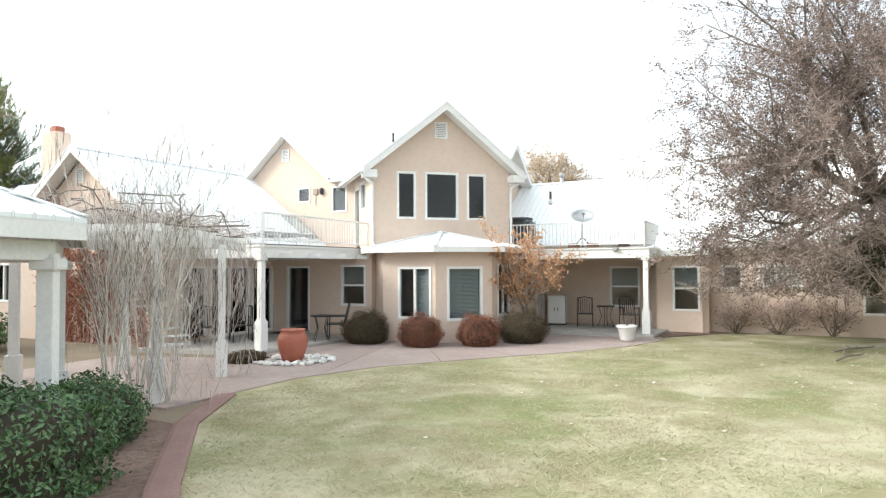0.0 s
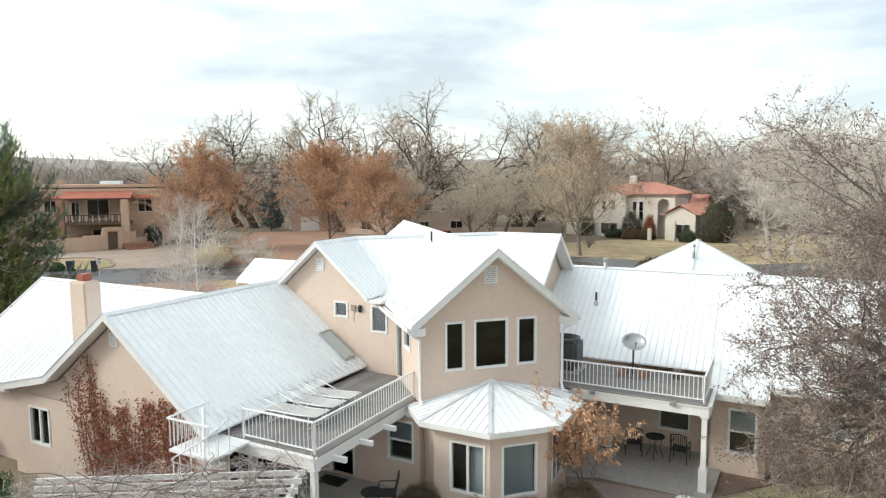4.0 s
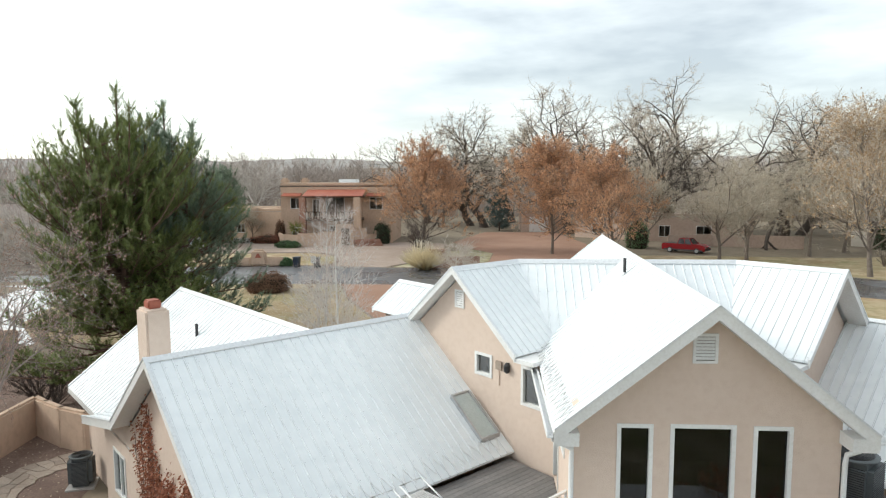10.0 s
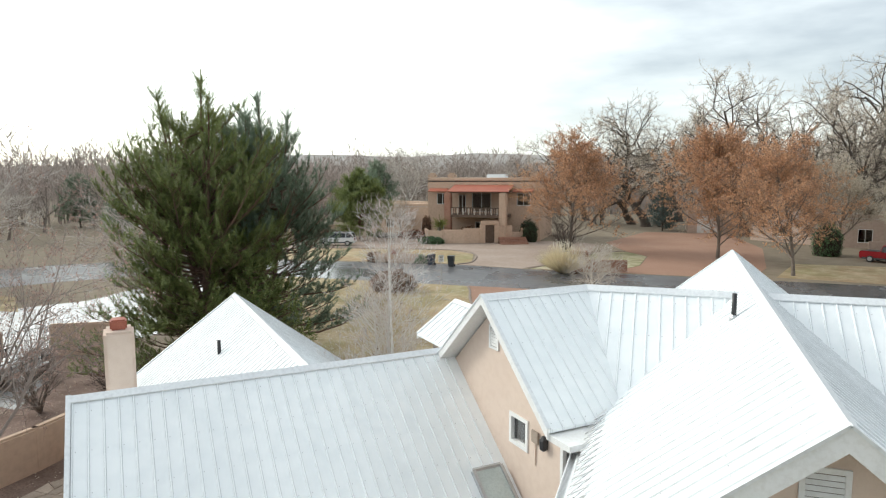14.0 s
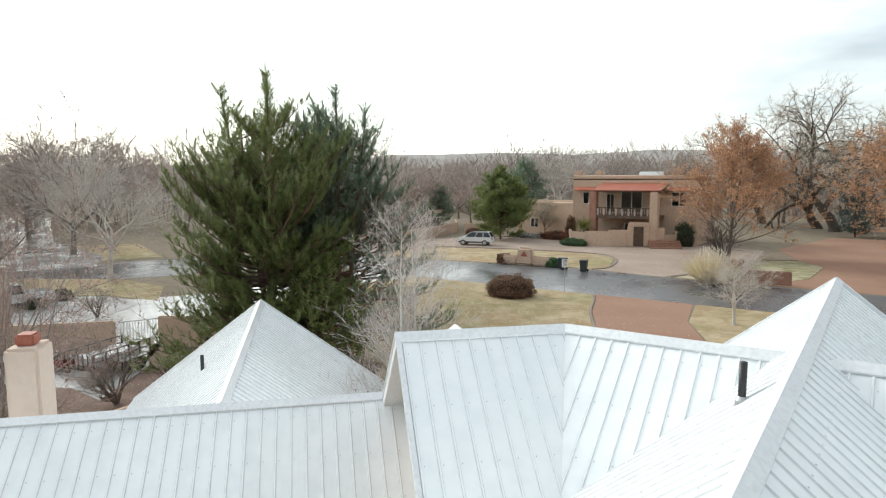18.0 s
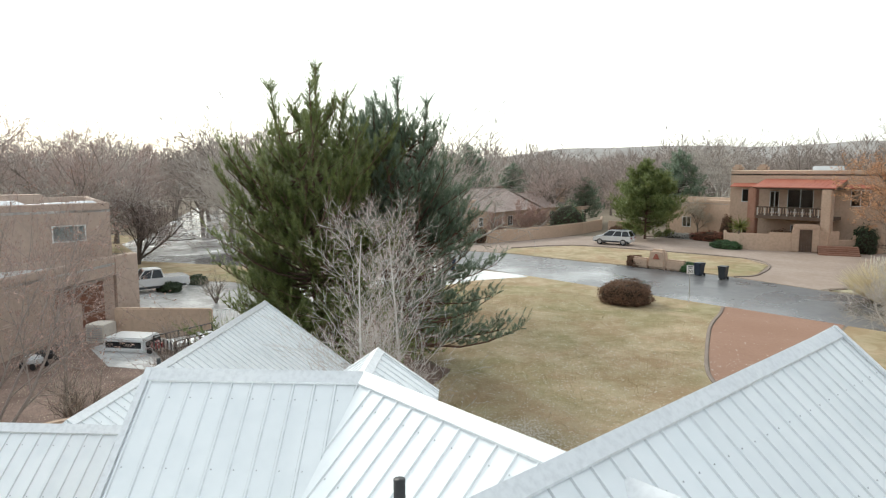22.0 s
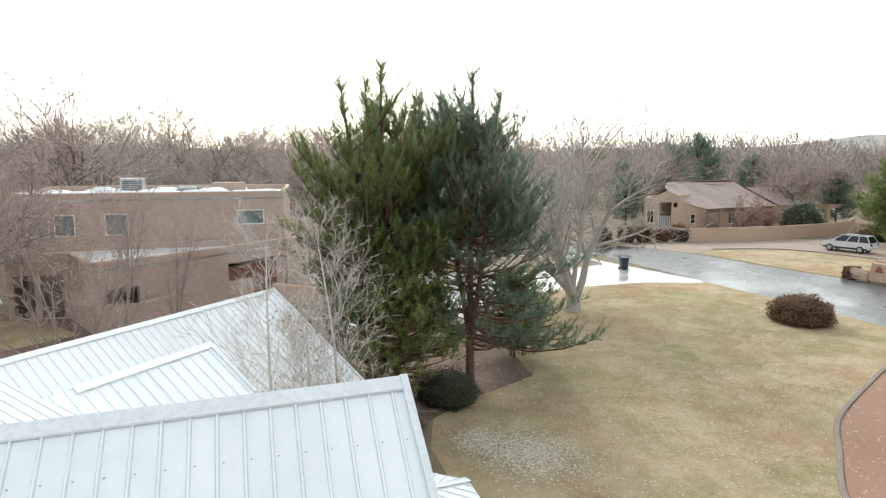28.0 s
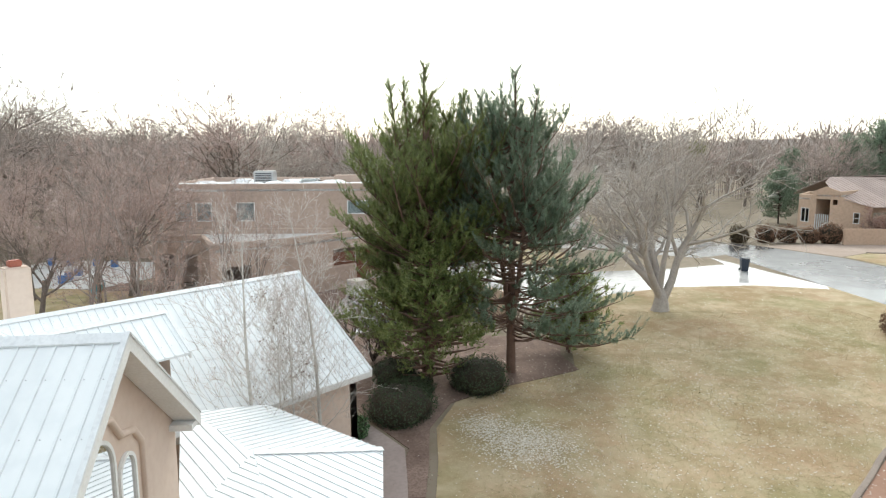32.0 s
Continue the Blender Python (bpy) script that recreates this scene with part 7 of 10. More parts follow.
block(adobe, [(-43.5, 85), (-37, 84), (-33.02, 83), (-33.02, 91), (-43.5, 92)], 0.5, 5.5, {0: [(2.6, 3.9, 1.9, 3.2, "v")]})
for x in (-32.5, -29.6, -18.0):
    part("corner_finial", bbox(x - 0.6, 81.2, 9.1, x + 0.6, 82.2, 9.95, 0.25), STUCCO_ADOBE, adobe)
part("roof_cooler", bbox(-25.5, 85, 8.9, -22.8, 87, 9.75, 0.08), WHITE_METAL, adobe, "white rooftop cooler")
# porch: slab, pillars, red roof, balcony rail
for x, w, m in ((-29.0, 0.9, BRICK), (-21.4, 1.0, STUCCO_ADOBE)):
    part("pillar", bbox(x - w / 2, 77.6, 0.5, x + w / 2, 78.5, 7.3, 0.08), m, adobe)
part("balcony_floor", bbox(-29.4, 77.7, 4.0, -21.0, 81, 4.35), WOOD_POST, adobe)
for i in range(26):
    x = -28.4 + i * 0.26
    part("baluster", bbox(x - 0.05, 77.8, 4.35, x + 0.05, 77.9, 5.2), WOOD_POST if i % 3 else STUCCO_PALE, adobe)
part("balcony_rail", bbox(-28.6, 77.75, 5.2, -21.8, 77.95, 5.32), WOOD_POST, adobe)
pr = part("porch_roof", bbox(-29.0, 77.8, 7.22, -20.6, 81, 7.38), WOOD_POST, adobe, "timber porch frame")
for i in range(15):
    x = -29.0 + i * 0.56
    bm = bm_new()
    prism(bm, [(x, 77.6), (x + 0.53, 77.6), (x + 0.53, 81.0), (x, 81.0)], 0, 0.08)
    for v in bm.verts:
        v.co.z += 7.4 + (v.co.y - 77.6) * 0.24
    part("roof_panel", bm, COPPER_ROOF, pr)
for a, b in ((-32.6, -29.9), (-20.6, -17.9)):
    bm = bm_new()
    prism(bm, [(a, 80.0), (b, 80.0), (b, 81.0), (a, 81.0)], 0, 0.1)
    for v in bm.verts:
        v.co.z += 7.35 + (v.co.y - 80.0) * 0.35
    part("window_canopy", bm, COPPER_ROOF, adobe, "red canopy over the upper window")


def stucco_wall(name, pts, h, label, material=None, thick=0.3, parent=None, heights=None):
    """Rounded garden wall along plan points."""
    w = parent or thing(name, (0, 0, 0), label, "garden wall")
    for i, (a, b) in enumerate(zip(pts, pts[1:])):
        z = min(gz(a[1]), gz(b[1])) - 0.1
        hh = heights[i] if heights else h
        A, B = Vector((*a, 0)), Vector((*b, 0))
        d = (B - A).normalized()
        m = Matrix(((d.x, -d.y, 0, a[0]), (d.y, d.x, 0, a[1]), (0, 0, 1, z), (0, 0, 0, 1)))
        part("wall_section", bbox(-thick / 2, -thick / 2, 0, (B - A).length + thick / 2, thick / 2, hh + 0.1, 0.07, m), material or STUCCO_ADOBE, w)
    return w


stucco_wall("courtyard_wall", [(-33.2, 80.5), (-31.0, 76.2), (-28.8, 74.9), (-26, 75.6), (-24.0, 76.6)], 1.7, "curved tan stucco courtyard wall", heights=(1.5, 1.6, 1.8, 2.0))
stucco_wall("courtyard_wall", [(-21.7, 77.3), (-20.4, 78.4), (-19.2, 79.6), (-17.2, 81.2)], 1.9, "stepped tan stucco courtyard wall", heights=(2.3, 1.4, 1.9))
gate = thing("courtyard_gate", (-22.9, 76.9, G7), "tan stucco gateway with a dark timber gate", "gate", turn=24)
for s in (-1, 1):
    part("gatepost", bbox(s * 0.95 - 0.35, -0.3, 0, s * 0.95 + 0.35, 0.3, 2.5, 0.1), STUCCO_ADOBE, gate)
part("lintel", bbox(-1.2, -0.28, 2.4, 1.2, 0.28, 2.95, 0.12), STUCCO_ADOBE, gate)
for i in range(5):
    part("board", bbox(-0.58 + i * 0.235, -0.06, 0.05, -0.36 + i * 0.235, 0.0, 2.35, 0.01), WOOD_POST, gate)
steps = thing("front_steps", (-19.6, 76.6, G7), "red brick front steps", "steps", turn=24)
for i in range(5):
    part("step", bbox(-1.8, -0.6 + i * 0.35, 0, 1.8, 1.6, 0.16 + i * 0.16, 0.02), BRICK, steps)

# low house with a faded tile roof to the north-west
low_h = thing("tile_roof_house", (0, 0, 0), "single-storey tan stucco house with a faded pink tile roof", "house")
block(low_h, [(-65.0, 62.4), (-63.0, 62.8), (-66.0, 70.0), (-69.0, 66.0)], 0.5, 4.7, {0: [(0.45, 1.6, 1.6, 3.2, "v")]}, STUCCO_ADOBE)
block(low_h, [(-63.0, 62.8), (-61.0, 64.75), (-65.0, 70.5), (-67.0, 68.0)], 0.5, 5.15, {0: [(0.35, 1.75, 0.6, 4.3, "o"), (2.0, 2.5, 3.7, 4.3, "o")]}, STUCCO_ADOBE)
wall((-63.0, 62.8), (-61.0, 64.75), 5.14, 5.16, [], low_h, STUCCO_ADOBE, 0.35, gable=(1.2, 5.75, 0.4))
wall((-61.0, 64.75), (-59.7, 67.5), 0.4, 3.5, [(1.3, 1.9, 1.7, 2.9, "h")], low_h, STUCCO_ADOBE, 0.3, gable=(0.02, 4.6, 0.4))
wall((-60.1, 67.5), (-63.2, 81.3), 0.4, 3.5, [(0.6, 3.4, 0.6, 2.9, "o"), (5.2, 6.6, 1.4, 2.8, "v"), (10.0, 11.4, 1.4, 2.8, "v")], low_h, STUCCO_ADOBE, 0.3)
wall((-62.6, 81.4), (-63.4, 88.6), 0.4, 3.6, [(2.6, 3.8, 1.2, 2.9, "v")], low_h, STUCCO_ADOBE, 0.3)
wall((-63.4, 88.6), (-72.2, 88.0), 0.4, 3.6, [], low_h, STUCCO_ADOBE, 0.3, gable=(4.4, 5.5, 0.4))
hr = part("tile_roof", mesh_of(bbox(-68.0, 69, 6.2, -67.8, 78, 6.3), TILE_PALE), TILE_PALE, low_h, "faded pink ribbed tile roof")
roof_face(hr, [(-59.4, 67.3), (-61.2, 64.5), (-65.5, 65.8), (-67.2, 67.5), (-69.8, 81.0), (-62.4, 81.5)], (0.975, 0.223), (-67.2, 67.5, 6.6), 0.40, pitch=0.6, sheet=3.0, material=TILE_PALE, rib=0.06)
roof_face(hr, [(-67.2, 67.5), (-69.8, 81.0), (-77.0, 80.0), (-74.5, 66.0)], (-0.975, -0.223), (-67.2, 67.5, 6.6), 0.40, pitch=0.6, sheet=3.0, material=TILE_PALE, rib=0.06)
roof_face(hr, [(-62.0, 81.55), (-62.8, 89.1), (-67.9, 88.8), (-67.3, 81.0)], (0.995, 0.103), (-67.4, 81.0, 5.75), 0.40, pitch=0.6, sheet=3.0, material=TILE_PALE, rib=0.06)
roof_face(hr, [(-67.3, 81.0), (-67.9, 88.8), (-73.0, 88.2), (-72.4, 80.6)], (-0.995, -0.103), (-67.4, 81.0, 5.75), 0.40, pitch=0.6, sheet=3.0, material=TILE_PALE, rib=0.06)
part("chimney", bbox(-65.2, 88.2, 3, -64.0, 89.4, 6.1, 0.1), STUCCO_ADOBE, low_h)
part("chimney_cap", bbox(-65.3, 88.1, 6.1, -63.9, 89.5, 6.35, 0.05), STUCCO_ADOBE, low_h)
for i in range(7):
    q = Vector((-62.72, 63.02, 0)).lerp(Vector((-61.82, 63.9, 0)), i / 6)
    part("gate_bar", bbox(q.x - 0.035, q.y - 0.035, 0.65, q.x + 0.035, q.y + 0.035, 2.6), WHITE_METAL, low_h)
stucco_wall("garden_wall", [(-51.4, 58.6), (-50.6, 64), (-50.3, 70.3), (-50.8, 76), (-52.4, 82.6), (-56, 88)], 1.55, "long tan stucco garden wall")
stucco_wall("garden_wall", [(-45.6, 83.0), (-50.5, 82.0)], 1.5, "tan stucco garden wall")
porch = part("side_porch", bbox(-65.5, 89.4, 3.0, -61.0, 92.8, 3.5, 0.05), STUCCO_ADOBE, low_h)
for x in (-64.6, -61.6):
    part("porch_pillar", bbox(x - 0.3, 89.6, 0.5, x + 0.3, 90.2, 3.1, 0.06), STUCCO_ADOBE, low_h)

# white house with red tile roofs to the north-east
wh = thing("white_house", (0, 0, 0), "white stucco two-storey house with red tile roofs", "house")
WM = pose(47.6, 73.2, 0.55, 0, 0, -52)


def WP(x, y):
    v = WM @ Vector((x, y, 0))
    return (v.x, v.y)


def arch_head(x0, x1, y, zt, thick=0.35):
    """Stucco corners that round the head of a rectangular opening."""
    bm = bm_new()
    c, rad = (x0 + x1) / 2, (x1 - x0) / 2
    for sgn in (-1, 1):
        rim = [(c + sgn * rad * math.sin(a), zt - rad + rad * math.cos(a)) for a in (radians(90 * k / 8) for k in range(9))]
        for (xa, za), (xb, zb) in zip(rim, rim[1:]):
            lo = [bm.verts.new(WM @ Vector((px, py, pz - 0.55))) for py in (y - 0.03, y + thick) for px, pz in ((xa, za), (xb, zb), (xb, zt), (xa, zt))]
            for f in ((0, 1, 2, 3), (7, 6, 5, 4), (0, 4, 5, 1), (1, 5, 6, 2), (2, 6, 7, 3), (3, 7, 4, 0)):
                bm.faces.new([lo[k] for k in f])
    bmesh.ops.recalc_face_normals(bm, faces=bm.faces[:])
    part("arch_head", bm, STUCCO_PALE, wh)


block(wh, [WP(4.1, 0), WP(11.2, 0), WP(11.2, 8), WP(4.1, 8)], 0.4, 7.3, {0: [(0.75, 1.45, 3.2, 6.2, "h"), (1.75, 2.45, 3.2, 6.2, "h"), (4.6, 6.2, 0.5, 6.6, "o")]}, STUCCO_PALE)
block(wh, [WP(-1.0, -0.9), WP(4.1, -0.9), WP(4.1, 8), WP(-1.0, 8)], 0.4, 7.0, {0: [(1.3, 2.0, 4.9, 6.3, "h"), (2.8, 3.5, 4.9, 6.3, "h"), (1.2, 3.9, 1.1, 2.9, "v")]}, STUCCO_PALE)
block(wh, [WP(11.25, -0.9), WP(17.0, -0.9), WP(17.0, 7.5), WP(11.25, 7.5)], 0.4, 4.7, {}, STUCCO_PALE)
wall(WP(10.8, -3.4), WP(15.0, -3.4), 0.4, 4.5, [(1.5, 3.5, 1.0, 3.1, "v")], wh, STUCCO_PALE, 0.35, gable=(2.1, 5.6, 0.6))
wall(WP(15.0, -3.05), WP(15.0, -0.9), 0.4, 4.5, [], wh, STUCCO_PALE, 0.35)
wall(WP(10.8, -0.9), WP(10.8, -3.05), 0.4, 4.5, [], wh, STUCCO_PALE, 0.35)
wall(WP(-1.0, -0.92), WP(4.1, -0.92), 6.98, 7.0, [], wh, STUCCO_PALE, 0.3, gable=(2.55, 8.05, 0.42))
for x0, x1, y, zt in ((4.85, 5.55, 0, 6.2), (5.85, 6.55, 0, 6.2), (8.7, 10.3, 0, 6.6)):
    arch_head(x0, x1, y, zt)
part("loggia_wall", bbox(7.6, 1.6, 0, 11.0, 1.8, 6.6, 0, WM), STUCCO_PALE, wh)
part("balcony_slab", bbox(8.5, 0.4, 3.6, 10.5, 1.6, 3.8, 0, WM), STUCCO_PALE, wh)
for x in (8.9, 12.3):
    part("porch_post", bbox(x - 0.25, -4.6, 0, x + 0.25, -4.1, 1.9 if x < 10 else 3.0, 0.05, WM), STUCCO_PALE, wh)
wr = part("tile_roof", mesh_of(bbox(-0.1, -0.1, 7.4, 0.1, 0.1, 7.5, 0, WM @ pose(4, 4, 0)), TILE_PINK), TILE_PINK, wh, "red clay tile roof")


def tile_gable(parent, x0, x1, y0, y1, ze, slope):
    c = WM.to_3x3()
    xm = (x0 + x1) / 2
    zr = ze + slope * (x1 - x0) / 2
    for xs, d in ((x0, -1), (x1, 1)):
        dd = c @ Vector((d, 0, 0))
        roof_face(parent, [WP(xs, y0), WP(xm, y0), WP(xm, y1), WP(xs, y1)], (dd.x, dd.y), (*WP(xm, y0), zr), slope, pitch=0.28, sheet=1.4, material=TILE_PINK, rib=0.07)


def tile_hip(parent, x0, y0, x1, y1, ze, slope):
    cy = (y0 + y1) / 2
    h = (y1 - y0) / 2
    zr = ze + slope * h
    c = WM.to_3x3()
    for poly, d, p in (([(x0, y0), (x1, y0), (x1 - h, cy), (x0 + h, cy)], (0, -1), (x0, cy)), ([(x0, y1), (x1, y1), (x1 - h, cy), (x0 + h, cy)], (0, 1), (x0, cy)), ([(x0, y0), (x0, y1), (x0 + h, cy)], (-1, 0), (x0 + h, cy)), ([(x1, y0), (x1, y1), (x1 - h, cy)], (1, 0), (x1 - h, cy))):
        dd = c @ Vector((*d, 0))
        roof_face(parent, [WP(*q) for q in poly], (dd.x, dd.y), (*WP(*p), zr), slope, pitch=0.28, sheet=1.4, material=TILE_PINK, rib=0.07)


tile_hip(wr, -1.6, -0.6, 11.8, 8.6, 7.35, 0.38)
tile_hip(wr, 10.6, -1.4, 17.6, 8.1, 4.75, 0.52)
tile_gable(wr, -1.6, 4.7, -1.5, 3.2, 7.05, 0.42)
tile_gable(wr, 10.3, 15.5, -3.9, 0.6, 4.45, 0.55)
part("chimney", bbox(3.2, 3.2, 7.6, 4.2, 4.2, 9.6, 0.05, WM), STUCCO_PALE, wh)
stucco_wall("garden_wall", [WP(-6, 0.5), WP(0, 0.3)], 2.0, "white stucco garden wall", STUCCO_PALE)

# low brown houses behind the pear trees
bh = thing("low_adobe_house", (0, 0, 0), "low brown adobe house with a timber garage door", "house")
block(bh, rect(2.2, 101.5, 9.5, 110), 0.5, 4.6, {0: [(1.4, 4.6, 0.75, 3.3, "D")]}, STUCCO_NB)
block(bh, [(10, 92), (19, 85), (33, 82), (36, 92), (14, 100)], 0.5, 4.7, {1: [(2, 3.5, 1.4, 3.0, "v"), (7, 9, 1.4, 3.0, "v")], 0: [(3, 5, 1.5, 3.0, "v")]}, STUCCO_NB)
stucco_wall("garden_wall", [(20, 76), (26, 77.5), (31, 76), (36, 74)], 1.6, "curved brown adobe garden wall", STUCCO_NB)
stucco_wall("brick_entry_wall", [(-9.2, 54.9), (-8.2, 54.9)], 1.9, "brick entry pillar and low wall beside the road", BRICK, 0.7)
stucco_wall("brick_entry_wall", [(-8.0, 54.9), (-4.6, 55.6)], 1.1, "low brick wall beside the road", BRICK, 0.35)
far = thing("far_house", (-95, 560, 14), "small pale house far away on the hill", "house")
part("body", bbox(-9, -5, 0, 9, 5, 6, 0.2), STUCCO_PALE, far)
part("roof", bbox(-10, -6, 6, 10, 6, 7.2, 0.4), STUCCO_NB, far)

# neighbour to the west: two-storey brown adobe with a garage
nb = thing("brown_adobe_house", (0, 0, 0), "large brown adobe house with flat parapet roofs", "house")
block(nb, [(-41.6, 14.8), (-54, 16.5), (-56, -2.3), (-42.1, -2.3)], 0.0, 7.35, {3: [(13.9, 15.7, 5.1, 6.1, "c"), (5.5, 6.9, 4.6, 6.0, "c"), (1.0, 2.2, 4.6, 6.0, "c"), (2.5, 3.7, 4.6, 6.0, "c")]}, STUCCO_NB)
block(nb, [(-42.6, 16.3), (-41.6, 14.7), (-42.1, -1.8), (-38.4, -1.8), (-38.0, 1.6), (-33.0, 3.6), (-35.2, 7.6)], 0.0, 4.0, {3: [(0.25, 1.5, 0.06, 2.7, "o"), (1.85, 3.1, 0.06, 2.7, "o")], 5: [(0.8, 2.6, 0.7, 2.5, "o")], 6: [(4.2, 10.4, 0.1, 2.9, "o")]}, STUCCO_NB)
bm = bm_new()
A, B = Vector((-37.92, 10.80, 0)), Vector((-41.94, 15.52, 0))
for i in range(4):
    beam(bm, A.lerp(B, 0.0) + Vector((-0.34, -0.29, 0.4 + 0.63 * i)), A.lerp(B, 1.0) + Vector((-0.34, -0.29, 0.4 + 0.63 * i)), 0.06, 0.6)
part("garage_door", bm, WOOD_DOOR, nb, "red-brown panelled garage door")
cool = thing("rooftop_cooler", (-47, 4.5, 7.0), "grey metal evaporative cooler on the flat roof", "cooler")
part("cabinet", bbox(-0.8, -0.8, 0.15, 0.8, 0.8, 1.25, 0.04), GALV, cool)
for i in range(6):
    part("louvre", bbox(0.8, -0.65, 0.3 + i * 0.14, 0.83, 0.65, 0.38 + i * 0.14), PLASTIC_GREY, cool)
sk = thing("roof_skylight", (-46.5, 8.3, 7.0), "domed pale roof skylight", "skylight")
part("curb", bbox(-1.4, -0.9, 0, 1.4, 0.9, 0.25), GALV, sk)
part("dome", bbox(-1.3, -0.8, 0.25, 1.3, 0.8, 0.6, 0.25), GLASS_BLOCK, sk)
part("parapet_box", bbox(-50, 10, 6.9, -48.4, 12.5, 7.8, 0.1), STUCCO_NB, nb)
# old snow left on the flat roof
r = random.Random(92)
bm = bm_new()
for i in range(46):
    x, y = (-42.7 - 0.9 * r.random(), r.uniform(-1.2, 14.0)) if i < 28 else (r.uniform(-54, -44), r.uniform(-1, 14))
    w, h = r.uniform(0.35, 0.95), r.uniform(0.32, 0.58)
    rings = [[bm.verts.new((x + w * k * math.cos(a) * (1 + 0.25 * math.sin(3 * a + i)), y + w * 1.5 * k * math.sin(a), 6.98 + h * z)) for a in (0.628 * q for q in range(10))] for k, z in ((1.0, 0.0), (0.85, 0.55), (0.5, 0.9))]
    for lo, hi in zip(rings, rings[1:]):
        for q in range(10):
            bm.faces.new((lo[q], lo[(q + 1) % 10], hi[(q + 1) % 10], hi[q]))
    bm.faces.new(rings[-1])
snow = new("snow", mesh_of(bm, SNOW))
tagged(snow, "patches of old snow on the flat roof", "snow", kind="stuff")
# yard walls
stucco_wall("yard_wall", [(-33.0, 3.9), (-33.0, 5.9), (-36.8, 9.2), (-39.2, 12.2)], 1.7, "brown adobe yard wall", STUCCO_NB)
stucco_wall("yard_wall", [(-36.6, 13.6), (-34.8, 15.4), (-32.9, 17.4)], 1.7, "tan stucco yard wall beside the gate", STUCCO_ADOBE)
stucco_wall("yard_wall", [(-31.9, 19.6), (-28.5, 21.5)], 1.7, "tan stucco yard wall beside the gate", STUCCO_ADOBE)
stucco_wall("yard_wall", [(-16.4, 10.35), (-17.6, 10.45), (-18.8, 10.9), (-19.8, 11.5), (-20.55, 12.0)], 1.45, "curved tan stucco yard wall by the garage", STUCCO_ADOBE)
stucco_wall("yard_wall", [(-20.55, 12.0), (-20.35, 9.0), (-20.6, 3.0), (-22, -8)], 1.45, "tan stucco yard wall", STUCCO_ADOBE)
yg = thing("yard_gate", (-32.75, 17.7, 0), "white steel bar gate", "gate", turn=66)
for z in (0.15, 1.55):
    part("rail", bbox(0, -0.02, z, 2.0, 0.02, z + 0.05), WHITE_METAL, yg)
for i in range(14):
    part("bar", bbox(0.05 + i * 0.145, -0.012, 0.15, 0.075 + i * 0.145, 0.012, 1.6), WHITE_METAL, yg)

stucco_wall("yard_wall", [(-56, -17.5), (-54, -8), (-50, -5.5)], 1.3, "low brown wall beyond the pool", STUCCO_NB)
patch("lawn", [(-44, -20), (-32, -16), (-30, -2), (-33.5, 2.8), (-38.2, -0.2), (-38.6, -6), (-42, -12)], 0.03, LAWN, "straw-coloured yard lawn by the brown house")
patch("pool_deck", [(-53, -16), (-46, -18), (-40.2, -12), (-39.4, -6.5), (-44, -3.6), (-51, -6)], 0.04, WHITE_PAVE, "pale wet pool deck")
TUB_BLUE = mk("blue_plastic", (0.05, 0.16, 0.42), (0.07, 0.21, 0.5), 2, 0.45, bump=0.02)
SLIDE_TEAL = mk("turquoise_plastic", (0.06, 0.34, 0.46), (0.09, 0.42, 0.54), 2, 0.45, bump=0.02)
for x, y in ((-50.1, -14.8), (-50.0, -13.2), (-41.7, -9.8), (-43.1, -10.0), (-44.9, -10.1), (-49.6, -10.8), (-48.7, -8.9)):
    tb = thing("pool_tub", (x, y, 0.05), "square blue plastic tub on the pool deck", "tub", "tubs round the pool")
    part("tub", bbox(-0.24, -0.24, 0, 0.24, 0.24, 0.55, 0.04), TUB_BLUE, tb)
    part("rim", bbox(-0.27, -0.27, 0.55, 0.27, 0.27, 0.6, 0.02), TUB_BLUE, tb)
ts = thing("toy_slide", (-37.6, -5.6, 0.04), "turquoise plastic toy slide on the grass", "slide", turn=35)
bm = bm_new()
beam(bm, Vector((0, 0, 0.1)), Vector((1.6, 0, 0.95)), 0.5, 0.08)
part("chute", bm, SLIDE_TEAL, ts)
for y in (-0.27, 0.27):
    bm = bm_new()
    beam(bm, Vector((0, y, 0.2)), Vector((1.6, y, 1.05)), 0.05, 0.2)
    part("side", bm, SLIDE_TEAL, ts)
    part("leg", bbox(1.5, y - 0.04, 0, 1.6, y + 0.04, 1.0, 0.02), SLIDE_TEAL, ts)


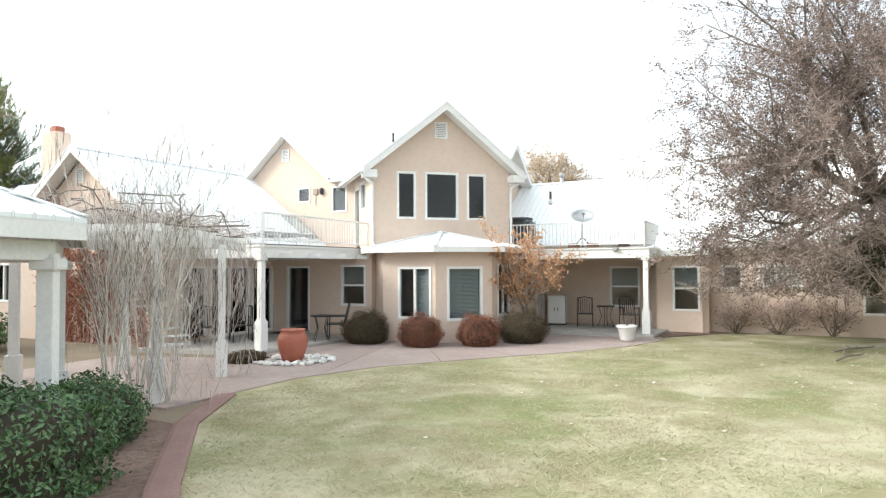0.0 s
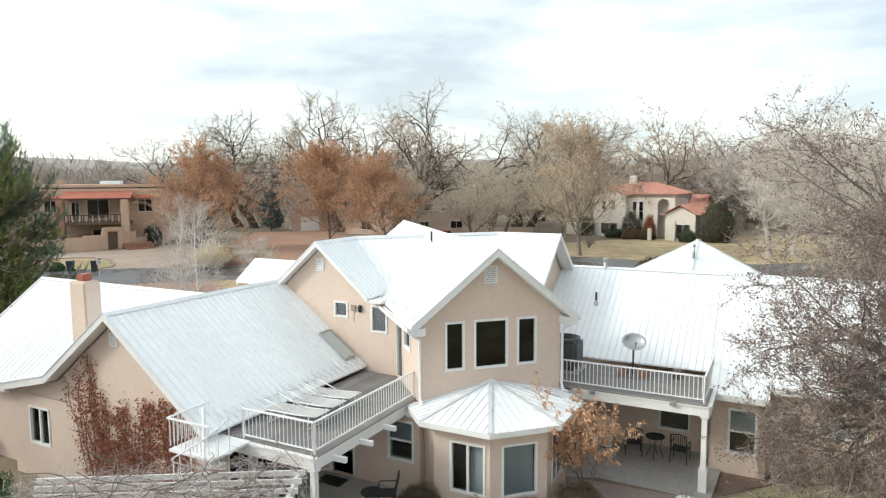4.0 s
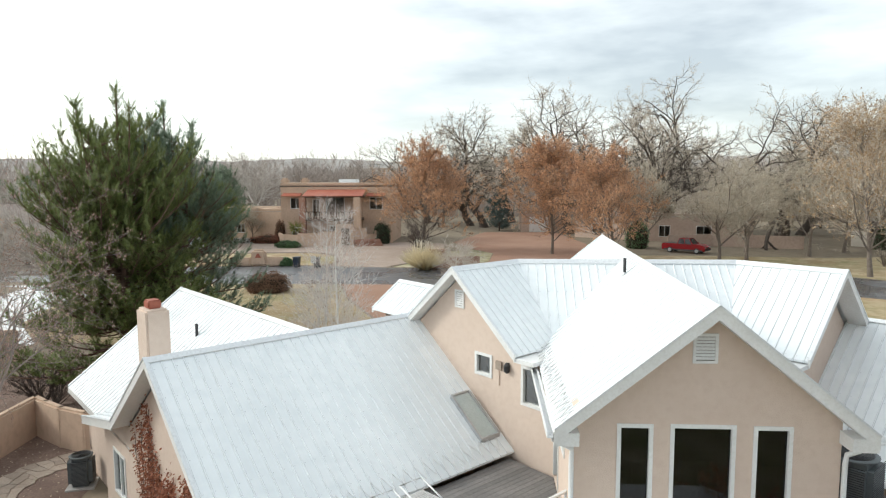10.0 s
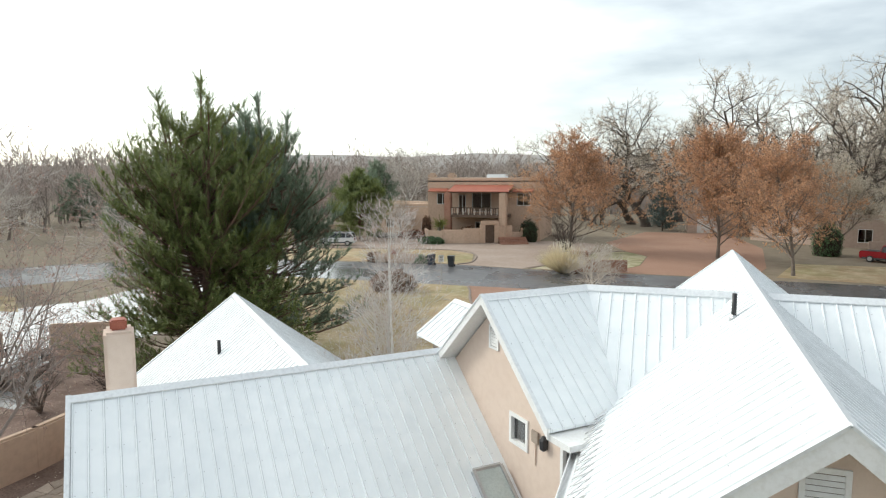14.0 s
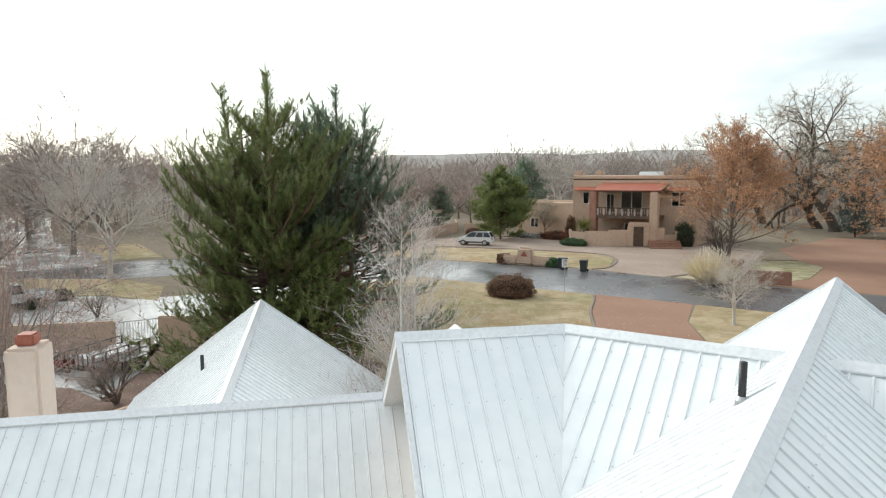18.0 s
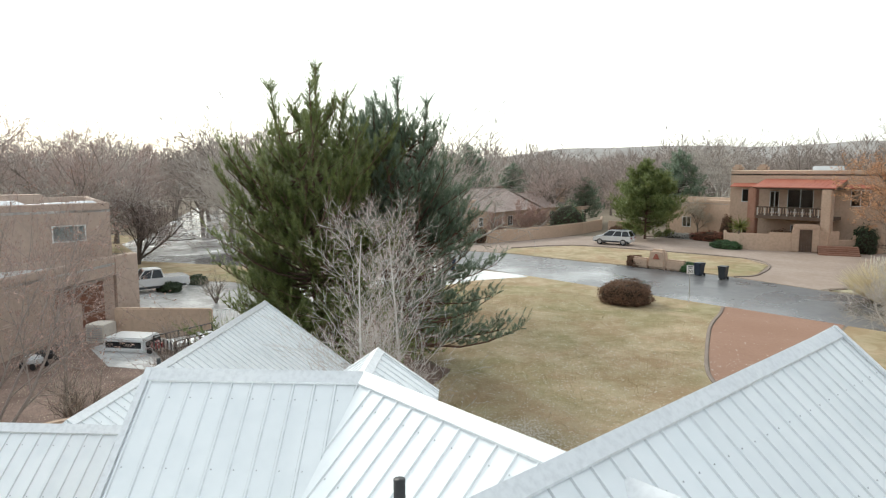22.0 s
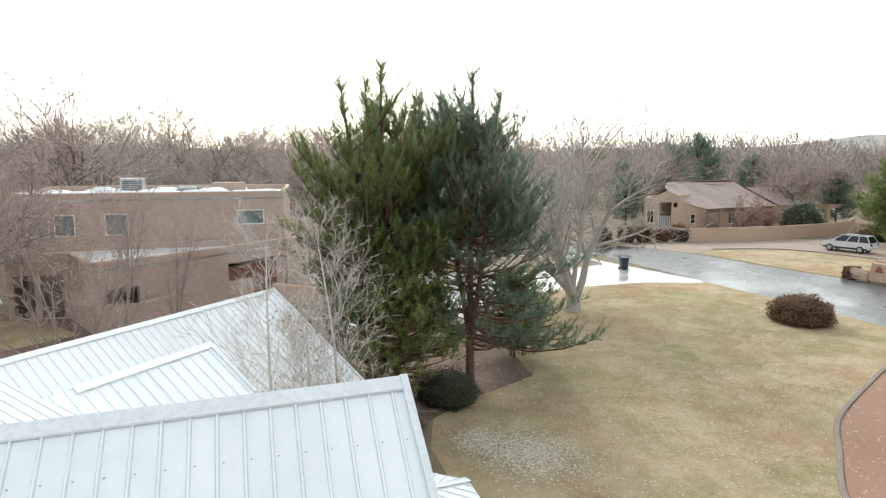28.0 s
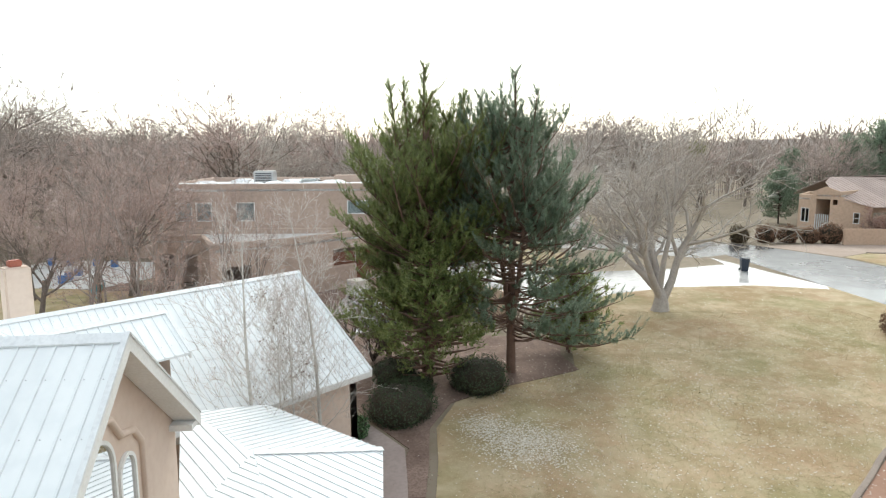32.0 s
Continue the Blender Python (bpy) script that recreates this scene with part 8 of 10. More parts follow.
# ---- vehicles and street things ----
def car_body(name, at, turn, paint, label, L=4.5, W=1.82, H=1.64, kind="suv"):
    """Car or pickup: lower body, glasshouse with roof and pillars, wheels, lights."""
    c = thing(name, at, label, "car" if kind == "suv" else "pickup truck", turn=turn)
    suv = kind == "suv"
    waist = 1.06 if suv else 1.12
    prof = [(-L / 2 + 0.04, 0.36), (-L / 2, 0.62), (-L / 2 + 0.04, waist - 0.06), (-L * 0.46, waist), (L * 0.26, waist), (L * 0.42, waist - 0.09), (L / 2 - 0.05, 0.80), (L / 2, 0.55), (L / 2 - 0.05, 0.36)]
    bm = bm_new()
    a, b = ([bm.verts.new((x, s * W / 2, z)) for x, z in prof] for s in (-1, 1))
    n = len(prof)
    for i in range(n):
        bm.faces.new((a[i], a[(i + 1) % n], b[(i + 1) % n], b[i]))
    bm.faces.new(a[::-1])
    bm.faces.new(b)
    bmesh.ops.recalc_face_normals(bm, faces=bm.faces[:])
    bmesh.ops.bevel(bm, geom=bm.edges[:], offset=0.06, segments=2, affect="EDGES", clamp_overlap=True)
    part("body", bm, paint, c)
    x0, x1, t0, t1 = (-0.475 * L, 0.27 * L, -0.40 * L, 0.09 * L) if suv else (-0.13 * L, 0.225 * L, -0.10 * L, 0.12 * L)
    wb, wt = W / 2 - 0.05, W / 2 - 0.24
    base = [(x0, -wb, waist - 0.02), (x1, -wb, waist - 0.02), (x1, wb, waist - 0.02), (x0, wb, waist - 0.02)]
    top = [(t0, -wt, H - 0.04), (t1, -wt, H - 0.04), (t1, wt, H - 0.04), (t0, wt, H - 0.04)]
    bm = bm_new()
    lo, hi = [bm.verts.new(p) for p in base], [bm.verts.new(p) for p in top]
    for k in range(4):
        bm.faces.new((lo[k], lo[(k + 1) % 4], hi[(k + 1) % 4], hi[k]))
    bm.faces.new(hi)
    part("glasshouse", bm, BLACK_GLASS, c, "dark tinted windows")
    part("roof", bbox(t0 - 0.04, -wt - 0.03, H - 0.05, t1 + 0.05, wt + 0.03, H + 0.02, 0.03), paint, c)
    for s in (-1, 1):
        for f in ((0.0, 0.30, 0.62, 1.0) if suv else (0.0, 0.5, 1.0)):
            p, q = Vector((x0 + (x1 - x0) * f, s * (wb + 0.004), waist - 0.02)), Vector((t0 + (t1 - t0) * f, s * (wt + 0.004), H - 0.02))
            bar_part(c, "pillar", p, q, 0.065, 0.03, paint, up=(0, s, 0.3))
        part("sill", bbox(-L * 0.44, s * (W / 2 + 0.005) - 0.02, 0.32, L * 0.44, s * (W / 2 + 0.005) + 0.02, 0.50, 0.01), PLASTIC_GREY, c)
        part("mirror", bbox(L * 0.19, s * (W / 2 + 0.10) - 0.09, waist + 0.02, L * 0.19 + 0.1, s * (W / 2 + 0.10) + 0.09, waist + 0.17, 0.03), paint, c)
        if suv:
            part("roof_rail", bbox(t0 + 0.1, s * (wt - 0.05) - 0.02, H + 0.03, t1 - 0.1, s * (wt - 0.05) + 0.02, H + 0.07), BLACK, c)
        part("headlight", bbox(L / 2 - 0.22, s * (W / 2 - 0.28) - 0.2, 0.68, L / 2 - 0.01, s * (W / 2 - 0.28) + 0.2, 0.82, 0.03), GALV, c)
        part("tail_light", bbox(-L / 2 - 0.012, s * (W / 2 - 0.2) - 0.14, 0.78, -L / 2 + 0.1, s * (W / 2 - 0.2) + 0.14, 0.95, 0.02), RED_PAINT, c)
        for x in (-L * 0.30, L * 0.31):
            wm = pose(x, s * (W / 2 - 0.09), 0.35, 90, 0, 0)
            bm = lathe([(0.22, -0.12), (0.33, -0.12), (0.35, -0.06), (0.35, 0.06), (0.33, 0.12), (0.22, 0.12)], 20)
            bmesh.ops.transform(bm, matrix=wm, verts=bm.verts[:])
            wheel = part("wheel", bm, RUBBER, c)
            bm = lathe([(0.22, -0.128), (0.22, 0.128)], 10)
            bmesh.ops.transform(bm, matrix=wm, verts=bm.verts[:])
            part("rim", bm, GALV, wheel)
    if not suv:
        part("load_bed", bbox(-L / 2 + 0.12, -W / 2 + 0.14, waist - 0.1, -L * 0.15, W / 2 - 0.14, waist + 0.006), BLACK, c)
    part("bumper", bbox(L / 2 - 0.1, -W / 2 + 0.08, 0.38, L / 2 + 0.03, W / 2 - 0.08, 0.58, 0.03), PLASTIC_GREY, c)
    part("grille", bbox(L / 2 - 0.06, -0.42, 0.62, L / 2 + 0.015, 0.42, 0.78, 0.02), BLACK, c)
    part("number_plate", bbox(-L / 2 - 0.02, -0.26, 0.6, -L / 2 - 0.005, 0.26, 0.74), WHITE, c)
    return c


BLACK_GLASS = mk("tinted_car_glass", (0.012, 0.014, 0.016), (0.018, 0.02, 0.022), 1, 0.06, bump=0)
car_body("car", (-40.6, 68.4, gz(68) + 0.03), 196, CAR_PAINT, "silver estate car on the gravel loop drive")
car_body("pickup_truck", (20.3, 69.6, gz(69)), -38, RED_PAINT, "red pickup truck parked across the road", 5.3, 1.9, 1.75, "pickup")
car_body("pickup_truck", (-50.0, 19.7, 0.05), -95, WHITE_PAINT, "white pickup truck parked by the garage", 5.3, 1.9, 1.75, "pickup")


def wheelie_bin(at, turn, material, label):
    b = thing("wheelie_bin", at, label, "bin", "bins along the road", turn=turn)
    bm = bm_new()
    v = [bm.verts.new(c) for c in ((-0.24, -0.27, 0.06), (0.24, -0.27, 0.06), (0.24, 0.27, 0.06), (-0.24, 0.27, 0.06), (-0.31, -0.36, 1.0), (0.31, -0.36, 1.0), (0.31, 0.36, 1.0), (-0.31, 0.36, 1.0))]
    for f in ((3, 2, 1, 0), (4, 5, 6, 7), (0, 1, 5, 4), (1, 2, 6, 5), (2, 3, 7, 6), (3, 0, 4, 7)):
        bm.faces.new([v[i] for i in f])
    bmesh.ops.bevel(bm, geom=bm.edges[:], offset=0.03, segments=2, affect="EDGES")
    part("body", bm, material, b)
    part("lid", bbox(-0.34, -0.39, 1.0, 0.34, 0.42, 1.09, 0.035), material, b)
    part("handle", bbox(-0.26, 0.40, 0.92, 0.26, 0.46, 0.97, 0.015), material, b)
    for s in (-1, 1):
        bm = bm_new()
        tube(bm, [(s * 0.26, 0.3, 0.12), (s * 0.32, 0.3, 0.12)], 0.12, 14)
        part("wheel", bm, RUBBER, b)
    return b


wheelie_bin((-20.9, 54.2, gz(54)), 5, PLASTIC_GREY, "dark grey wheelie bin at the kerb")
wheelie_bin((-23.1, 54.6, gz(54)), -8, BIN_BLUE, "navy wheelie bin at the kerb")
wheelie_bin((-40.4, 42.6, gz(42)), 75, BIN_BLUE, "navy wheelie bin on the wet drive")

sgn = thing("speed_limit_sign", (-18.7, 44.65, gz(44.6)), "white speed limit sign on a thin steel post", "road sign", turn=35)
part("post", bbox(-0.025, -0.012, 0, 0.025, 0.012, 2.55), GALV, sgn)
part("plate", bbox(-0.23, -0.03, 1.95, 0.23, -0.014, 2.55, 0.01), WHITE, sgn, "white sign plate")
fc = bpy.data.curves.new("numeral", "FONT")
fc.body, fc.size, fc.align_x, fc.extrude = "20", 0.34, "CENTER", 0.002
fo = new("numeral", fc)
deps = bpy.context.evaluated_depsgraph_get()
num = bpy.data.meshes.new_from_object(fo.evaluated_get(deps))
bpy.data.objects.remove(fo)
num.materials.append(BLACK)
o = part("numeral", num, None, sgn)
o.matrix_local = pose(0, -0.033, 2.02, 90, 0, 0)
for z, w in ((2.46, 0.15), (2.36, 0.13)):
    part("lettering_bar", bbox(-w, -0.035, z - 0.028, w, -0.031, z + 0.028), BLACK, sgn)

mon = thing("entrance_monument", (-27.3, 55.4, gz(55)), "rounded tan adobe entrance monument with stub walls", "monument", turn=3)
bm = bbox(-0.95, -0.4, 0, 0.95, 0.4, 1.75, 0.0)
for v in bm.verts:
    if v.co.z > 1:
        v.co.x *= 0.72
bmesh.ops.bevel(bm, geom=bm.edges[:], offset=0.22, segments=3, affect="EDGES")
part("pillar", bm, STUCCO_ADOBE, mon)
part("stub_wall", bbox(-2.4, -0.3, 0, -0.8, 0.3, 0.9, 0.15), STUCCO_ADOBE, mon)
part("stub_wall", bbox(0.8, -0.3, 0, 2.6, 0.3, 0.95, 0.15), STUCCO_ADOBE, mon)
bm = bm_new()
prism(bm, [(-0.32, -0.44), (0.32, -0.44), (0.32, -0.40), (-0.32, -0.40)], 0.9, 1.35)
for v in bm.verts:
    if v.co.z > 1.2:
        v.co.x *= 0.25
part("emblem", bm, TERRACOTTA, mon, "dark red triangular emblem")

# yard clutter by the neighbour's gate
tr = thing("utility_trailer", (-29.6, 15.3, 0.0), "dark steel utility trailer with a covered load", "trailer", turn=104)
part("bed", bbox(-1.7, -0.9, 0.55, 1.7, 0.9, 0.65), WOOD_POST, tr)
for y in (-0.9, 0.9):
    for z in (0.95, 1.3):
        part("side_rail", bbox(-1.7, y - 0.025, z, 1.7, y + 0.025, z + 0.05), BLACK, tr)
    for i in range(6):
        part("stake", bbox(-1.7 + i * 0.67, y - 0.03, 0.6, -1.64 + i * 0.67, y + 0.03, 1.33), BLACK, tr)
    for x in (0.1, 0.85):
        bm = bm_new()
        tube(bm, [(x, y * 1.12 - 0.1, 0.33), (x, y * 1.12 + 0.1, 0.33)], 0.33, 16)
        part("wheel", bm, RUBBER, tr)
    part("mudguard", bbox(-0.3, y * 1.12 - 0.12, 0.66, 1.25, y * 1.12 + 0.12, 0.72, 0.02), WHITE_PAINT, tr)
for i in range(7):
    part("gate_bar", bbox(-1.75, -0.9 + i * 0.29, 0.6, -1.7, -0.86 + i * 0.29, 1.3), BLACK, tr)
bm = bbox(-1.3, -0.65, 0.65, 1.2, 0.6, 1.05, 0.0)
bmesh.ops.subdivide_edges(bm, edges=bm.edges[:], cuts=6, use_grid_fill=True)
for v in bm.verts:
    v.co += Vector((0, 0, 0.22 * noise.noise(v.co * 1.7))) if v.co.z > 0.7 else Vector()
part("tarpaulin", bm, WHITE_PAINT, tr, "white crumpled tarpaulin")
shell = thing("camper_shell", (-33.4, 13.4, 0.02), "white pickup camper shell with dark windows lying on the pad", "camper shell", turn=40)
bm = bbox(-1.25, -0.85, 0, 1.25, 0.85, 0.75)
for v in bm.verts:
    if v.co.z > 0.5:
        v.co.x *= 0.9
        v.co.y *= 0.86
bmesh.ops.bevel(bm, geom=bm.edges[:], offset=0.08, segments=2, affect="EDGES")
part("body", bm, WHITE_PAINT, shell)
for s in (-1, 1):
    part("side_window", bbox(-1.0, s * 0.80 - 0.03, 0.22, 1.0, s * 0.80 + 0.03, 0.56, 0.02), BLACK_GLASS, shell)
for s in (-1, 1):
    part("end_window", bbox(s * 1.19 - 0.03, -0.65, 0.22, s * 1.19 + 0.03, 0.65, 0.56, 0.02), BLACK_GLASS, shell)
co = thing("swamp_cooler", (-36.2, 12.6, 0.0), "pale metal evaporative cooler on the ground", "cooler", turn=40)
part("cabinet", bbox(-0.55, -0.55, 0.05, 0.55, 0.55, 1.05, 0.03), STUCCO_PALE, co)
for i in range(8):
    part("louvre", bbox(-0.45, -0.57, 0.15 + i * 0.1, 0.45, -0.55, 0.2 + i * 0.1), GALV, co)
for x, y, m, lab in ((-33.0, 8.8, WHITE_PAINT, "white and red garden cart"), (-33.6, 9.4, BLACK, "black covered barbecue by the yard wall"), (-31.6, 14.2, RED_PAINT, "faded red lawn mower by the yard wall")):
    t = thing("yard_machine", (x, y, 0.01), lab, "yard machine", turn=30)
    part("body", bbox(-0.42, -0.3, 0.2, 0.42, 0.3, 0.6, 0.12), m, t)
    bm = bm_new()
    tube(bm, [(0.35, -0.22, 0.5), (0.8, -0.22, 0.95), (0.8, 0.22, 0.95), (0.35, 0.22, 0.5)], 0.02, 6)
    part("handle", bm, BLACK, t, smooth=True)
    for a in (-0.35, 0.35):
        for b in (-0.35, 0.35):
            bm = bm_new()
            tube(bm, [(a, b - 0.04, 0.16), (a, b + 0.04, 0.16)], 0.16, 12)
            part("wheel", bm, RUBBER, t)

# ---- garden behind the house ----
def shrub(name, at, rx, ry, rz, leaf_m, n, size, label, group="", seed=1, core=True, flat=0.35, up=0.0, category="shrub"):
    """Leafy shrub: a solid heart coloured as inner shade, and many single leaves over an uneven dome."""
    r = random.Random(seed)
    t = thing(name, at, label, category, group)
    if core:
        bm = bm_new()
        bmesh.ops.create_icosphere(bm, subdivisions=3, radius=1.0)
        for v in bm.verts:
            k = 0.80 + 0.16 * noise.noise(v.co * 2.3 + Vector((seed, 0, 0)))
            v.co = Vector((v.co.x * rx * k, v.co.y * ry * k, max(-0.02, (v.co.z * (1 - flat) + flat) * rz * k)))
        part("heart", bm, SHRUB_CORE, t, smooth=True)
    lv, lf = [], []
    for i in range(n):
        z = r.uniform(-flat / (1 - flat) if flat < 0.5 else -1, 1)
        a = r.uniform(0, 2 * math.pi)
        s = math.sqrt(max(0, 1 - z * z))
        d = Vector((s * math.cos(a), s * math.sin(a), z))
        k = 0.86 + 0.22 * noise.noise(d * 2.3 + Vector((seed, 0, 0))) + r.gauss(0, 0.05)
        p = Vector((d.x * rx * k, d.y * ry * k, (d.z * (1 - flat) + flat) * rz * k))
        if p.z < 0.01:
            p.z = r.uniform(0.01, 0.12)
        nrm = (d + Vector((r.gauss(0, 0.7), r.gauss(0, 0.7), r.gauss(0, 0.7) + up))).normalized()
        x = nrm.orthogonal().normalized()
        x = Matrix.Rotation(r.uniform(0, 6.28), 3, nrm) @ x
        y = nrm.cross(x)
        L = size * r.uniform(0.6, 1.35)
        b = len(lv)
        lv += [tuple(p - x * L), tuple(p + y * (L * 0.45) + nrm * (L * 0.12)), tuple(p + x * L), tuple(p - y * (L * 0.45) + nrm * (L * 0.12))]
        lf.append((b, b + 1, b + 2, b + 3))
    part("foliage", fast_mesh(lv, lf, leaf_m), None, t)
    return t


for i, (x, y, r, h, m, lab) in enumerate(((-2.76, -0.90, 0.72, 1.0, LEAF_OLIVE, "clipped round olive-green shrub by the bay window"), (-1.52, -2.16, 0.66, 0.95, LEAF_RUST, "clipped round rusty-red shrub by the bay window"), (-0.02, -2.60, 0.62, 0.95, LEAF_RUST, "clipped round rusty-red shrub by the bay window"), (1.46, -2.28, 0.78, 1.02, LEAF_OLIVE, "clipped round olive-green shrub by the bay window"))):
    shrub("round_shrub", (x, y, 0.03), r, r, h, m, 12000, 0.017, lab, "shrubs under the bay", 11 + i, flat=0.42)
shrub("laurel_hedge", (-8.75, -12.3, 0.0), 1.45, 1.8, 1.2, LEAF_GREEN, 11000, 0.034, "dense dark green laurel hedge", "", 21)
shrub("laurel_hedge", (-8.2, -10.2, 0.0), 0.85, 1.15, 0.9, LEAF_GREEN, 6000, 0.032, "dark green laurel shrub by the mulch", "", 22)
shrub("laurel_hedge", (-10.2, -13.9, 0.0), 1.6, 1.4, 1.25, LEAF_GREEN, 9000, 0.036, "dense dark green laurel hedge", "", 23)
shrub("evergreen_shrub", (-13.4, 0.6, 0.0), 1.5, 1.9, 1.55, LEAF_GREEN, 5500, 0.05, "loose dark green shrub beside the gable wall", "", 24)
shrub("evergreen_shrub", (-15.2, 3.4, 0.0), 1.6, 1.5, 1.5, LEAF_GREEN, 4200, 0.05, "loose dark green shrub beside the gable wall", "", 25)
shrub("low_shrub", (-6.05, -3.75, 0.03), 0.55, 0.4, 0.30, LEAF_OLIVE, 1300, 0.03, "low olive shrub beside the urn", "", 26)
shrub("holly_shrub", (9.9, -7.0, 1.2), 2.1, 1.7, 2.6, LEAF_HOLLY, 9000, 0.042, "glossy dark green evergreen at the lawn's edge", "", 27, flat=0.5)
bm = bm_new()
tube(bm, [(9.7, -7.0, 0), (9.9, -7.0, 1.9)], 0.09, 7)
part("stem", bm, BARK, bpy.data.objects["holly_shrub"]).matrix_parent_inverse = Matrix.Translation((-9.9, 7.0, -1.2))

# urn on white stones
urn = thing("urn", (-5.05, -4.0, 0.05), "large red terracotta urn on white stones", "urn")
part("jar", lathe([(0.19, 0.0), (0.24, 0.06), (0.32, 0.30), (0.345, 0.48), (0.30, 0.60), (0.25, 0.65), (0.29, 0.70), (0.28, 0.715), (0.22, 0.69), (0.21, 0.62)], 28), TERRACOTTA, urn, smooth=True)
part("filling", lathe([(0.2, 0.60), (0.12, 0.68), (0.02, 0.70)], 14), PEBBLE, urn, "white stones in the mouth")
stones = thing("stone_bed", (-5.0, -3.95, 0.035), "ring of white river stones round the urn", "stones")
rr = random.Random(8)
stone_meshes = []
for k in range(4):
    bm = bm_new()
    bmesh.ops.create_icosphere(bm, subdivisions=2, radius=1.0)
    for v in bm.verts:
        v.co = Vector((v.co.x * 0.062, v.co.y * 0.048, v.co.z * 0.034)) * (1 + 0.25 * noise.noise(v.co * 1.3 + Vector((k * 3, 0, 0))))
    stone_meshes.append(mesh_of(bm, PEBBLE, True))
for i in range(190):
    a, d = rr.uniform(0, 6.28), 0.28 + 0.5 * math.sqrt(rr.random())
    o = part("stone", stone_meshes[i % 4], None, stones)
    s = rr.uniform(0.7, 1.35)
    o.matrix_local = pose(d * math.cos(a) * 1.15, d * math.sin(a), 0.02 + rr.uniform(0, 0.025), rr.uniform(-20, 20), rr.uniform(-20, 20), rr.uniform(0, 360)) @ Matrix.Diagonal((s, s, s, 1))
pot = thing("flower_pot", (4.32, -3.05, 0.04), "white ribbed flower pot with dead stems", "flower pot")
part("bowl", lathe([(0.16, 0), (0.20, 0.05), (0.25, 0.36), (0.29, 0.38), (0.29, 0.44), (0.25, 0.44), (0.22, 0.36)], 24), WHITE, pot, smooth=True)
part("soil", lathe([(0.23, 0.37), (0.02, 0.385)], 16), DIRT, pot)
g = Growth(4)
for i in range(26):
    g.twig(Vector((rr.gauss(0, 0.08), rr.gauss(0, 0.08), 0.38)), Vector((rr.gauss(0, 0.35), rr.gauss(0, 0.35), 1)).normalized(), rr.uniform(0.25, 0.5), 0.006)
part("dead_stems", fast_mesh(g.tv, g.tf, TWIG), None, pot)


def patio_chair(at, turn, label, group):
    c = thing("patio_chair", at, label, "chair", group, turn=turn)
    part("seat", bbox(-0.25, -0.25, 0.42, 0.25, 0.25, 0.45, 0.01), BLACK, c)
    for s in (-1, 1):
        bm = bm_new()
        tube(bm, [(s * 0.26, 0.25, 0), (s * 0.26, 0.22, 0.45), (s * 0.25, 0.34, 0.98)], 0.016, 7)
        part("back_leg", bm, BLACK, c, smooth=True)
        bm = bm_new()
        tube(bm, [(s * 0.26, -0.26, 0), (s * 0.26, -0.24, 0.62), (s * 0.26, -0.20, 0.66), (s * 0.26, 0.26, 0.66)], 0.016, 7)
        part("arm", bm, BLACK, c, smooth=True)
    for i in range(7):
        x = -0.21 + i * 0.07
        part("back_slat", bbox(x - 0.012, -0.006, 0, x + 0.012, 0.006, 0.54, 0, pose(0, 0.24, 0.45, -13, 0, 0)), BLACK, c)
    bm = bm_new()
    tube(bm, [(-0.25, 0.34, 0.98), (0, 0.35, 1.03), (0.25, 0.34, 0.98)], 0.018, 7)
    part("top_rail", bm, BLACK, c, smooth=True)
    return c


cab = thing("storage_cabinet", (4.55, 1.6, 0.10), "white two-door storage cabinet on the porch", "cabinet", turn=-40)
part("body", bbox(-0.30, -0.02, 0.06, 0.30, 0.42, 1.0, 0.008), WHITE, cab)
part("plinth", bbox(-0.28, 0.0, 0.0, 0.28, 0.40, 0.06), PLASTIC_GREY, cab)
part("worktop", bbox(-0.33, -0.05, 1.0, 0.33, 0.30, 1.03, 0.006), WHITE, cab)
for sx in (-1, 1):
    cd = part("door", bbox(min(sx * 0.01, sx * 0.28), -0.045, 0.1, max(sx * 0.01, sx * 0.28), -0.022, 0.96, 0.006), WHITE, cab)
    part("handle", bbox(sx * 0.06 - 0.01, -0.075, 0.5, sx * 0.06 + 0.01, -0.046, 0.62, 0.004), BLACK, cd)
pc = patio_chair((-6.1, 0.25, 0.10), 190, "black wrought-iron patio chair on the slab", "patio chairs")
copy_thing(pc, pose(-7.0, 0.0, 0.10, 0, 0, 170))
copy_thing(pc, pose(-3.45, -0.15, 0.10, 0, 0, 255))
copy_thing(pc, pose(6.35, -0.15, 0.10, 0, 0, 130))
copy_thing(pc, pose(5.25, 0.85, 0.10, 0, 0, 150))


def patio_table(at, label):
    t = thing("patio_table", at, label, "table")
    part("top", lathe([(0.30, 0.68), (0.31, 0.70), (0.31, 0.715), (0.0, 0.715)], 20), BLACK, t)
    for k in range(4):
        a = math.pi / 4 + k * math.pi / 2
        bm = bm_new()
        tube(bm, [(0.28 * math.cos(a), 0.28 * math.sin(a), 0), (0.14 * math.cos(a), 0.14 * math.sin(a), 0.35), (0.24 * math.cos(a), 0.24 * math.sin(a), 0.69)], 0.012, 6)
        part("leg", bm, BLACK, t)
    return t


patio_table((-3.95, -0.5, 0.10), "small round black patio table")
patio_table((5.8, 0.42, 0.10), "small round black patio table")
mat_ = thing("door_mat", (*LQ(-1.9, -4.75), 0.10), "black rubber door mat on the slab", "door mat", turn=-45)
part("rubber", bbox(-0.45, -0.28, 0, 0.45, 0.28, 0.015, 0.004), BLACK, mat_)
part("border", bbox(-0.40, -0.23, 0.015, 0.40, 0.23, 0.019), RUBBER, mat_)

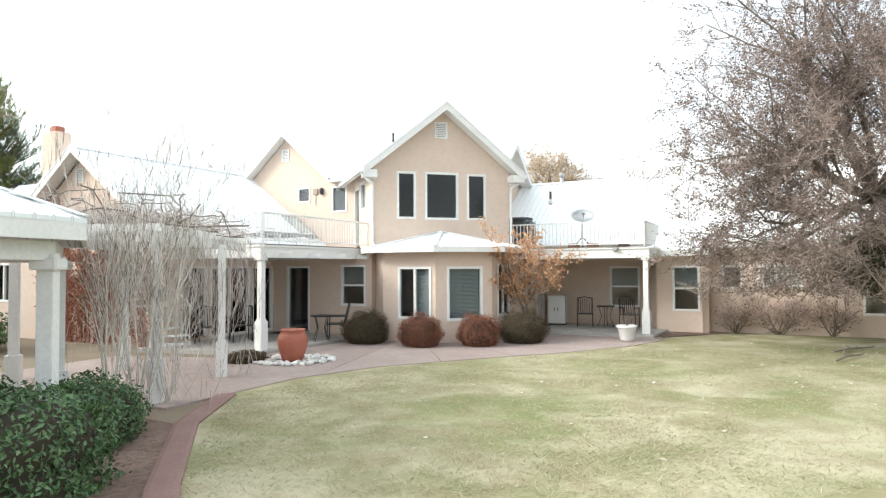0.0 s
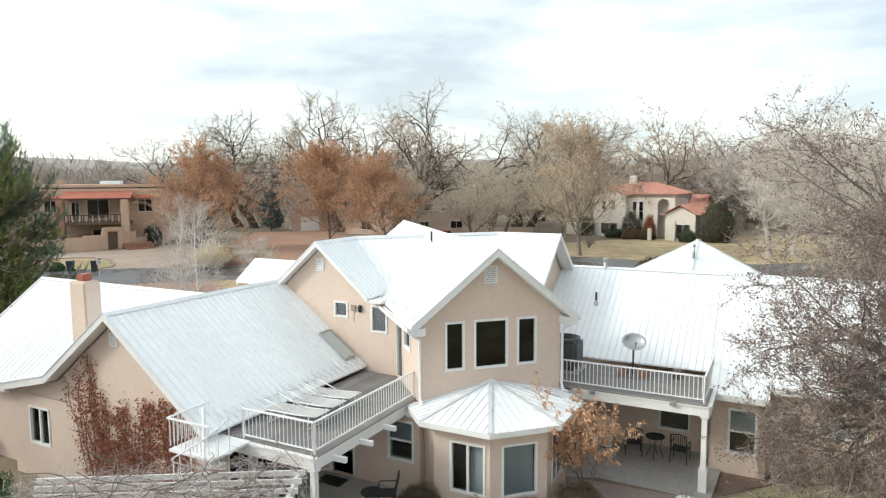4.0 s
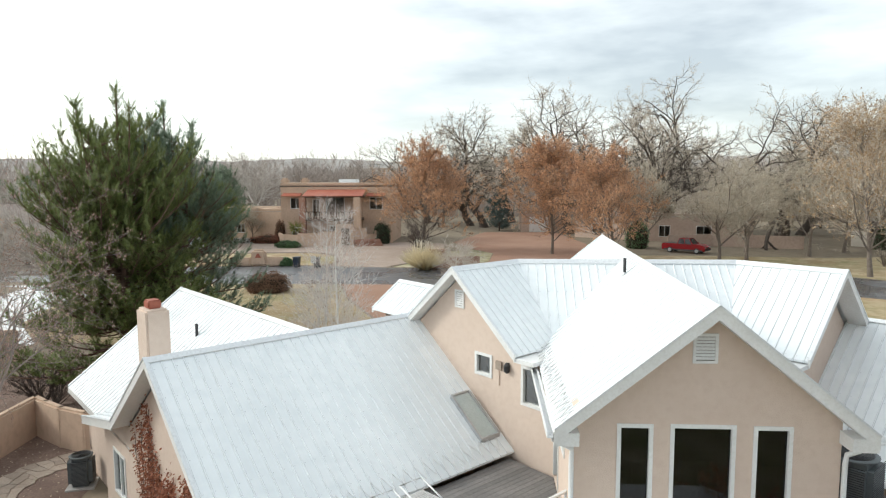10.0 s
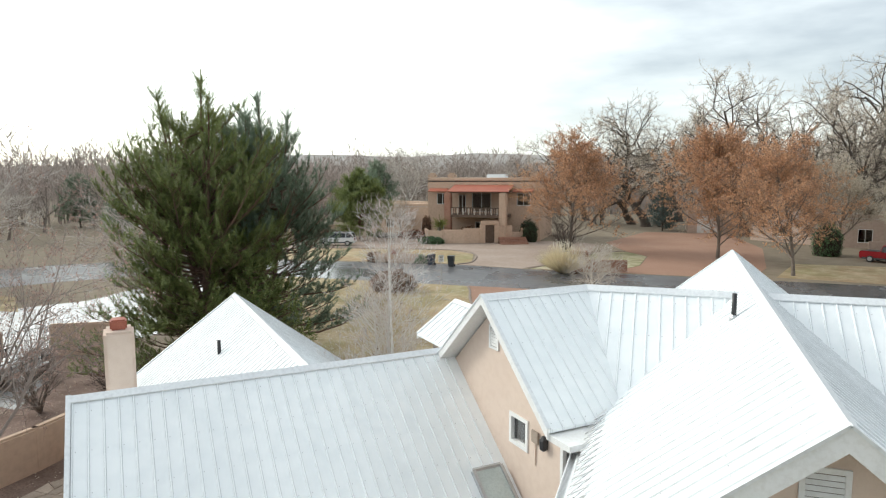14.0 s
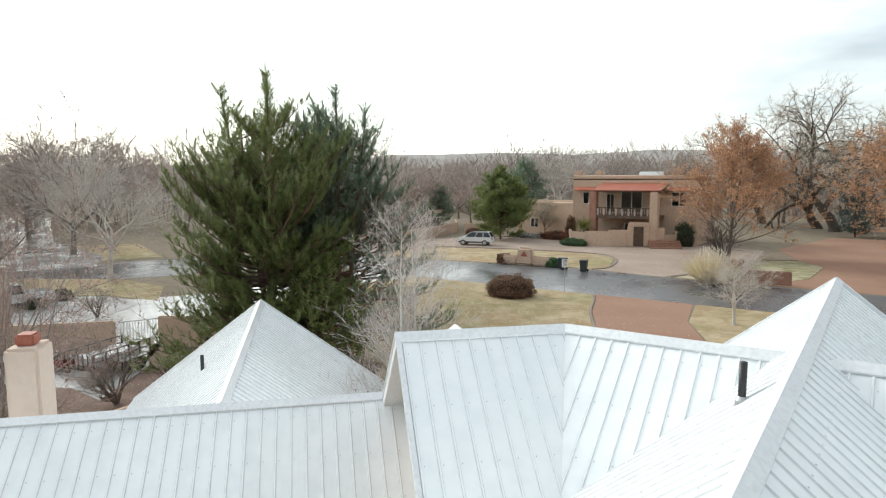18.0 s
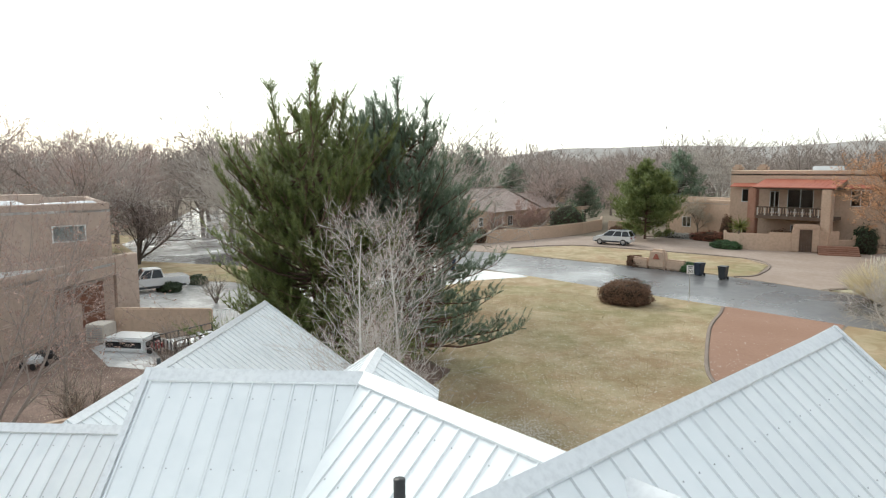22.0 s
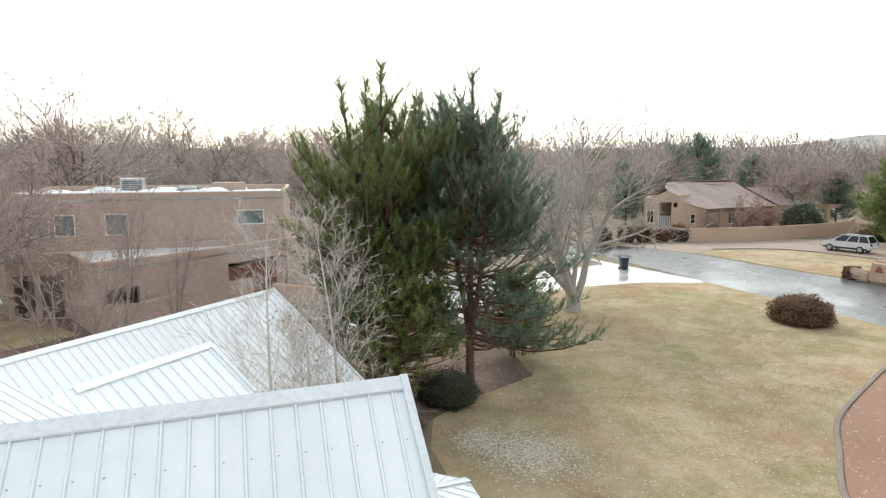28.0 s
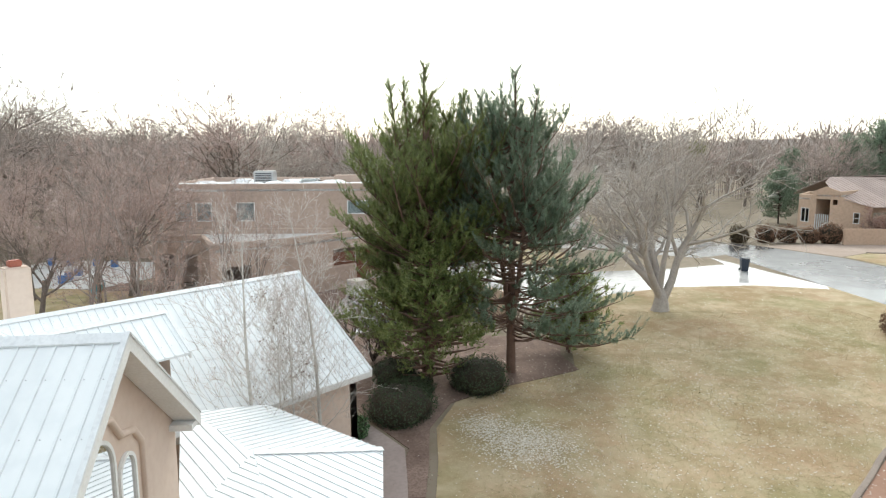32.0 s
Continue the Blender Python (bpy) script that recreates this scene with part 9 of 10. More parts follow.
# gazebo
gaz = thing("gazebo", (-11.1, -10.5, 0.0), "white eight-sided gazebo with a pale metal roof", "gazebo")
GV = [(3.3 * math.cos(radians(-12 + 45 * k)), 3.3 * math.sin(radians(-12 + 45 * k))) for k in range(8)]
gr = part("roof", lathe([(0.25, 3.76), (0.1, 3.95), (0.02, 4.1)], 12), ROOF_TRIM, gaz, "pale metal gazebo roof")
for k in range(8):
    a, b = GV[k], GV[(k + 1) % 8]
    n = Vector((a[0] + b[0], a[1] + b[1])).normalized()
    ap = n.dot(Vector(a))
    roof_face(gr, [(0, 0), a, b], tuple(n), (0, 0, 3.80), 1.12 / ap)
    bar_part(gr, "hip_cap", (a[0], a[1], 2.71), (0, 0, 3.83), 0.11, 0.02, ROOF_TRIM)
    bar_part(gaz, "fascia", (a[0] * 0.99, a[1] * 0.99, 2.55), (b[0] * 0.99, b[1] * 0.99, 2.55), 0.05, 0.22, WHITE)
    bar_part(gaz, "beam", (a[0] * 0.88, a[1] * 0.88, 2.33), (b[0] * 0.88, b[1] * 0.88, 2.33), 0.14, 0.2, WHITE)
    c = part("column", bbox(-0.085, -0.085, 0, 0.085, 0.085, 2.3, 0.008, pose(a[0] * 0.88, a[1] * 0.88, 0, 0, 0, -12 + 45 * k)), WHITE, gaz)
    part("capital", bbox(-0.14, -0.14, 2.12, 0.14, 0.14, 2.25, 0.015, pose(a[0] * 0.88, a[1] * 0.88, 0, 0, 0, -12 + 45 * k)), WHITE, c)
    part("plinth", bbox(-0.12, -0.12, 0, 0.12, 0.12, 0.75, 0.01, pose(a[0] * 0.88, a[1] * 0.88, 0, 0, 0, -12 + 45 * k)), WHITE, c)
bm = bm_new()
prism(bm, [(x * 0.98, y * 0.98) for x, y in GV], 0.0, 0.06)
part("floor", bm, CONCRETE, gaz)

# pergola with bare vines
per = thing("pergola", (0, 0, 0), "grey-white timber pergola under a tangle of bare vines", "pergola")
posts = ((-6.55, -5.6), (-7.5, -7.9), (-8.5, -4.0), (-10.9, -4.6), (-9.8, -6.6))
for x, y in posts:
    p = part("post", bbox(x - 0.07, y - 0.07, 0.7, x + 0.07, y + 0.07, 2.6, 0.006), WHITE, per)
    part("plinth", bbox(x - 0.11, y - 0.11, 0, x + 0.11, y + 0.11, 0.72, 0.01), WHITE, p)
for a, b in (((-6.1, -3.0), (-7.7, -8.4)), ((-8.4, -2.2), (-10.0, -7.2)), ((-10.6, -3.0), (-11.4, -5.8))):
    bar_part(per, "beam", (*a, 2.64), (*b, 2.64), 0.09, 0.2, WHITE)
for i in range(13):
    y = -2.6 - 0.42 * i
    bar_part(per, "rafter", (-5.95 - 0.12 * i, y - 0.5, 2.78), (-11.6 + 0.06 * i, y + 0.9, 2.78), 0.05, 0.12, WHITE)
TWIG_VINE = mk("grey_vine", (0.40, 0.345, 0.325), (0.53, 0.47, 0.445), 0.8, 0.9, bump=0)
vine = thing("bare_vine", (0, 0, 0), "tangled bare grey vine over the pergola", "vine")
g = Growth(17)
r = g.r
def in_per():
    f, e = r.random(), r.random()
    a = Vector((-5.9 - 1.7 * e, -2.6 - 5.6 * e, 2.86))
    b = Vector((-11.7 + 0.6 * e, -2.2 - 4.4 * e, 2.86))
    return a.lerp(b, f)
for i in range(130):
    p = in_per()
    pts = [p]
    d = Vector((r.gauss(0, 1), r.gauss(0, 1), 0.15)).normalized()
    for k in range(6):
        d = (d + Vector((r.gauss(0, 0.45), r.gauss(0, 0.45), r.gauss(0, 0.2) - 0.02))).normalized()
        p = p + d * 0.28
        p.z = max(2.8, min(3.35, p.z))
        pts.append(p.copy())
    g.limb(pts, [0.012] * 7, 4)
part("stem", fast_mesh(g.v, g.f, BARK, True), None, vine)
for i in range(5200):
    p = in_per() + Vector((r.gauss(0, 0.25), r.gauss(0, 0.25), abs(r.gauss(0, 0.16))))
    g.twig(p, Vector((r.gauss(0, 1), r.gauss(0, 1), r.gauss(0.1, 0.5))).normalized(), r.uniform(0.2, 0.55), 0.006)
for i in range(800):
    x, y = posts[i % 3] if i % 4 else (-7.6, -8.2)
    p = Vector((x + r.gauss(0, 0.42), y + r.gauss(0, 0.42), r.uniform(0.15, 2.8)))
    g.twig(p, Vector((r.gauss(0, 0.25), r.gauss(0, 0.25), r.choice((-1, 1)) * 1.0)).normalized(), r.uniform(0.3, 0.8), 0.007)
for i in range(420):
    e = r.random()
    p = Vector((-5.9 - 1.8 * e + r.gauss(0, 0.15), -2.8 - 5.6 * e + r.gauss(0, 0.15), r.uniform(1.6, 2.8)))
    g.twig(p, Vector((r.gauss(0, 0.3), r.gauss(0, 0.3), -1)).normalized(), r.uniform(0.3, 0.8), 0.006)
part("tangle", fast_mesh(g.tv, g.tf, TWIG_VINE), None, vine)
CANE = dict(trunk=0.05, girth=0.012, levels=4, segs=5, crook=0.05, up=(0.0, 0.10, 0.06), sides=(5, 5, 4, 3), split=(7, 5, 5), bare=(0.0, 0.35, 0.2), angle=(13, 18, 28), ratio=(17, 0.42, 0.5), thin=0.62, twigs=5, twig_len=0.35, twig_w=0.006, twig_spread=0.3, twig_up=0.7)
cane = bare_tree(91, 4.9, CANE, BARK_WHITE, TWIG)
for x, y, s, a in ((-7.65, -8.75, 1.0, 0), (-7.9, -9.4, 0.85, 120), (-7.3, -8.0, 0.78, 230)):
    tree("bare_shrub", (x, y, 0.02), cane, "tall bare multi-stemmed grey shrub", "shrub", "bare shrubs by the pergola", a, s)

# creeper on the gable wall of the west wing
cr = thing("creeper", (0, 0, 0), "red-brown dried creeper on the stucco gable", "creeper")
g = Growth(23)
r = g.r
def onwall(q, z, o=0.03):
    return Vector((*LQ(-5.75 - o, q), z))
strands = []
for i in range(46):
    q0 = r.choice((r.uniform(-10.6, -9.6), r.uniform(-9.5, -6.6), r.uniform(-8.6, -6.4)))
    q, z, pts = q0, 0.05, []
    lim = 2.2 + r.uniform(-0.3, 1.3)
    drift = r.uniform(-0.12, 0.10)
    if q0 < -9.5 and i % 2:
        drift, lim = -0.30 + r.uniform(-0.1, 0.15), r.uniform(3.2, 4.9)
    while z < lim and z < 5.45 - 0.76 * abs(q + 9.1) - 0.12:
        pts.append(onwall(q, z))
        z += 0.22
        q += drift * 0.22 + r.gauss(0, 0.05) + (0.10 if z > 3.0 and q < -10.4 else 0)
    if len(pts) > 2:
        g.limb(pts, [0.014 - 0.008 * k / len(pts) for k in range(len(pts))], 4)
        strands.append(pts)
for pts in strands:
    for p in pts:
        for k in range(15):
            s = Vector((S2, -S2, 0)) * r.gauss(0, 0.16) + Vector((0, 0, r.gauss(0, 0.14))) + Vector((-S2, -S2, 0)) * r.uniform(0.0, 0.06)
            g.leaf(p + s, r.uniform(0.022, 0.05))
for i in range(5200):
    q = r.uniform(-9.9, -6.3)
    z = r.random() ** 0.8 * (2.75 + 0.6 * noise.noise(Vector((q * 1.4, 0, 3))) + (0.7 if q > -8.2 else 0))
    if noise.noise(Vector((q * 1.1, z * 1.1, 7))) > -0.16 and z < 5.3 - 0.76 * abs(q + 9.1):
        g.leaf(onwall(q, z, r.uniform(0.02, 0.10)), r.uniform(0.025, 0.055))
part("stem", fast_mesh(g.v, g.f, BARK_DARK, True), None, cr)
part("foliage", fast_mesh(g.lv, g.lf, LEAF_CREEPER), None, cr)

# small leafy tree beside the bay, and bare roses along the east wall
BAYTREE = dict(trunk=0.10, girth=0.014, levels=4, segs=5, crook=0.12, up=(0.0, 0.10, 0.06), sides=(6, 5, 4, 3), split=(5, 6, 5), bare=(0.0, 0.35, 0.2), angle=(24, 42, 42), ratio=(7.4, 0.42, 0.5), thin=0.7, twigs=6, twig_len=0.28, twig_w=0.005, twig_spread=0.55)
bt = bare_tree(97, 4.0, BAYTREE, BARK, TWIG_GREY, LEAF_ORANGE, 4600, 0.055)
tree("persimmon_tree", (2.15, -1.5, 0.03), bt, "small multi-stemmed tree with pale orange leaves", "tree", "", 40, 0.92)
rose = bare_tree(99, 1.9, SHRUB, BARK, TWIG_RED, LEAF_BROWN, 420, 0.035)
for x, y, s, a in ((8.75, -2.35, 0.75, 0), (9.75, -3.05, 0.95, 80), (10.8, -4.05, 0.85, 200), (12.6, -5.6, 0.8, 300)):
    tree("rose_bush", (x, y, 0.03), rose, "thorny rose bush with few brown leaves by the wall", "shrub", "roses along the wall", a, s)

# big shade tree over the lawn
SHADE = dict(levels=5, segs=6, crook=0.13, up=(0.0, 0.03, 0.02, 0.01), sides=(9, 7, 5, 4, 3), split=(1, 7, 6, 5), bare=(0.5, 0.18, 0.12, 0.1), angle=(60, 42, 46, 46), ratio=(1.0, 0.55, 0.52, 0.5), thin=0.6, twigs=15, twig_len=0.42, twig_w=0.0062, twig_spread=0.8, floor=1.4)
g = Growth(113)
fork = Vector((-1.7, 1.4, 4.0))
g.limb([Vector((0, 0, -0.1)), Vector((-0.15, 0.15, 1.2)), Vector((-0.75, 0.6, 2.7)), fork], [0.36, 0.28, 0.24, 0.21], 10)
for d, length, radius in (((-0.72, -0.05, 0.62), 4.1, 0.13), ((-0.42, -0.35, 0.84), 4.5, 0.12), ((-0.92, -0.1, 0.26), 4.5, 0.11), ((-0.1, 0.1, 0.95), 5.4, 0.12), ((0.35, -0.35, 0.85), 5.6, 0.12), ((0.75, -0.1, 0.6), 5.6, 0.11), ((-0.45, -0.75, 0.35), 4.6, 0.10), ((-0.62, -0.55, -0.12), 4.4, 0.09), ((-0.1, -0.9, 0.3), 4.6, 0.09), ((-0.85, 0.3, 0.40), 4.2, 0.10), ((0.4, -0.8, 0.15), 4.6, 0.09), ((-0.6, -0.1, -0.32), 4.2, 0.08), ((-0.25, -0.6, -0.35), 4.0, 0.08), ((0.15, -0.5, -0.38), 3.8, 0.08), ((-0.9, 0.1, -0.15), 4.2, 0.08)):
    g.grow(fork, Vector(d).normalized(), length, radius, 1, SHADE)
for i in range(100000):
    p, d, l = g.r.choice(g.tips)
    g.leaf(p + d * (l * g.r.uniform(-0.4, 0.5)) + Vector((g.r.gauss(0, 0.05), g.r.gauss(0, 0.05), g.r.gauss(0, 0.05))), g.r.uniform(0.018, 0.04))
tree("shade_tree", (12.3, -7.0, 0.02), g.meshes(BARK, TWIG_ROSE, LEAF_SEED), "spreading shade tree with clusters of dry brown seeds", "tree")
for i, (x, y, a) in enumerate(((7.0, -7.9, 20), (7.9, -7.0, 35), (8.3, -6.9, 10))):
    lg = thing("fallen_branch", (x, y, 0.05), "grey fallen branch on the lawn", "branch", "branches on the lawn", turn=a)
    bm = bm_new()
    tube(bm, [(-0.9, 0, 0.03), (-0.2, 0.06, 0.05), (0.5, 0.0, 0.04), (1.0, 0.12, 0.03)], [0.026, 0.022, 0.018, 0.01], 7)
    part("wood", bm, BARK, lg, smooth=True)
    bm = bm_new()
    tube(bm, [(0.1, 0.03, 0.05), (0.5, 0.3, 0.05)], [0.014, 0.007], 6)
    part("side_branch", bm, BARK, lg, smooth=True)

# ---- garden in front of the house ----
ASPEN = dict(SLIM, taper=0.12, trunk=0.96, girth=0.0085, crook=0.045, split=(34, 6, 4), bare=(0.2, 0.25, 0.15), angle=(52, 42, 44), ratio=(0.29, 0.45, 0.5), thin=0.22, up=(0.03, 0.06, 0.05), twigs=4, twig_len=0.28, twig_w=0.003, twig_spread=0.6, cone=0.80)
asp = [bare_tree(121 + i, 9.1, ASPEN, BARK_ASPEN, TWIG_RED) for i in range(2)]
for x, y, s, k, a in ((-10.0, 13.05, 1.01, 0, 0), (-8.85, 11.4, 0.99, 1, 90), (-9.95, 12.3, 0.72, 1, 200)):
    tree("aspen", (x, y, 0.02), asp[k], "slender bare aspen with white bark", "tree", "aspens by the garage", a, s)
tree("small_tree", (-9.2, 12.0, 0.02), bare_tree(131, 6.4, dict(SLIM, taper=0.12, split=(16, 4, 3)), BARK_WHITE, TWIG_PALE, LEAF_BROWN, 420, 0.035), "small bare tree with a few brown leaves", "tree", "", 0, 1.0)
tree("forked_tree", (-29.6, 31.4, gz(31.4)), bare_tree(143, 12.0, dict(ELM, trunk=0.09, twigs=6, split=(7, 6, 6, 5), ratio=(4.2, 0.6, 0.55, 0.5), bare=(0.3, 0.3, 0.2, 0.1), angle=(36, 38, 42, 44), girth=0.032, up=(0.0, 0.05, 0.05, 0.04), crook=0.14), BARK_PALE, TWIG_PALE), "wide forked bare tree with pale grey bark on the lawn", "tree", "", 30, 1.32, 0.93)
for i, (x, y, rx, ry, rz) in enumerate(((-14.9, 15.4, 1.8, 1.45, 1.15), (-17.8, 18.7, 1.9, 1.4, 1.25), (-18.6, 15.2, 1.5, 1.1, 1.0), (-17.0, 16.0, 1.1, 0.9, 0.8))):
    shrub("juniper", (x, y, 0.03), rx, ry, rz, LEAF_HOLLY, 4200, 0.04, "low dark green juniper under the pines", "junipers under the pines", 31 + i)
shrub("euonymus", (-13.1, 13.75, 0.04), 0.7, 0.6, 0.8, LEAF_GREEN, 1500, 0.06, "leafy dark green shrub by the garage wall", "", 36)
shrub("spirea", (-21.8, 41.8, gz(41.8)), 2.0, 1.7, 1.75, LEAF_SPIREA, 8000, 0.06, "rounded brown winter shrub on the front lawn", "", 37)
yp = conifer(33, 2.6, 1.4, BARK_PINE, NEEDLE, 420, 0.1, 10, 0.16, 0.4, tops=1, narrow=0.5)
tree("young_pine", (-22.3, 23.7, 0.03), yp, "young spreading pine in the gravel bed", "pine tree", "", 0, 1.5)
for x, y, r in ((-54.9, 49.9, 1.05), (-54.3, 52.4, 1.1), (-53.7, 54.3, 1.1), (-53.0, 56.1, 0.95), (-52.6, 58.0, 1.25)):
    shrub("clipped_shrub", (x, y, gz(y)), r, r, r * 1.75, LEAF_SPIREA if r != 1.05 else LEAF_OLIVE, 1500, 0.09, "round clipped dark brown shrub by the road", "shrubs by the low house", int(r * 100), flat=0.45)
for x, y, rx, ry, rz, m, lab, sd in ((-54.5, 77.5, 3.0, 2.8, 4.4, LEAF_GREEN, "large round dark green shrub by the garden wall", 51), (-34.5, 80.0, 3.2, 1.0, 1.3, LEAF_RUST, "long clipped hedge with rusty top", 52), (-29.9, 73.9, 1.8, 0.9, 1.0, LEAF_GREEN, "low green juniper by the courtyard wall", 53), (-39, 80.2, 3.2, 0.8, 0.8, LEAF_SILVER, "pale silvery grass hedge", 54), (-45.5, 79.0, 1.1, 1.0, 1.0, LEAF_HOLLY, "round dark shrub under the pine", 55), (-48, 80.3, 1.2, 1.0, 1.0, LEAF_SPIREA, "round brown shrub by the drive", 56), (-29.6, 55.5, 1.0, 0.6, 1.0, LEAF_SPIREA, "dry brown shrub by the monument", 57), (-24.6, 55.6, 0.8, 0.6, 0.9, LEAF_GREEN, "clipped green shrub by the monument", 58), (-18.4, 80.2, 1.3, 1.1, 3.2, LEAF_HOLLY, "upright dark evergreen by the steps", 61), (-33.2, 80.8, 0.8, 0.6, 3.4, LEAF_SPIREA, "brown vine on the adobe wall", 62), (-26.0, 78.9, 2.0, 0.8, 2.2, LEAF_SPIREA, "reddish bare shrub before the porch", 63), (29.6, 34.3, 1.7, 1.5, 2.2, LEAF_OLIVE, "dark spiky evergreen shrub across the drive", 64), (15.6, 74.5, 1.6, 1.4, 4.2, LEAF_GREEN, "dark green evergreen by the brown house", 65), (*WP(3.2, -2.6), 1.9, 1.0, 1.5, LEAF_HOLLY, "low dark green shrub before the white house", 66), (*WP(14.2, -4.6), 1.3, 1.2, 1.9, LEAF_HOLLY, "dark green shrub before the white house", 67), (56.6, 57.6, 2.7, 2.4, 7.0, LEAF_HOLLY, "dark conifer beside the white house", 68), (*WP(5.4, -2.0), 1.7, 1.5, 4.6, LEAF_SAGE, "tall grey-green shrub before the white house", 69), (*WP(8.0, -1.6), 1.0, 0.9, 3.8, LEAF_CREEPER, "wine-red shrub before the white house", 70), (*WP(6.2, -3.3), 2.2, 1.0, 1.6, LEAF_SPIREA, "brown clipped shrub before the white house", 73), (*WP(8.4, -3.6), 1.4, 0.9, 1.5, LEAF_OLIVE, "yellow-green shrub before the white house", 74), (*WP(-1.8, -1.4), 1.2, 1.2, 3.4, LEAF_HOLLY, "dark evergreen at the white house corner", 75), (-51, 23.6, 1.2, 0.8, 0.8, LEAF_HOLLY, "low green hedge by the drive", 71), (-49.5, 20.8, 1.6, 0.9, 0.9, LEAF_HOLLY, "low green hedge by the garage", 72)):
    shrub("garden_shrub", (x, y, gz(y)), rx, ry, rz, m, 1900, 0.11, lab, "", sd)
# mistletoe ball in the forked tree
mis = thing("mistletoe", (-31.5, 34.1, 9.9), "yellow-green mistletoe clump in the forked tree", "mistletoe")
g = Growth(67)
for i in range(900):
    g.leaf(Vector((g.r.gauss(0, 0.22), g.r.gauss(0, 0.22), g.r.gauss(0, 0.2))), 0.05)
part("foliage", fast_mesh(g.lv, g.lf, mk_leaf("mistletoe_leaf", (0.12, 0.13, 0.03), (0.24, 0.24, 0.07), 0.5, 0.3)), None, mis)
bm = bm_new()
tube(bm, [(1.0, -1.3, -0.9), (0.5, -0.6, -0.35), (0, 0, 0)], [0.05, 0.04, 0.025], 6)
part("branch", bm, BARK_PALE, mis, smooth=True)
# pampas grass
pam = thing("pampas_grass", (-9.9, 53.4, gz(53.4)), "big tuft of pale pampas grass by the road", "pampas grass")
g = Growth(61)
for i in range(2600):
    a = g.r.uniform(0, 6.28)
    t = g.r.random() ** 0.6 * 1.15
    g.twig(Vector((math.cos(a) * 0.35, math.sin(a) * 0.35, 0)), Vector((math.cos(a) * t, math.sin(a) * t, 1.15 - 0.5 * t)).normalized(), g.r.uniform(1.4, 2.5), 0.02)
part("blades", fast_mesh(g.tv, g.tf, BLADE_STRAW), None, pam)
g = Growth(62)
for i in range(40):
    a = g.r.uniform(0, 6.28)
    t = g.r.random() * 0.7
    p = Vector((math.cos(a) * (0.3 + t), math.sin(a) * (0.3 + t), g.r.uniform(1.7, 2.5)))
    for k in range(9):
        g.leaf(p + Vector((0, 0, 0.06 * k)), 0.07)
part("plumes", fast_mesh(g.lv, g.lf, mk_leaf("pampas_plume", (0.55, 0.5, 0.42), (0.75, 0.7, 0.6), 0.8, 0.3)), None, pam)
yuc = thing("yucca", (-29.4, 75.9, gz(76) + 1.4), "spiky yellow-green yucca above the courtyard wall", "yucca")
g = Growth(63)
for i in range(160):
    d = Vector((g.r.gauss(0, 1), g.r.gauss(0, 1), g.r.gauss(0.5, 0.7))).normalized()
    g.twig(Vector((0, 0, 0.9)), d, g.r.uniform(0.9, 1.5), 0.05)
part("foliage", fast_mesh(g.tv, g.tf, mk_leaf("yucca_leaf", (0.12, 0.14, 0.03), (0.3, 0.3, 0.09), 0.5, 0.2)), None, yuc)
bm = bm_new()
tube(bm, [(0, 0, -0.6), (0, 0, 0.95)], 0.14, 8)
part("stem", bm, BARK, yuc)

# more bare trees near the houses
BARK_ROSY = mk("rosy_grey_bark", (0.26, 0.215, 0.19), (0.34, 0.285, 0.255), 2.5, 0.95, bump=0.4, bscale=25)
yard_elm = [bare_tree(171 + i, 11, dict(ELM, slim=0.55, trunk=0.42, girth=0.016, split=(5, 4, 4, 4), twigs=4, twig_len=0.5, twig_w=0.005, angle=(19, 30, 36, 40), ratio=(0.9, 0.45, 0.5, 0.5)), BARK_ROSY, TWIG_RED, LEAF_PINK, 1700, 0.032) for i in range(2)]
pink_shrub = [bare_tree(195, 6, dict(SHRUB, twigs=8, twig_w=0.011), BARK_ROSY, TWIG_RED, LEAF_PINK, 10000, 0.075)]
dark_shrub = [bare_tree(191, 6, dict(SHRUB, twigs=8, twig_w=0.009), BARK_DARK, TWIG_DARK)]
dark_tree = [bare_tree(193, 9.5, dict(ELM, trunk=0.12, girth=0.03, split=(7, 6, 5, 4), ratio=(4.0, 0.55, 0.55, 0.5), angle=(34, 36, 40, 42), bare=(0.3, 0.2, 0.2, 0.1)), BARK_DARK, TWIG_ROSE)]
SIDE = dict(ELM, slim=0.72, trunk=0.24, girth=0.0145, levels=5, split=(6, 6, 5, 4), angle=(36, 42, 44, 46), ratio=(1.9, 0.58, 0.55, 0.5), bare=(0.45, 0.25, 0.15, 0.1), up=(0.0, 0.045, 0.03, 0.02), crook=0.13, twigs=5, twig_len=0.42, twig_w=0.0052, twig_spread=0.7)
tree("side_yard_tree", (-18.1, 5.3, 0.0), bare_tree(181, 12.2, SIDE, BARK_ROSY, TWIG_ROSE, LEAF_PINK, 9500, 0.036), "spreading tree with reddish twigs and small dry leaves", "tree", "", 25, 1.0)
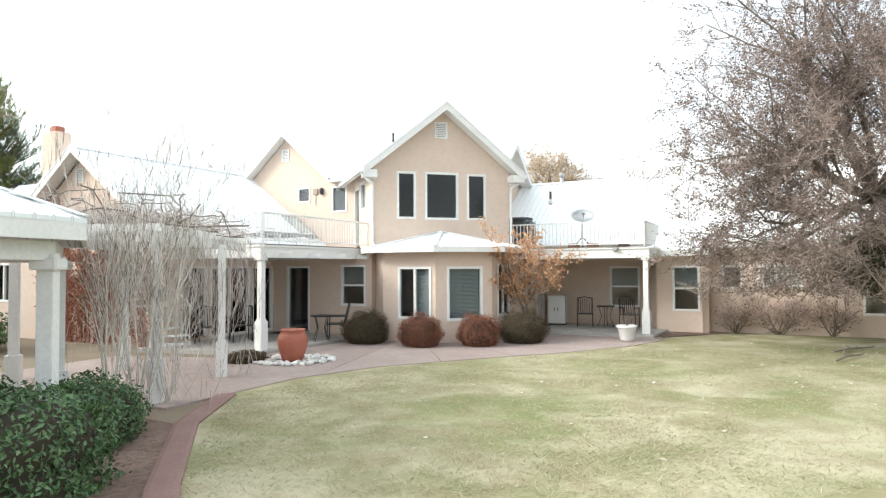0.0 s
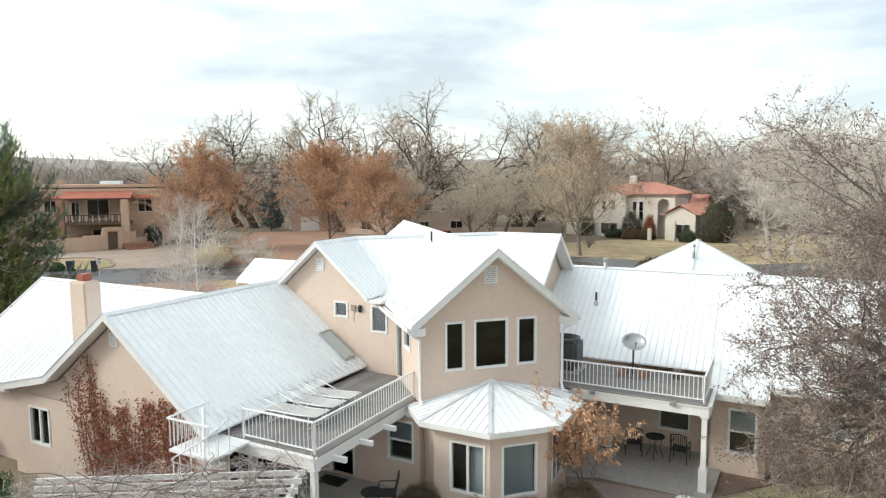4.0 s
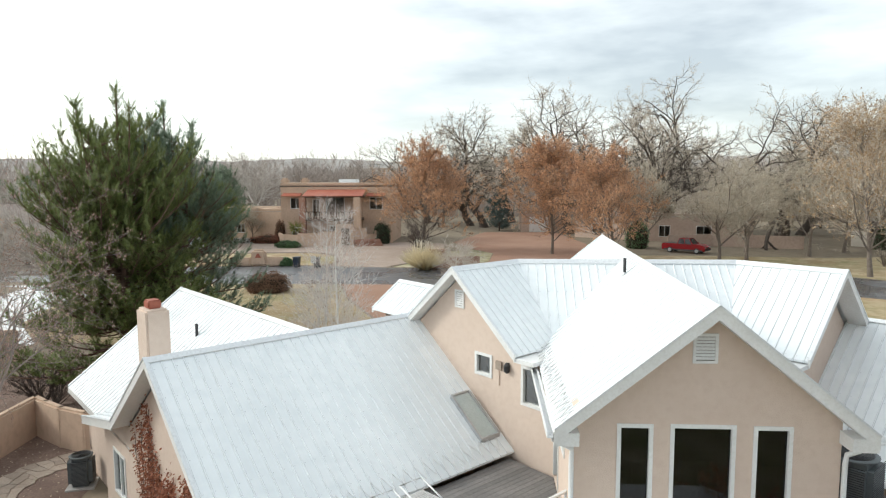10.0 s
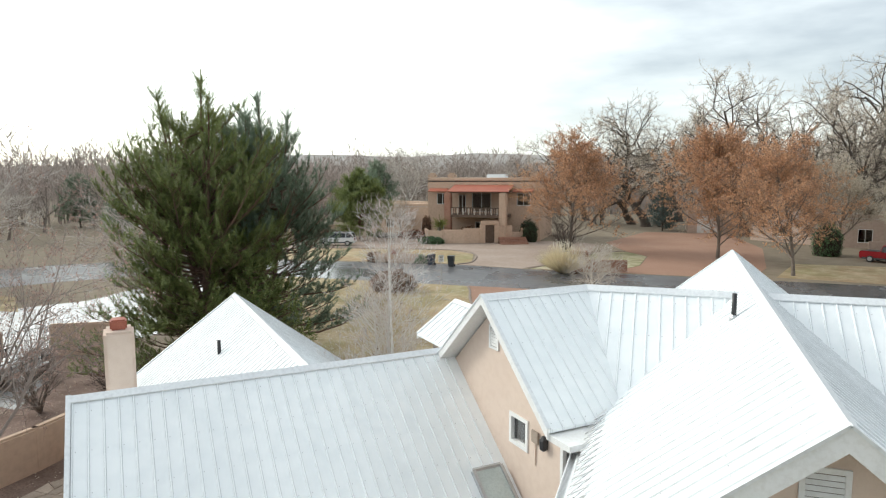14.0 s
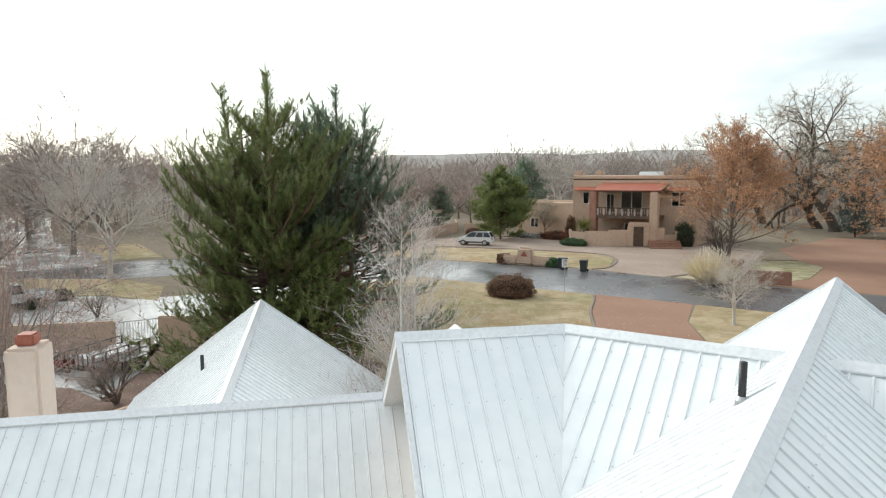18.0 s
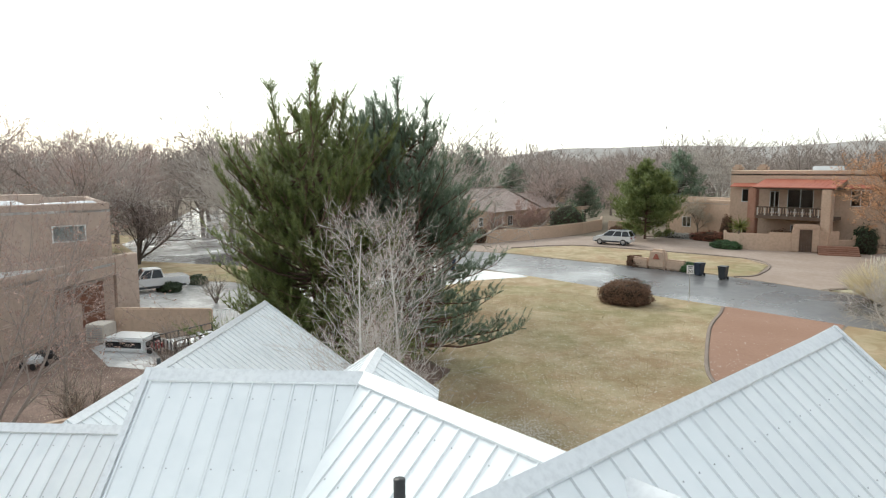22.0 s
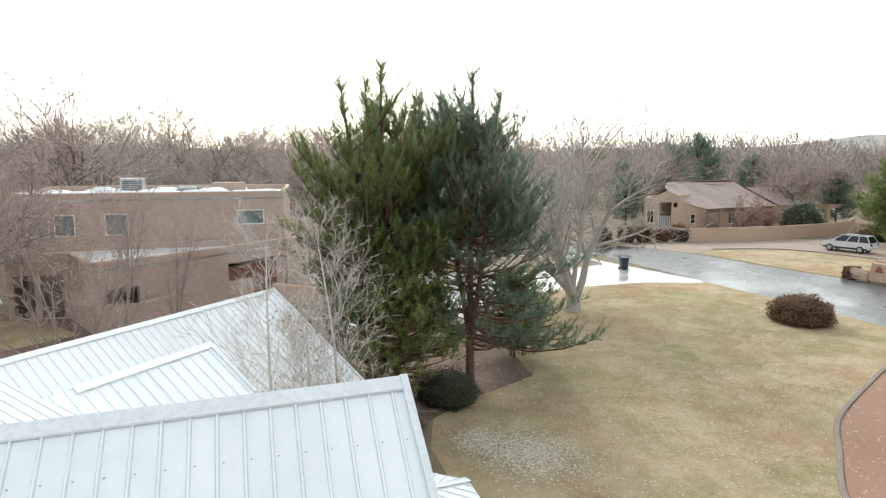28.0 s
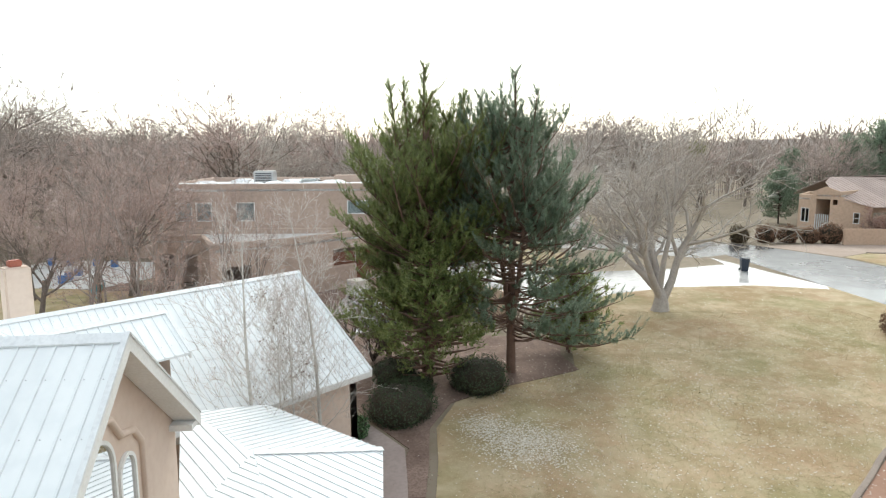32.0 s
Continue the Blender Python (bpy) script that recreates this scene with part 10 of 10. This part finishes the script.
for x, y, s, k, protos, lab in ((-11.9, 69.0, 0.92, 0, dark_shrub, "dark bare multi-stemmed shrub across the road"), (-37.0, -2.9, 1.12, 0, elm_red, "tall bare reddish tree by the brown adobe house"), (-36.0, -9.0, 1.1, 1, elm_red, "bare reddish tree by the brown adobe house"), (-23.6, 8.2, 0.82, 0, yard_elm, "reddish tree with small dry leaves by the yard wall"), (-25.5, 6.0, 0.9, 1, yard_elm, "reddish tree with small dry leaves in the gravel yard"), (-36.2, -2.2, 0.95, 0, yard_elm, "reddish tree with small dry leaves beside the brown house"), (-31.5, -7.0, 0.8, 1, yard_elm, "reddish tree with small dry leaves on the yard lawn"), (-33.2, -3.0, 0.75, 1, yard_elm, "slim reddish tree with small dry leaves on the yard lawn"), (-35.0, -4.2, 0.8, 1, elm_red, "bare reddish tree by the brown adobe house"), (-21.5, 1.2, 1.0, 0, yard_elm, "reddish tree with small dry leaves in the side yard"), (-27.5, -4.0, 0.85, 0, elm_red, "bare reddish tree in the side yard"), (-56.1, 30.4, 1.12, 0, elm_pale, "pale bare tree between the drives"), (-43.9, 100, 1.22, 0, elm_pale, "white-barked bare tree behind the adobe house"), (-57.4, 66.2, 0.60, 0, pink_shrub, "reddish twiggy shrub by the low house"), (-56.6, 71.0, 0.86, 0, pink_shrub, "reddish twiggy shrub by the low house"), (-57.0, 74.2, 0.80, 0, pink_shrub, "reddish twiggy shrub by the low house"), (-66.2, 23.5, 1.0, 0, dark_tree, "dark multi-stemmed bare tree beside the wet drive"), (-38.2, 83.6, 0.5, 1, elms, "gnarled bare tree against the adobe wall"), (-22.4, 14.9, 0.5, 0, dark_shrub, "dark bare shrub beyond the yard wall"), (-21.4, 14.2, 0.42, 0, dark_shrub, "dark bare shrub beyond the yard wall"), (-23, 8.5, 0.55, 0, thicket, "bare shrub by the yard wall"), (-25, 13, 0.6, 1, thicket, "reddish bare shrub in the side yard"), (-30, 14.8, 0.4, 0, thicket, "bare shrub by the trailer"), (-42, 21.5, 0.5, 0, thicket, "bare shrub beside the wet drive"), (-6.0, 40.5, 0.42, 0, elm_pale, "thin young tree beside the drive"), (50.5, 42, 1.5, 0, elm_grey, "large pale bare tree beyond the east wing"), (44.5, 26, 1.3, 1, elm_grey, "large pale bare tree beyond the east wing"), (38.7, 22.5, 1.35, 0, elm_grey, "large pale bare tree beyond the east wing"), (56, 44, 1.45, 1, elm_grey, "large pale bare tree across the road"), (26, 10, 0.8, 1, elms, "bare tree beyond the east wing"), (36, 57, 0.5, 0, thicket, "bare shrub across the road")):
    tree("bare_tree" if s > 0.6 else "bare_shrub", (x, y, gz(y)), protos[k], lab, "tree" if s > 0.6 else "shrub", "", R.uniform(0, 360), s)

# ---- grass, fallen leaves, stones ----
def inside(p, poly):
    c = False
    for (x0, y0), (x1, y1) in zip(poly, poly[1:] + poly[:1]):
        if (y0 > p[1]) != (y1 > p[1]) and p[0] < (x1 - x0) * (p[1] - y0) / (y1 - y0) + x0:
            c = not c
    return c


def scatter_grass(name, poly, n, h, material, label, seed, w=0.006):
    r = random.Random(seed)
    x0, x1 = min(p[0] for p in poly), max(p[0] for p in poly)
    y0, y1 = min(p[1] for p in poly), max(p[1] for p in poly)
    v, f = [], []
    while len(f) < n:
        x, y = r.uniform(x0, x1), r.uniform(y0, y1)
        if not inside((x, y), poly):
            continue
        k = 0.5 + 0.9 * max(0, noise.noise((x * 0.35, y * 0.35, seed)) + 0.4)
        a = r.uniform(0, 6.28)
        hh = h * r.uniform(0.3, 0.8) * k
        dx, dy = math.cos(a) * w, math.sin(a) * w
        lx, ly = r.gauss(0, 2.2) * hh, r.gauss(0, 2.2) * hh
        z = gz(y) + 0.02
        b = len(v)
        v += [(x - dx, y - dy, z), (x + dx, y + dy, z), (x + lx, y + ly, z + hh)]
        f.append((b, b + 1, b + 2))
    return tagged(new(name, fast_mesh(v, f, material)), label, "grass", "", "stuff")


# pale pebbles and bleached leaves over the brown gravel
r = random.Random(41)
v, f = [], []
GRAVEL_PATCH = [(-17.2, 15.4), (-16.3, 8.3), (-15.8, 5.0), (-20, -5.5), (-38, -3), (-37, 5), (-35.9, 9.0), (-33, 17.0), (-26, 18)]
while len(f) < 4200:
    x, y = r.uniform(-38, -15.5), r.uniform(-5.5, 18)
    if inside((x, y), GRAVEL_PATCH):
        a, w = r.uniform(0, 3.14), r.uniform(0.012, 0.04)
        cx, cy = math.cos(a) * w, math.sin(a) * w
        z = gz(y) + 0.02 + w * 0.3
        b = len(v)
        v += [(x - cx, y - cy, z), (x + cy * 0.6, y - cx * 0.6, z - w * 0.25), (x + cx, y + cy, z + w * 0.2), (x - cy * 0.6, y + cx * 0.6, z + w * 0.3)]
        f.append((b, b + 1, b + 2, b + 3))
tagged(new("leaf_litter", fast_mesh(v, f, SEED_TAN)), "bleached leaves scattered over the brown gravel", "leaves", "", "stuff")
scatter_grass("grass", [(-6.5, -14.5), (6, -14.5), (11, -8), (5.2, -3.4), (1.4, -4.8), (-3.4, -5.5), (-6.4, -7.7), (-6.9, -12.3)], 90000, 0.045, BLADE, "short winter grass, green and straw", 3)
scatter_grass("grass", [(-30, 27), (-24, 24.5), (-19, 23.5), (-16.0, 17.8), (-11, 16.8), (-6, 17.6), (-3.4, 19.2), (-4.8, 25.4), (-9, 29.2), (-12.6, 34.4), (-15.9, 42.8), (-28, 42)], 60000, 0.06, BLADE_DRY, "short straw-coloured grass", 4, 0.012)


def scatter_leaves(name, spots, size, material, label):
    g = Growth(71)
    for x, y, sx, sy, n in spots:
        for i in range(n):
            a, b = g.r.gauss(x, sx), g.r.gauss(y, sy)
            L = size * g.r.uniform(0.6, 1.4)
            t = g.r.uniform(0, 6.28)
            u, w = Vector((math.cos(t), math.sin(t), g.r.gauss(0, 0.15))) * L, Vector((-math.sin(t), math.cos(t), g.r.gauss(0, 0.15))) * (L * 0.65)
            c = Vector((a, b, gz(b) + 0.035))
            k = len(g.lv)
            g.lv += [tuple(c - u), tuple(c - w), tuple(c + u), tuple(c + w)]
            g.lf.append((k, k + 1, k + 2, k + 3))
    return tagged(new(name, fast_mesh(g.lv, g.lf, material)), label, "leaves", "", "stuff")


scatter_leaves("fallen_leaves", ((3, -9, 4, 2.5, 160), (-12.2, 19.4, 0.9, 0.7, 2400), (-13.6, 18.4, 0.7, 0.5, 900), (-12.0, 20.6, 1.0, 0.5, 800), (-16, 23, 3, 3, 700), (-20, 30, 6, 5, 2200), (-24, 37, 5, 3, 1500), (-10, 24, 3.5, 3, 900), (-13, 29, 4, 4, 1200)), 0.035, mk_leaf("bleached_leaf", (0.52, 0.46, 0.38), (0.82, 0.78, 0.70), 0.8, 0.2), "scattered bleached leaves on the grass")
scatter_leaves("leaf_litter", ((-20, 20, 2.5, 2.5, 1800), (-13.5, 15.9, 2.5, 0.35, 700), (-27, 6, 4, 4, 1500), (-8.6, -9.5, 0.6, 1.6, 700)), 0.03, LEAF_BROWN, "brown leaf litter on the gravel")
# flagstones of the side path, fitted edge to edge with earth joints
rr = random.Random(12)
spine = smooth_path([(-17.2, 10.0), (-17.9, 9.6), (-18.35, 8.8), (-18.5, 7.9), (-18.3, 6.8), (-17.6, 5.6), (-16.9, 4.4)], 3)
grid = []
for k, c in enumerate(spine):
    a, b = Vector(spine[max(k - 1, 0)]), Vector(spine[min(k + 1, len(spine) - 1)])
    n = Vector((a.y - b.y, b.x - a.x)).normalized()
    grid.append([Vector(c) + n * (o + rr.uniform(-0.09, 0.09)) + Vector((rr.uniform(-0.1, 0.1), rr.uniform(-0.1, 0.1))) for o in (-0.62, -0.2, 0.22, 0.64)])
for k in range(len(grid) - 1):
    for j in range(3):
        q = [grid[k][j], grid[k][j + 1], grid[k + 1][j + 1], grid[k + 1][j]]
        m = sum(q, Vector((0, 0))) / 4
        bm = bm_new()
        prism(bm, [tuple(m + (p - m) * 0.93) for p in q], 0.0, 0.04 + rr.uniform(0, 0.012))
        bmesh.ops.recalc_face_normals(bm, faces=bm.faces[:])
        tagged(part("flagstone", bm, FLAG), "tan irregular flagstone in the side path", "flagstone", "side path stones", "structure")

# screw heads along the ribs of the metal roofs
v, f = [], []
for x, y, z, poly in SCREWS:
    if inside((x, y), poly):
        b = len(v)
        v += [(x - 0.011, y, z + 0.002), (x, y - 0.011, z + 0.002), (x + 0.011, y, z + 0.002), (x, y + 0.011, z + 0.002), (x, y, z + 0.016)]
        f += [(b, b + 1, b + 4), (b + 1, b + 2, b + 4), (b + 2, b + 3, b + 4), (b + 3, b, b + 4)]
sc = part("roof_screws", fast_mesh(v, f, GALV), None, house, "grey screw heads on the metal roof")
tagged(sc, "grey screw heads on the metal roof", kind="stuff")
